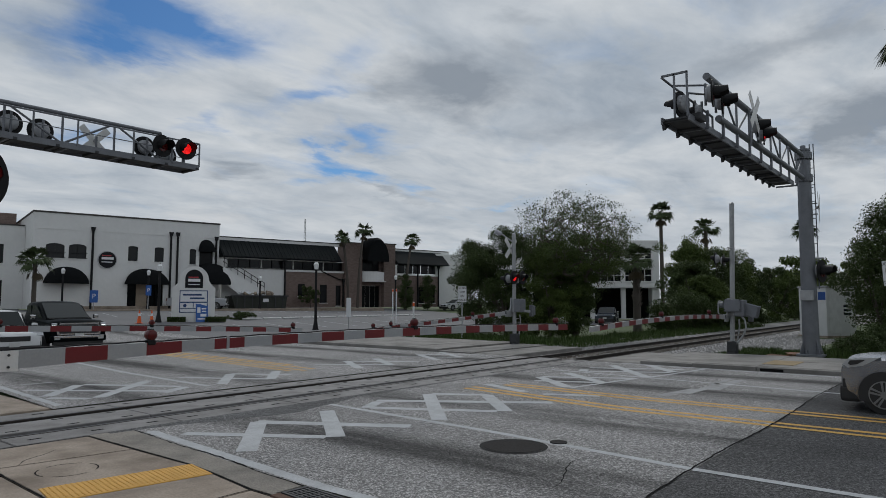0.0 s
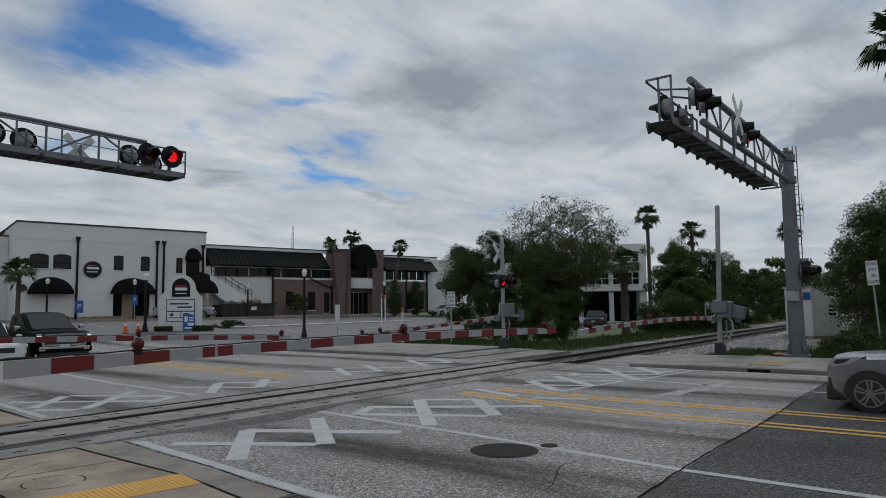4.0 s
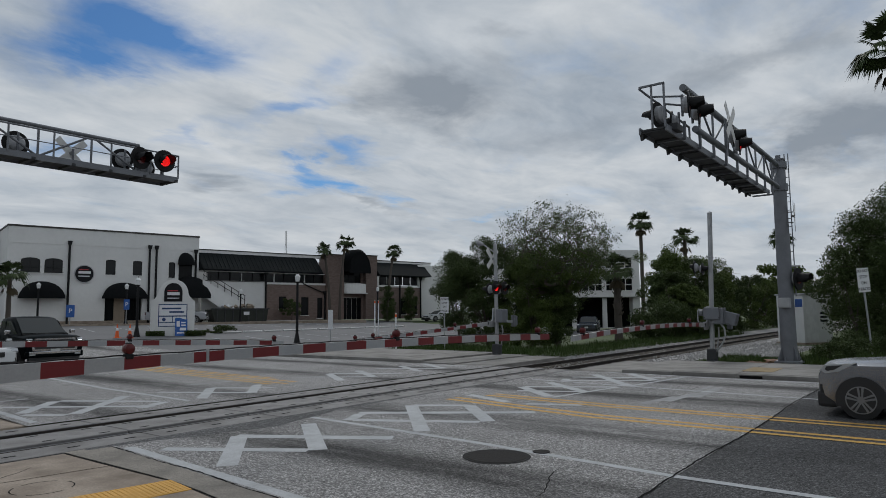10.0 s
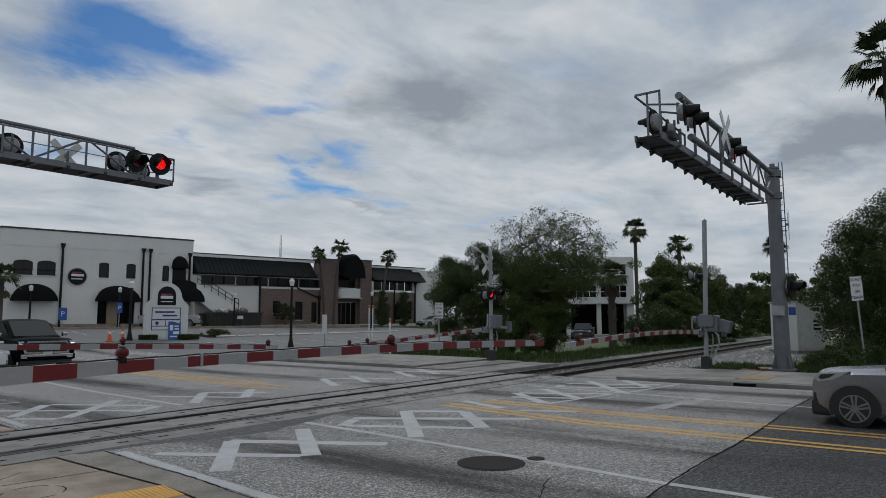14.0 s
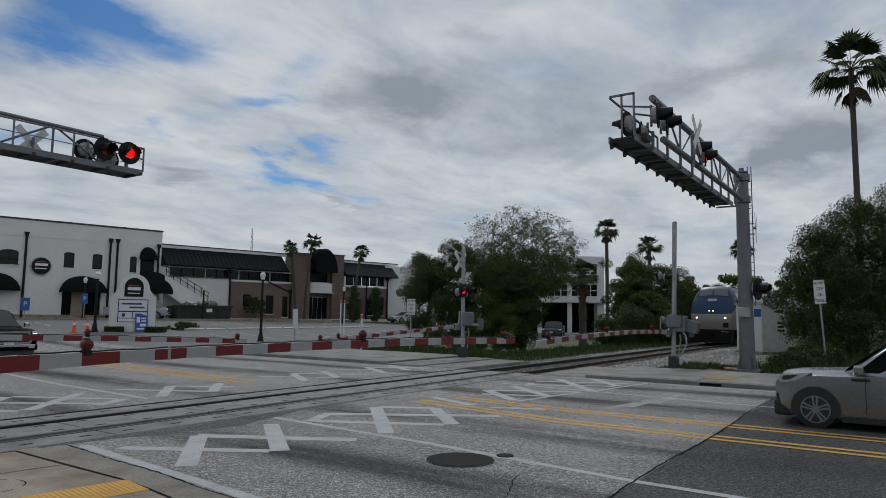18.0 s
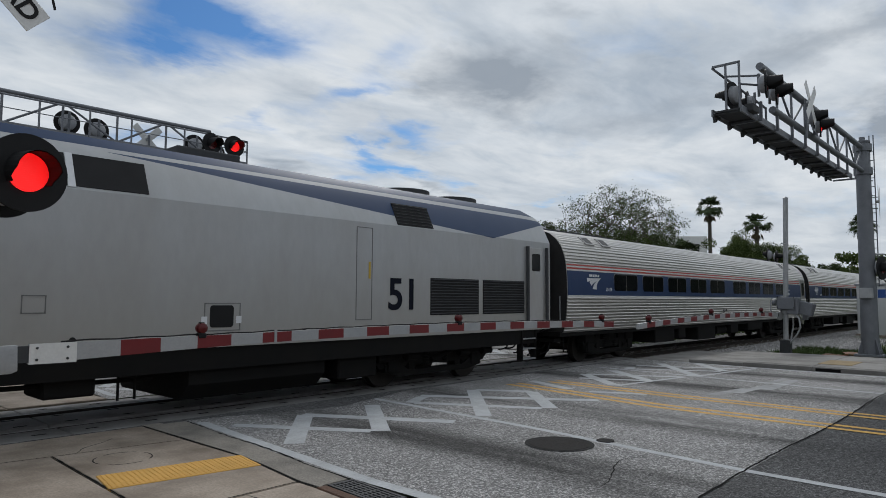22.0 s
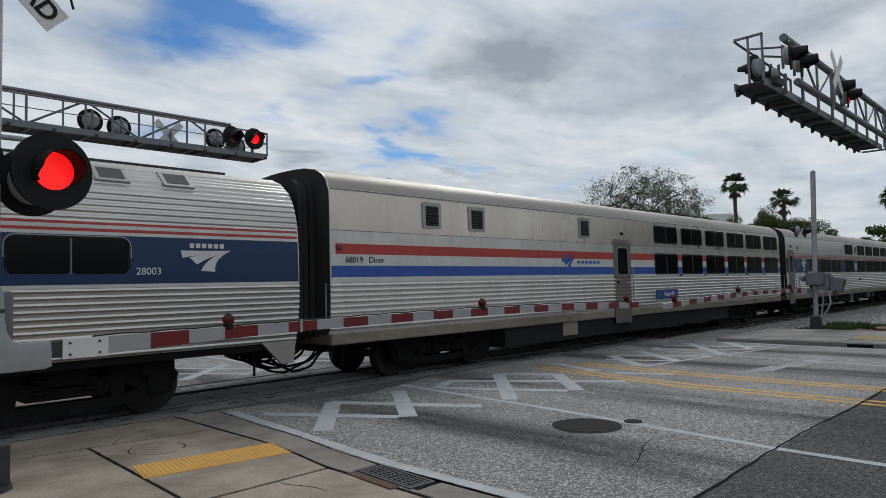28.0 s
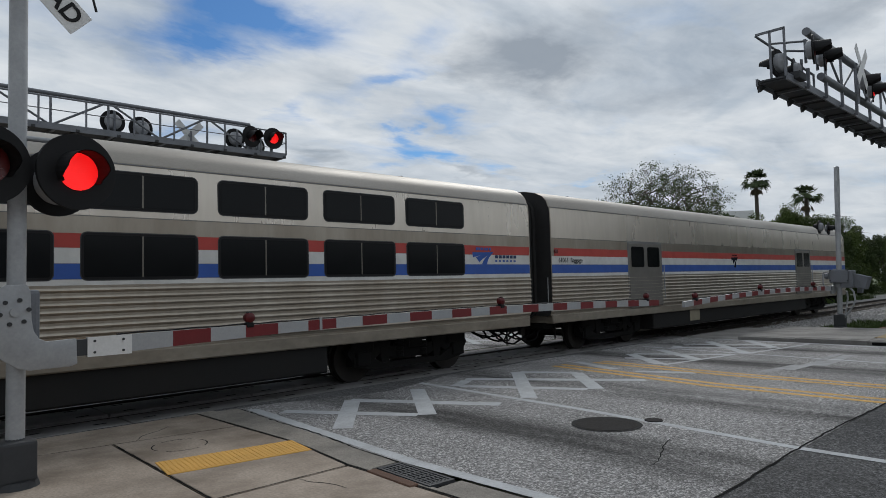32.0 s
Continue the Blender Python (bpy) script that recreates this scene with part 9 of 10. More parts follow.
def palm(x, y, z, h, crown, label, seed, trunk=0.20, leaves=34, skirt=8, boots=False, lean=(0.0, 0.0)):
    rng = np.random.default_rng(seed)
    p = thing("palm_tree", label, "palm", "palms", pose(x, y, z))
    bm = bmesh.new()
    n = 10
    pts = [Vector((lean[0] * (i / n) ** 2, lean[1] * (i / n) ** 2, h * i / n)) for i in range(n + 1)]
    for i in range(n):
        add_cyl(bm, pts[i] - Vector((0, 0, 0.1 if i == 0 else 0)), pts[i + 1], trunk * (1.25 if i == 0 else 1.05 - 0.25 * i / n), trunk * (1.05 - 0.25 * (i + 1) / n), seg=12)
    if boots:
        for k in range(60):
            a, zz = rng.uniform(0, 6.28), rng.uniform(0.35, 1.0) * h
            q = Vector((lean[0] * (zz / h) ** 2 + trunk * 0.8 * math.cos(a), lean[1] * (zz / h) ** 2 + trunk * 0.8 * math.sin(a), zz))
            add_cyl(bm, q, q + Vector((0.16 * math.cos(a), 0.16 * math.sin(a), 0.22)), 0.06, 0.02, seg=5)
    part("trunk", bm, PALM_BARK, p, "slender ringed trunk", 50)
    top = pts[-1]
    bm = bmesh.new()
    for k in range(leaves):
        a, el = rng.uniform(0, 6.28), math.asin(rng.uniform(-0.45, 0.98))
        d = Vector((math.cos(a) * math.cos(el), math.sin(a) * math.cos(el), math.sin(el)))
        fan_leaf(bm, top, d, crown * rng.uniform(0.8, 1.1), 62, 0.25 + 0.35 * (el < 0.3), rng)
    part("crown", bm, PALM_LEAF, p, "fan leaves")
    if skirt:
        bm = bmesh.new()
        for k in range(skirt):
            a = rng.uniform(0, 6.28)
            fan_leaf(bm, top - Vector((0, 0, 0.15 * crown)), Vector((math.cos(a) * 0.5, math.sin(a) * 0.5, -0.9)), crown * 0.8, 40, 0.3, rng)
        part("dead_leaves", bm, PALM_DEAD, p, "hanging dead leaves")
    return p


def build_plants():
    # thicket beyond the tracks
    open_tree("tree", 34.75, 7.2, -0.05, "broad tree with an open twiggy top", 11)
    tree("tree", 33.4, 8.1, -0.05, 5.2, 1.9, "dense green tree beside the crossing gate", 12, 120, 520, 0.085, LEAF_MID, 0.03, 0.14)
    tree("tree", 34.6, 7.0, -0.05, 4.7, 0.8, "creeper-clad stem of dense dark leaves", 13, 80, 520, 0.085, LEAF_DARK, 0.03, 0.14)
    tree("tree", 33.6, 11.2, -0.05, 6.3, 2.5, "dark bushy tree beside the parking lot", 14, 120, 560, 0.09, LEAF_DARK, 0.02, 0.14)
    tree("tree", 35.6, 14.8, -0.05, 5.9, 1.9, "dark shrub-like tree beside the lot", 15, 90, 560, 0.09, LEAF_DARK, 0.2, 0.12)
    for k, (x, y, h) in enumerate(((47.6, 5.6, 2.6), (49.2, 4.9, 2.3), (52.0, 4.4, 2.8), (55.5, 4.6, 3.0))):
        bush((x, y, -0.05), h, 1.3, 300, "dark undergrowth at the edge of the thicket", 20 + k, None, 0.13)
    for k, (x, y, h) in enumerate(((29.3, -7.5, 0.65), (31.6, -8.1, 0.8), (34.2, -7.8, 0.9))):
        bush((x, y, -0.05), h, 1.1, 220, "low dark weeds and shrubs beside the signal mast", 40 + k, None, 0.10)
    palm(43.0, 6.9, -0.05, 4.8, 1.5, "short palm with a shaggy trunk in the thicket", 21, 0.26, 46, 12, True)
    bush((46.0, 6.3, -0.05), 1.9, 1.1, 260, "low dark shrub under the palm", 3, None, 0.16)
    for k, (x, y, h, s) in enumerate(((51.0, 5.0, 3.9, 1.9), (53, 6.6, 5.0, 2.5), (56.5, 7.9, 7.2, 1.7), (58, 6.4, 6.2, 3.0), (62, 6.4, 6.6, 3.0), (67, 5.8, 5.6, 3.0), (74, 5.2, 5.2, 3.0), (83, 5.2, 5.4, 3.2), (94, 5.0, 5.8, 3.6), (106, 4.6, 6.4, 4.0))):
        tree("tree", x, y, -0.05, h, s, "dark green scrub tree along the railway", 30 + k, 95, 420, 0.13, LEAF_DARK if k % 2 else LEAF_MID, 0.02, 0.12)
    palm(84.0, 20.5, 0.0, 13.4, 1.95, "tall palm behind the thicket", 41, 0.26, 52, 12)
    palm(82.0, 14.3, 0.0, 10.6, 1.9, "tall palm behind the scrub trees", 42, 0.26, 52, 10)
    palm(95.0, 5.95, 0.0, 11.1, 1.8, "distant tall palm beside the railway", 43, 0.24, 60, 8)
    for k, (x, y, h, s) in enumerate(((110, 6, 8, 6), (122, 12, 9, 7), (130, -2, 8, 6), (150, 4, 10, 8), (120, -12, 9, 7))):
        tree("tree", x, y, -0.05, h, s, "distant tree along the railway", 50 + k, 60, 90, 0.5, LEAF_MID, 0.05, 0.2)
    # flowering bush on the right
    for k, (x, y, h, s) in enumerate(((37.9, -7.9, 6.2, 1.9), (38.9, -9.6, 7.8, 2.4), (40.3, -11.6, 9.0, 3.0), (41.5, -14.6, 9.4, 3.6))):
        t, cl = tree("flowering_tree", x, y, -0.05, h, s, "large dark bush dotted with white blossom", 60 + k, 150, 480, 0.095, LEAF_DARK, 0.04, 0.10, stems=3, clump_r=0.75)
        rng = np.random.default_rng(90 + k)
        pts = []
        for q in cl:
            if rng.uniform() < 0.95:
                o = rng.normal(size=3)
                o /= np.linalg.norm(o)
                c = np.array(q[:3]) + o * q[3] * 0.95
                pts.append(c + rng.normal(size=(22, 3)) * 0.085)
        part("blossom", leaves_mesh(np.concatenate(pts), 0.06, FLOWER, 120 + k), None, t, "clusters of white blossom")
    palm(46.3, -9.2, 0.0, 17.2, 2.6, "very tall fan palm behind the flowering bush", 44, 0.19, 46, 9)
    # palms and shrubs before the hall
    for x, y, h, c, sd, ln in ((53.77, 46.5, 8.3, 1.15, 71, (-1.0, 0)), (54.83, 46.0, 9.3, 1.35, 72, (0.9, 0)), (60.4, 43.5, 8.4, 1.25, 73, (1.2, 0))):
        palm(x, y, 1.1, h, c, "slender palm before the brick wing", sd, 0.16, 50, 6, False, ln)
    palm(19.3, 43.2, 0.75, 4.1, 1.5, "fan palm beside the hall corner", 74, 0.17, 50, 6)
    palm(13.0, 43.5, 0.9, 3.0, 1.4, "low fan palm beside the street", 75, 0.16, 30, 5)
    for x, h, sp in ((60.5, 4.1, 0.8), (64.65, 4.1, 0.85)):
        tree("cypress", x, 43.5, 1.03, h, sp, "narrow conical evergreen before the brick wing", int(80 + x), 60, 260, 0.10, LEAF_DARK, 0.03, 0.06)
    q = Vector((49.2, 47.8, 1.1))
    tree("small_tree", q.x, q.y, 1.1, 2.5, 1.5, "small round-headed tree before the brick wall", 85, 44, 260, 0.10, LEAF_DARK, 0.35, 0.06)
    bush((31.5, 35.4, 0.5), 0.6, 1.25, 200, "low dark shrub bed in the lot", 9)
    # grass and weeds along the tracks
    rng = np.random.default_rng(5)
    pts = []
    for x0, x1, y0, y1, n in ((26.5, 60, 2.9, 6.5, 9000), (25.6, 30.2, -5.9, -3.3, 2600), (26.3, 42, -9.5, -6.2, 6000), (27.5, 33, 6, 14, 2500)):
        p = np.stack([rng.uniform(x0, x1, n), rng.uniform(y0, y1, n), np.zeros(n)], 1)
        pts.append(p)
    p = np.concatenate(pts)
    n = len(p)
    h = rng.uniform(0.04, 0.22, n) * np.where(p[:, 1] < -6, 1.9, np.where(p[:, 1] < 0, 0.55, 1.0)) * (0.6 + 0.8 * (np.sin(p[:, 0] * 1.3) * np.cos(p[:, 1] * 1.7) > 0))
    a = rng.uniform(0, 6.28, n)
    w = np.stack([np.cos(a), np.sin(a), np.zeros(n)], 1) * 0.025
    tip = p + np.stack([rng.normal(0, 0.09, n), rng.normal(0, 0.09, n), h], 1)
    base = p - (0, 0, 0.08)
    v = np.stack([base - w, base + w, tip], 1).reshape(-1, 3)
    me = bpy.data.meshes.new("blades")
    me.from_pydata(v.tolist(), [], np.arange(n * 3).reshape(n, 3).tolist())
    me.materials.append(leaf_mat("grass_blade", (0.060, 0.100, 0.026), (0.070, 0.085, 0.032)))
    # a fallen dry frond at the foot of the signal mast
    frond = thing("fallen_frond", "dry brown palm frond lying beside the signal mast", "palm frond", "", pose(26.35, -5.55, 0.06))
    bm = bmesh.new()
    for a in (-70, -40, -100, -20):
        fan_leaf(bm, Vector((0, 0, 0)), Vector((math.cos(radians(a)), math.sin(radians(a)), 0.12)), 0.75, 55, 0.15, np.random.default_rng(a + 200), 0.2)
    part("leaf", bm, leaf_mat("rusty_frond", (0.20, 0.075, 0.022), (0.13, 0.06, 0.03)), frond)
    tagged(new("grass_blades", me), "tall green grass and weeds beside the tracks", "grass", "", "stuff")


build_plants()
build_street_things()


# ---- vehicles ----
CHROME = mat("chrome", (0.6, 0.6, 0.61), 0.15, 0.95, amount=0.1, fine_amount=0.0)
TYRE = mat("tyre", (0.018, 0.018, 0.018), 0.85, scale=6)
RIM = mat("alloy_rim", (0.30, 0.31, 0.32), 0.35, 0.8, scale=5)
LED_ON = mat("lit_lamp_strip", (0.95, 0.97, 1.0), 0.3, emit=1.3)
TRIM = mat("black_trim", (0.02, 0.02, 0.021), 0.6, fine_amount=0.0)
LAMP_CLEAR = mat("lamp_clear", (0.46, 0.48, 0.50), 0.1, 0.2, amount=0.2, fine_amount=0.0)
PLATE = mat("plate_pale", (0.55, 0.56, 0.55), 0.5)


def car_paint(name, c, spec=0.18, coat=0.0, metal=0.0, rough=0.15):
    return mat(name, c, rough, metal, second=tuple(v * 0.8 for v in c), scale=1.0, amount=0.3, fine_amount=0.0, spec=spec, coat=coat)


def loft(stations):
    """Closed body through cross-sections (x, [(half width, z) from sill to centre line])."""
    bm = bmesh.new()
    rings = []
    for x, half in stations:
        pts = [(-a, b) for a, b in half] + [(a, b) for a, b in half[::-1]]
        rings.append([bm.verts.new((x, a, b)) for a, b in pts])
    n = len(rings[0])
    for r0, r1 in zip(rings, rings[1:]):
        for i in range(n):
            j = (i + 1) % n
            bm.faces.new((r0[i], r0[j], r1[j], r1[i]))
    bm.faces.new(rings[0][::-1])
    bm.faces.new(rings[-1])
    return bm


def wheel(parent, x, y, r, w, out):
    t = part("wheel", cyl_bm((0, -w / 2, 0), (0, w / 2, 0), r, seg=30), TYRE, parent, "road wheel", 40, pose(x, y, r))
    part("rim", cyl_bm((0, out * w * 0.50, 0), (0, out * w * 0.53, 0), r * 0.70, seg=26), TRIM, t)
    part("rim_ring", cyl_bm((0, out * w * 0.535, 0), (0, out * w * 0.54, 0), r * 0.18, seg=14), RIM, t)
    for k in range(5):
        a = radians(72 * k + 18)
        bm = bmesh.new()
        c, s = math.cos(a), math.sin(a)
        for side in (-1, 1):
            q = []
            for rr, near, far in ((0.12, 0.015, 0.10), (0.67, 0.055, 0.165)):
                for hw in (near, far):
                    q.append((c * rr * r - s * side * hw * r, s * rr * r + c * side * hw * r))
            add_prism(bm, [q[0], q[1], q[3], q[2]], "y", out * w * 0.53, out * w * 0.56)
        part("spoke", bm, RIM, t)
    bm = bmesh.new()
    for i in range(26):
        a, b = 2 * math.pi * i / 26, 2 * math.pi * (i + 1) / 26
        bm.faces.new([bm.verts.new((rr * r * math.cos(k), out * w * 0.545, rr * r * math.sin(k))) for rr, k in ((0.66, a), (0.72, a), (0.72, b), (0.66, b))])
    part("rim_lip", bm, RIM, t)


def car(name, label, m, paint, L_, W, H, kind="suv", r=0.34, wb=2.57, front_over=0.82, hood_k=0.585):
    c = thing(name, label, "car" if kind != "pickup" else "pickup truck", "vehicles", m)
    h, hw = L_ / 2, W / 2
    fx = h - front_over
    arch = 0.058 if kind == "suv" else 0.06
    rx = fx - wb
    zb = 0.22 if kind != "pickup" else 0.42
    belt = H * 0.60 if kind != "pickup" else H * 0.64
    hood = H * hood_k if kind != "pickup" else H * 0.64

    def sec(x, w, lo, mid, top, wt):
        return (x, [(w * 0.93, lo), (w, lo + (mid - lo) * 0.45), (w * 0.985, mid), (wt, top - 0.03), (wt * 0.6, top), (0.02, top + 0.006)])
    st = [sec(-h, hw * 0.88, zb + 0.12, belt * 0.93, belt * 0.97, hw * 0.8), sec(-h + 0.12, hw * 0.97, zb, belt, belt + 0.02, hw * 0.86),
          sec(-h * 0.4, hw, zb - 0.04, belt, belt + 0.02, hw * 0.86), sec(h * 0.2, hw, zb - 0.04, belt, belt + 0.02, hw * 0.86),
          sec(h - front_over - 0.55, hw, zb - 0.02, belt * 0.97, hood + 0.02, hw * 0.84), sec(h - 0.35, hw * 0.97, zb - 0.02, hood * 0.90, hood * 0.965, hw * 0.80),
          sec(h - 0.10, hw * 0.93, zb, hood * 0.84, hood * 0.92, hw * 0.74), sec(h, hw * 0.84, zb + 0.08, hood * 0.70, hood * 0.80, hw * 0.64)]
    if kind == "pickup":
        st[-3:] = [sec(h - 0.40, hw * 0.99, zb, hood * 0.93, hood + 0.01, hw * 0.84), sec(h - 0.12, hw * 0.97, zb, hood * 0.90, hood * 0.97, hw * 0.82), sec(h, hw * 0.93, zb + 0.05, hood * 0.84, hood * 0.90, hw * 0.78)]
    part("body", loft(st), paint, c, "painted body", 40)
    part("sill", box_bm(rx + r + 0.08, fx - r - 0.08, -hw * 0.985, hw * 0.985, zb - 0.08, zb + 0.02), TRIM, c, "dark sill")
    # cabin
    if kind == "pickup":
        g0, g1, ws, rs = -0.55, 0.60, 1.25, 0.30
    elif kind == "sedan":
        g0, g1, ws, rs = -0.75, 0.15, 0.95, 0.75
    else:
        g0, g1, ws, rs = -h + 0.35, 0.20, 0.78, 0.18
    tw = hw * 0.80

    def csec(x, w, z):
        return (x, [(w * 1.06 if z > belt + 0.1 else w, belt - 0.02), (w, belt + 0.02 + (z - belt) * 0.5), (w * 0.94, z - 0.05), (w * 0.80, z - 0.005), (0.3, z + 0.012), (0.02, z + 0.014)])
    cab = [csec(g0 - rs, tw, belt + 0.03), csec(g0, tw, H - 0.05), csec((g0 + g1) / 2, tw, H - 0.014), csec(g1, tw, H - 0.05), csec(g1 + ws, tw * 0.99, belt + 0.03)]
    part("cabin", loft(cab), paint, c, "roof and pillars", 40)
    # glass: windscreen, rear, sides
    wsl = [(g1 + ws - 0.06, belt + 0.06), (g1 + 0.06, H - 0.075)]
    for (x0, z0), (x1, z1), nm in ((wsl[0], wsl[1], "windscreen"), ((g0 - rs + 0.02, belt + 0.08), (g0 - 0.03, H - 0.10), "rear_window")):
        bm = bmesh.new()
        o = 0.02 if nm == "windscreen" else -0.02
        q = [bm.verts.new(p) for p in ((x0 + o, -tw * 0.93, z0 + 0.01), (x0 + o, tw * 0.93, z0 + 0.01), (x1 + o, tw * 0.80, z1 + 0.015), (x1 + o, -tw * 0.80, z1 + 0.015))]
        bm.faces.new(q)
        q2 = [bm.verts.new(v.co - Vector((o * 2, 0, 0.02))) for v in q]
        bm.faces.new(q2[::-1])
        part(nm, bm, GLASS_SCREEN, c, "tinted glass")
    for sy in (-1, 1):
        y0 = sy * (tw + 0.012)
        cuts = [(g0 - rs * 0.1 + 0.06, (g0 + g1) / 2 - 0.04 + 0.1), ((g0 + g1) / 2 + 0.14, g1 + ws * 0.72)]
        if kind == "suv":
            mid = (g0 + g1) / 2
            cuts = [(g0 + 0.10, g0 + 0.62), (g0 + 0.70, mid + 0.32), (mid + 0.40, g1 + ws * 0.72)]
        for a, b in cuts:
            tb = min(b, g1 - 0.02) if b > g1 else b
            pts = [(a, belt + 0.05), (b, belt + 0.05), (tb + (0.1 if b > g1 else -0.05), H - 0.17), (a + 0.06, H - 0.17)]
            bm = bmesh.new()
            add_prism(bm, pts, "y", y0 - 0.008, y0 + 0.008)
            part("side_window", bm, GLASS_CAR, c, "tinted side window")
        part("mirror", bevelled(g1 + ws * 0.55, g1 + ws * 0.55 + 0.16, *sorted((sy * (hw + 0.02), sy * (hw + 0.20))), belt + 0.02, belt + 0.19, w=0.04), paint if kind == "suv" else CHROME, c, "door mirror")
        for x in (fx, rx):
            wheel(c, x, sy * (hw - 0.11), r, 0.22, sy)
            # a flat black disc paints the shade in the gap between tyre and fender
            part("wheel_arch", prism_bm([(x + (r + arch) * math.cos(radians(-20 + 220 * k / 24)), r + 0.01 + (r + arch) * math.sin(radians(-20 + 220 * k / 24))) for k in range(25)], "y", *sorted((sy * (hw - 0.16), sy * (hw + 0.006)))), TRIM, c, "black disc for the shaded gap round the wheel")
        if kind == "pickup":
            hl = part("headlight", bevelled(h - 0.34, h + 0.01, *sorted((sy * hw * 0.74, sy * hw * 0.93)), hood * 0.80, hood * 0.91, w=0.03), LAMP_CLEAR, c, "clear headlight")
            part("lamp_strip", box_bm(h + 0.008, h + 0.02, *sorted((sy * hw * 0.78, sy * hw * 0.91)), hood * 0.83, hood * 0.855), LED_ON, hl, "lit white strip")
        else:
            lamp = [(h - 0.12, hood * 0.76), (h - 0.05, hood * 0.82), (h - 0.12, hood * 0.91), (h - 0.62, hood * 0.955), (h - 0.34, hood * 0.80)]
            hl = part("headlight", prism_bm(lamp, "y", *sorted((sy * hw * 0.60, sy * hw * 0.965))), LAMP_CLEAR, c, "swept headlight with a dark inset")
            part("lamp_inset", prism_bm([(h - 0.20 + (a - h + 0.20) * 0.50, hood * 0.86 + (b - hood * 0.86) * 0.55) for a, b in lamp], "y", *sorted((sy * hw * 0.62, sy * hw * 0.975))), TRIM, hl, "dark lamp inset")
            part("side_vent", box_bm(fx - r - 0.52, fx - r - 0.24, *sorted((sy * (hw - 0.03), sy * (hw + 0.008))), belt * 0.90, belt * 0.95), TRIM, c, "dark side vent")
            part("corner_intake", bevelled(h - 0.22, h - 0.02, *sorted((sy * hw * 0.60, sy * hw * 0.90)), zb + 0.20, zb + 0.36, w=0.02), TRIM, c, "dark corner intake")
        part("tail_light", bevelled(-h - 0.004, -h + 0.10, *sorted((sy * hw * 0.68, sy * hw * 0.93)), belt * 0.75, belt * 0.98, w=0.02), RED_LENS, c, "red tail light")
        for x in (g1 - 0.05, (g0 + g1) / 2):
            part("door_handle", bevelled(x - 0.2, x, *sorted((sy * (hw - 0.01), sy * (hw + 0.025))), belt - 0.16, belt - 0.12, w=0.01, seg=1), paint, c)
        for x in (g1 + 0.42, (g0 + g1) / 2 + 0.08):
            part("door_seam", box_bm(x, x + 0.012, *sorted((sy * (hw - 0.02), sy * (hw + 0.003))), zb + 0.08, belt - 0.02), TRIM, c)
    if kind != "pickup":
        part("grille", bevelled(h - 0.05, h + 0.015, -hw * 0.52, hw * 0.52, hood * 0.62, hood * 0.80, w=0.02), TRIM, c, "front grille")
    if kind == "pickup":
        rim = [(-0.74, 0.70), (-0.80, 0.92), (-0.66, 1.15), (0.66, 1.15), (0.80, 0.92), (0.74, 0.70)]
        g = part("grille", prism_bm(rim, "x", h - 0.04, h + 0.025), CHROME, c, "chrome-framed grille")
        part("grille_mesh", prism_bm([(a * 0.90, 0.925 + (b - 0.925) * 0.74) for a, b in rim], "x", h, h + 0.04), TRIM, g, "black grille mesh")
        part("grille_bar", box_bm(h + 0.03, h + 0.05, -0.62, 0.62, 0.95, 0.985), CHROME, g)
        part("bumper", bevelled(h - 0.18, h + 0.07, -hw * 0.95, hw * 0.95, 0.46, 0.68, w=0.05), paint, c, "dark front bumper")
        part("wiper_cowl", box_bm(g1 + ws - 0.04, g1 + ws + 0.10, -tw * 0.95, tw * 0.95, belt + 0.02, belt + 0.045), TRIM, c, "black wiper cowl")
        part("bumper_strip", bevelled(h - 0.02, h + 0.085, -hw * 0.86, hw * 0.86, 0.585, 0.675, w=0.015, seg=1), CHROME, c, "chrome bumper strip")
        part("bumper_skirt", bevelled(h - 0.2, h + 0.03, -hw * 0.85, hw * 0.85, 0.32, 0.46, w=0.03), TRIM, c)
        for sy in (-1, 1):
            part("fog_lamp", bevelled(h + 0.05, h + 0.08, *sorted((sy * 0.66, sy * 0.86)), 0.53, 0.60, w=0.01, seg=1), LAMP_CLEAR, c)
        part("bed_opening", box_bm(-h + 0.2, -0.95, -hw * 0.8, hw * 0.8, belt + 0.02, belt + 0.028), TRIM, c, "dark load bed")
    else:
        part("bumper", bevelled(h - 0.30, h + 0.03, -hw * 0.90, hw * 0.90, zb - 0.05, zb + 0.24, w=0.06), TRIM, c, "dark lower bumper")
    p = part("number_plate", box_bm(h + 0.03, h + 0.075 if kind == "pickup" else h + 0.045, -0.16, 0.16, zb + 0.20, zb + 0.34), PLATE, c, "pale plate")
    part("roof_rail", box_bm(g0 + 0.1, g1, -tw * 0.86, -tw * 0.82, H - 0.02, H + 0.03, g0 + 0.1, g1, tw * 0.82, tw * 0.86, H - 0.02, H + 0.03), TRIM, c) if kind == "suv" else None
    return c


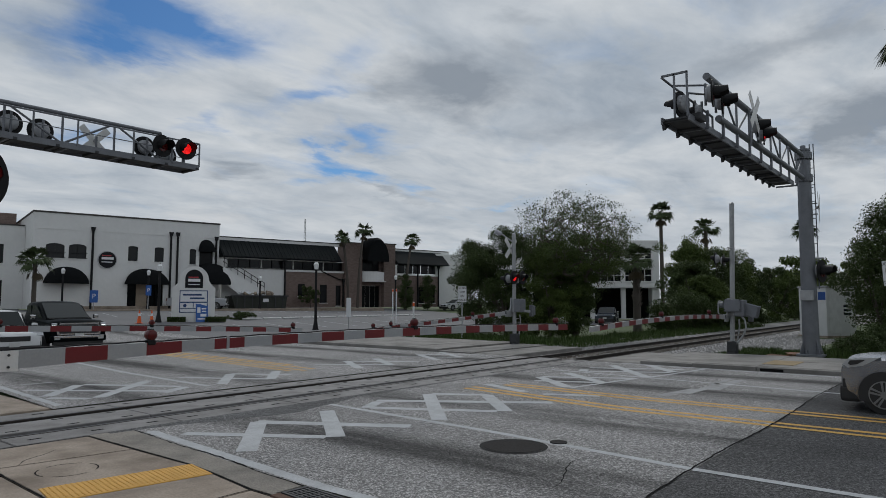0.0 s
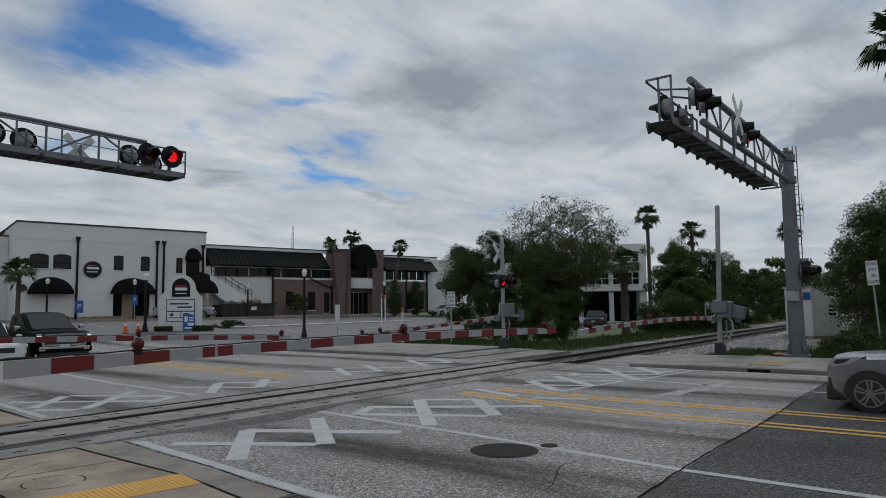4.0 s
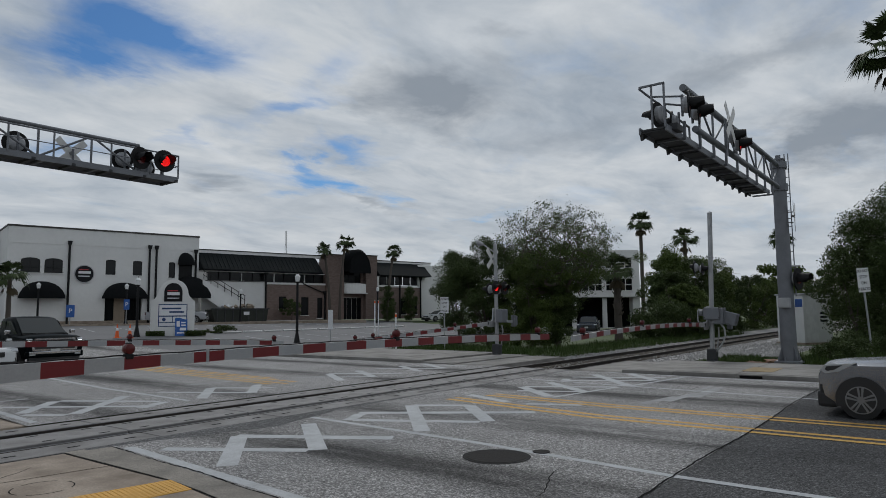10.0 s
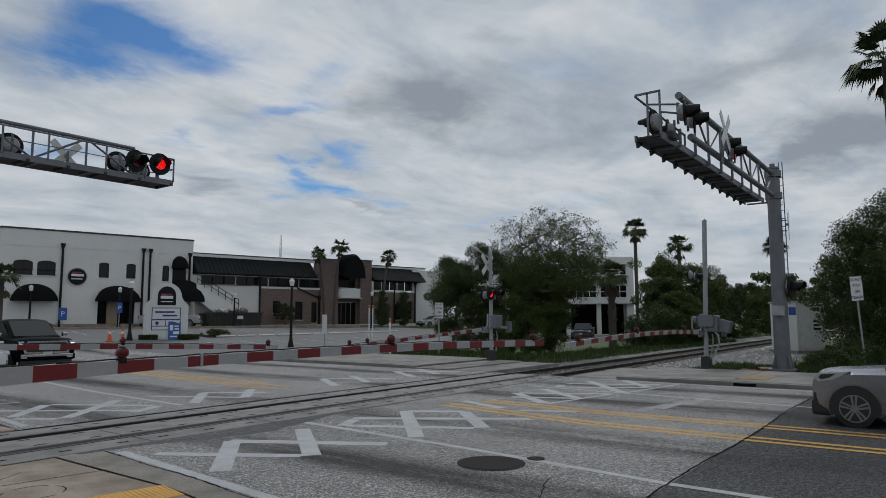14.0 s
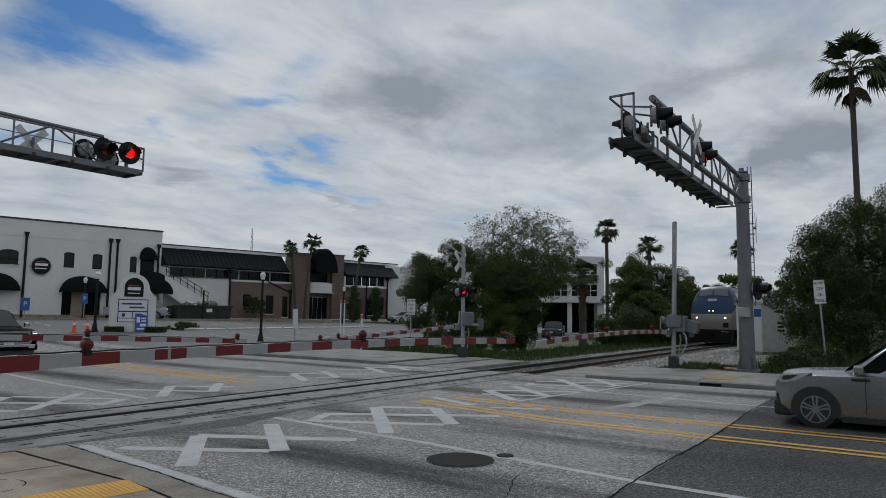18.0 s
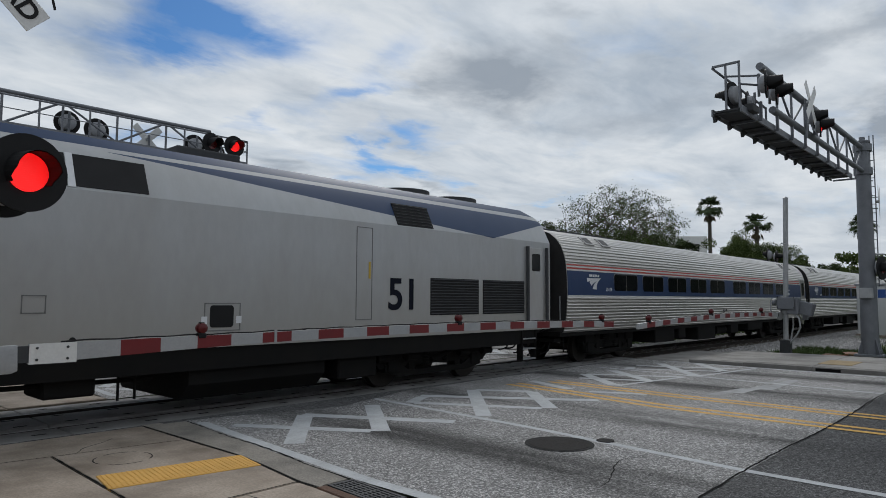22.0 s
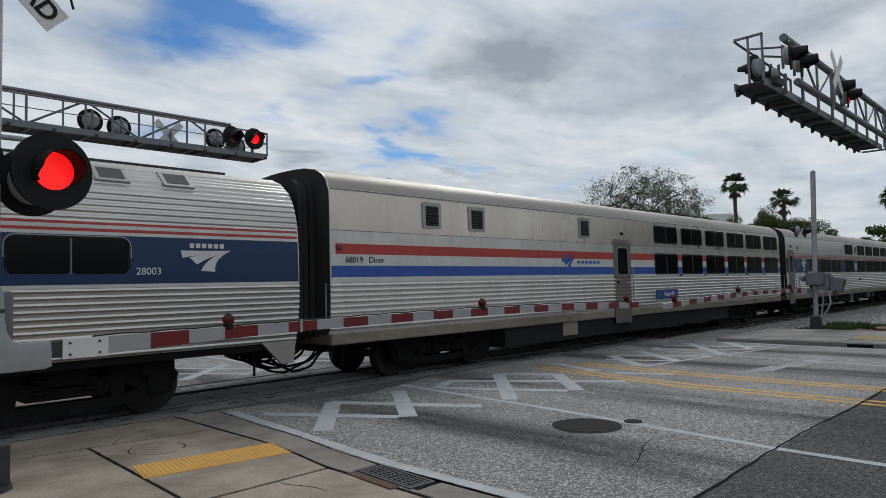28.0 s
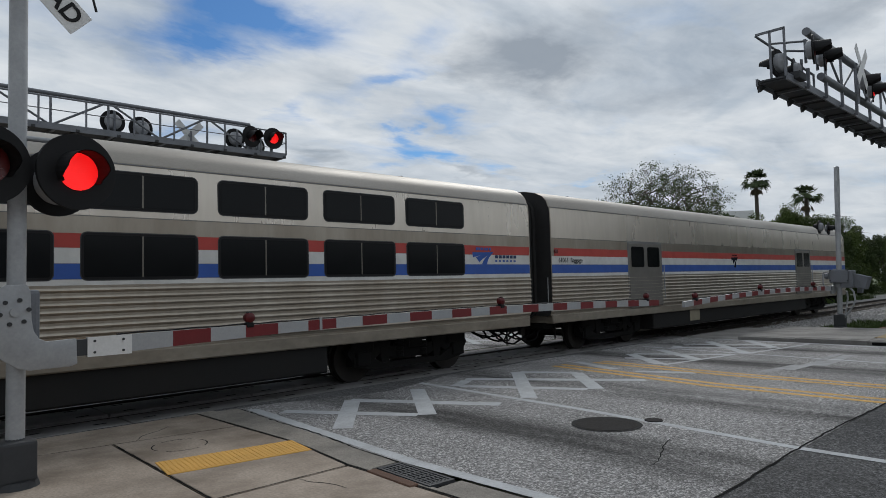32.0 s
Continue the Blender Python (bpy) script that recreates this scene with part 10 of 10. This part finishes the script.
def build_cars():
    car("compact_car", "grey boxy compact car waiting on the road", pose(14.78, -11.05, 0.0, 0, 0, 90), car_paint("paint_grey", (0.30, 0.31, 0.335), 0.3, 0.0, 0.75, 0.24), 4.14, 1.80, 1.61, "suv", 0.335, 2.57, 0.66, 0.635)
    car("pickup_truck", "dark green pickup truck with chrome front waiting beyond the tracks", pose(11.25, 18.45, 0.02, 0, 0, -94), car_paint("paint_dark_green", (0.003, 0.005, 0.006), 0.02, 0.0, 0.0, 0.40), 5.9, 2.03, 1.96, "pickup", 0.41, 3.7, 0.98)
    car("crossover", "white crossover car waiting beyond the tracks", pose(8.75, 16.9, 0.0, 0, 0, -94), car_paint("paint_white", (0.62, 0.63, 0.64)), 4.65, 1.84, 1.66, "suv", 0.36, 2.72, 0.92)
    car("crossover", "silver crossover car queuing behind", pose(10.2, 25.2, 0.05, 0, 0, -94), car_paint("paint_silver", (0.36, 0.38, 0.40)), 4.6, 1.84, 1.70, "suv", 0.36, 2.7, 0.9)
    q = Vector((36.4, 49.6, 0))
    car("pickup_truck", "silver pickup truck parked beside the container", pose(q.x, q.y, prof(q.y) + 0.02, 0, 0, -42), car_paint("paint_silver_b", (0.34, 0.35, 0.37)), 5.6, 1.95, 1.85, "pickup", 0.38, 3.5, 0.95)
    q = HALL_M @ Vector((47.5, -2.6, 0))
    car("sedan", "white sedan parked before the brick wing", pose(q.x, q.y, prof(q.y) + 0.02, 0, 0, 170), car_paint("paint_white_b", (0.6, 0.61, 0.62)), 4.7, 1.82, 1.40, "sedan", 0.32, 2.75, 0.9)
    car("sedan", "dark grey sedan parked behind the thicket", pose(57.0, 15.6, 0.05, 0, 0, 200), car_paint("paint_dark", (0.05, 0.06, 0.075)), 4.7, 1.82, 1.45, "sedan", 0.32, 2.75, 0.9)


build_cars()


# ---- what moves ----
def motions():
    # x of the coupling behind the first locomotive
    way = [(0, 427.0), (10, 231.0), (16, 112.6), (19, 53.0), (20, 33.4), (21, 13.97), (22, -5.6), (23, -24.35), (25, -61.6), (28, -115.9), (29, -133.75), (30, -151.5), (31, -168.8), (32, -185.9)]
    for ob, u in TRAIN:
        walk(ob, [(t, pose(d + u, MID_Y, 0)) for t, d in way])


motions()
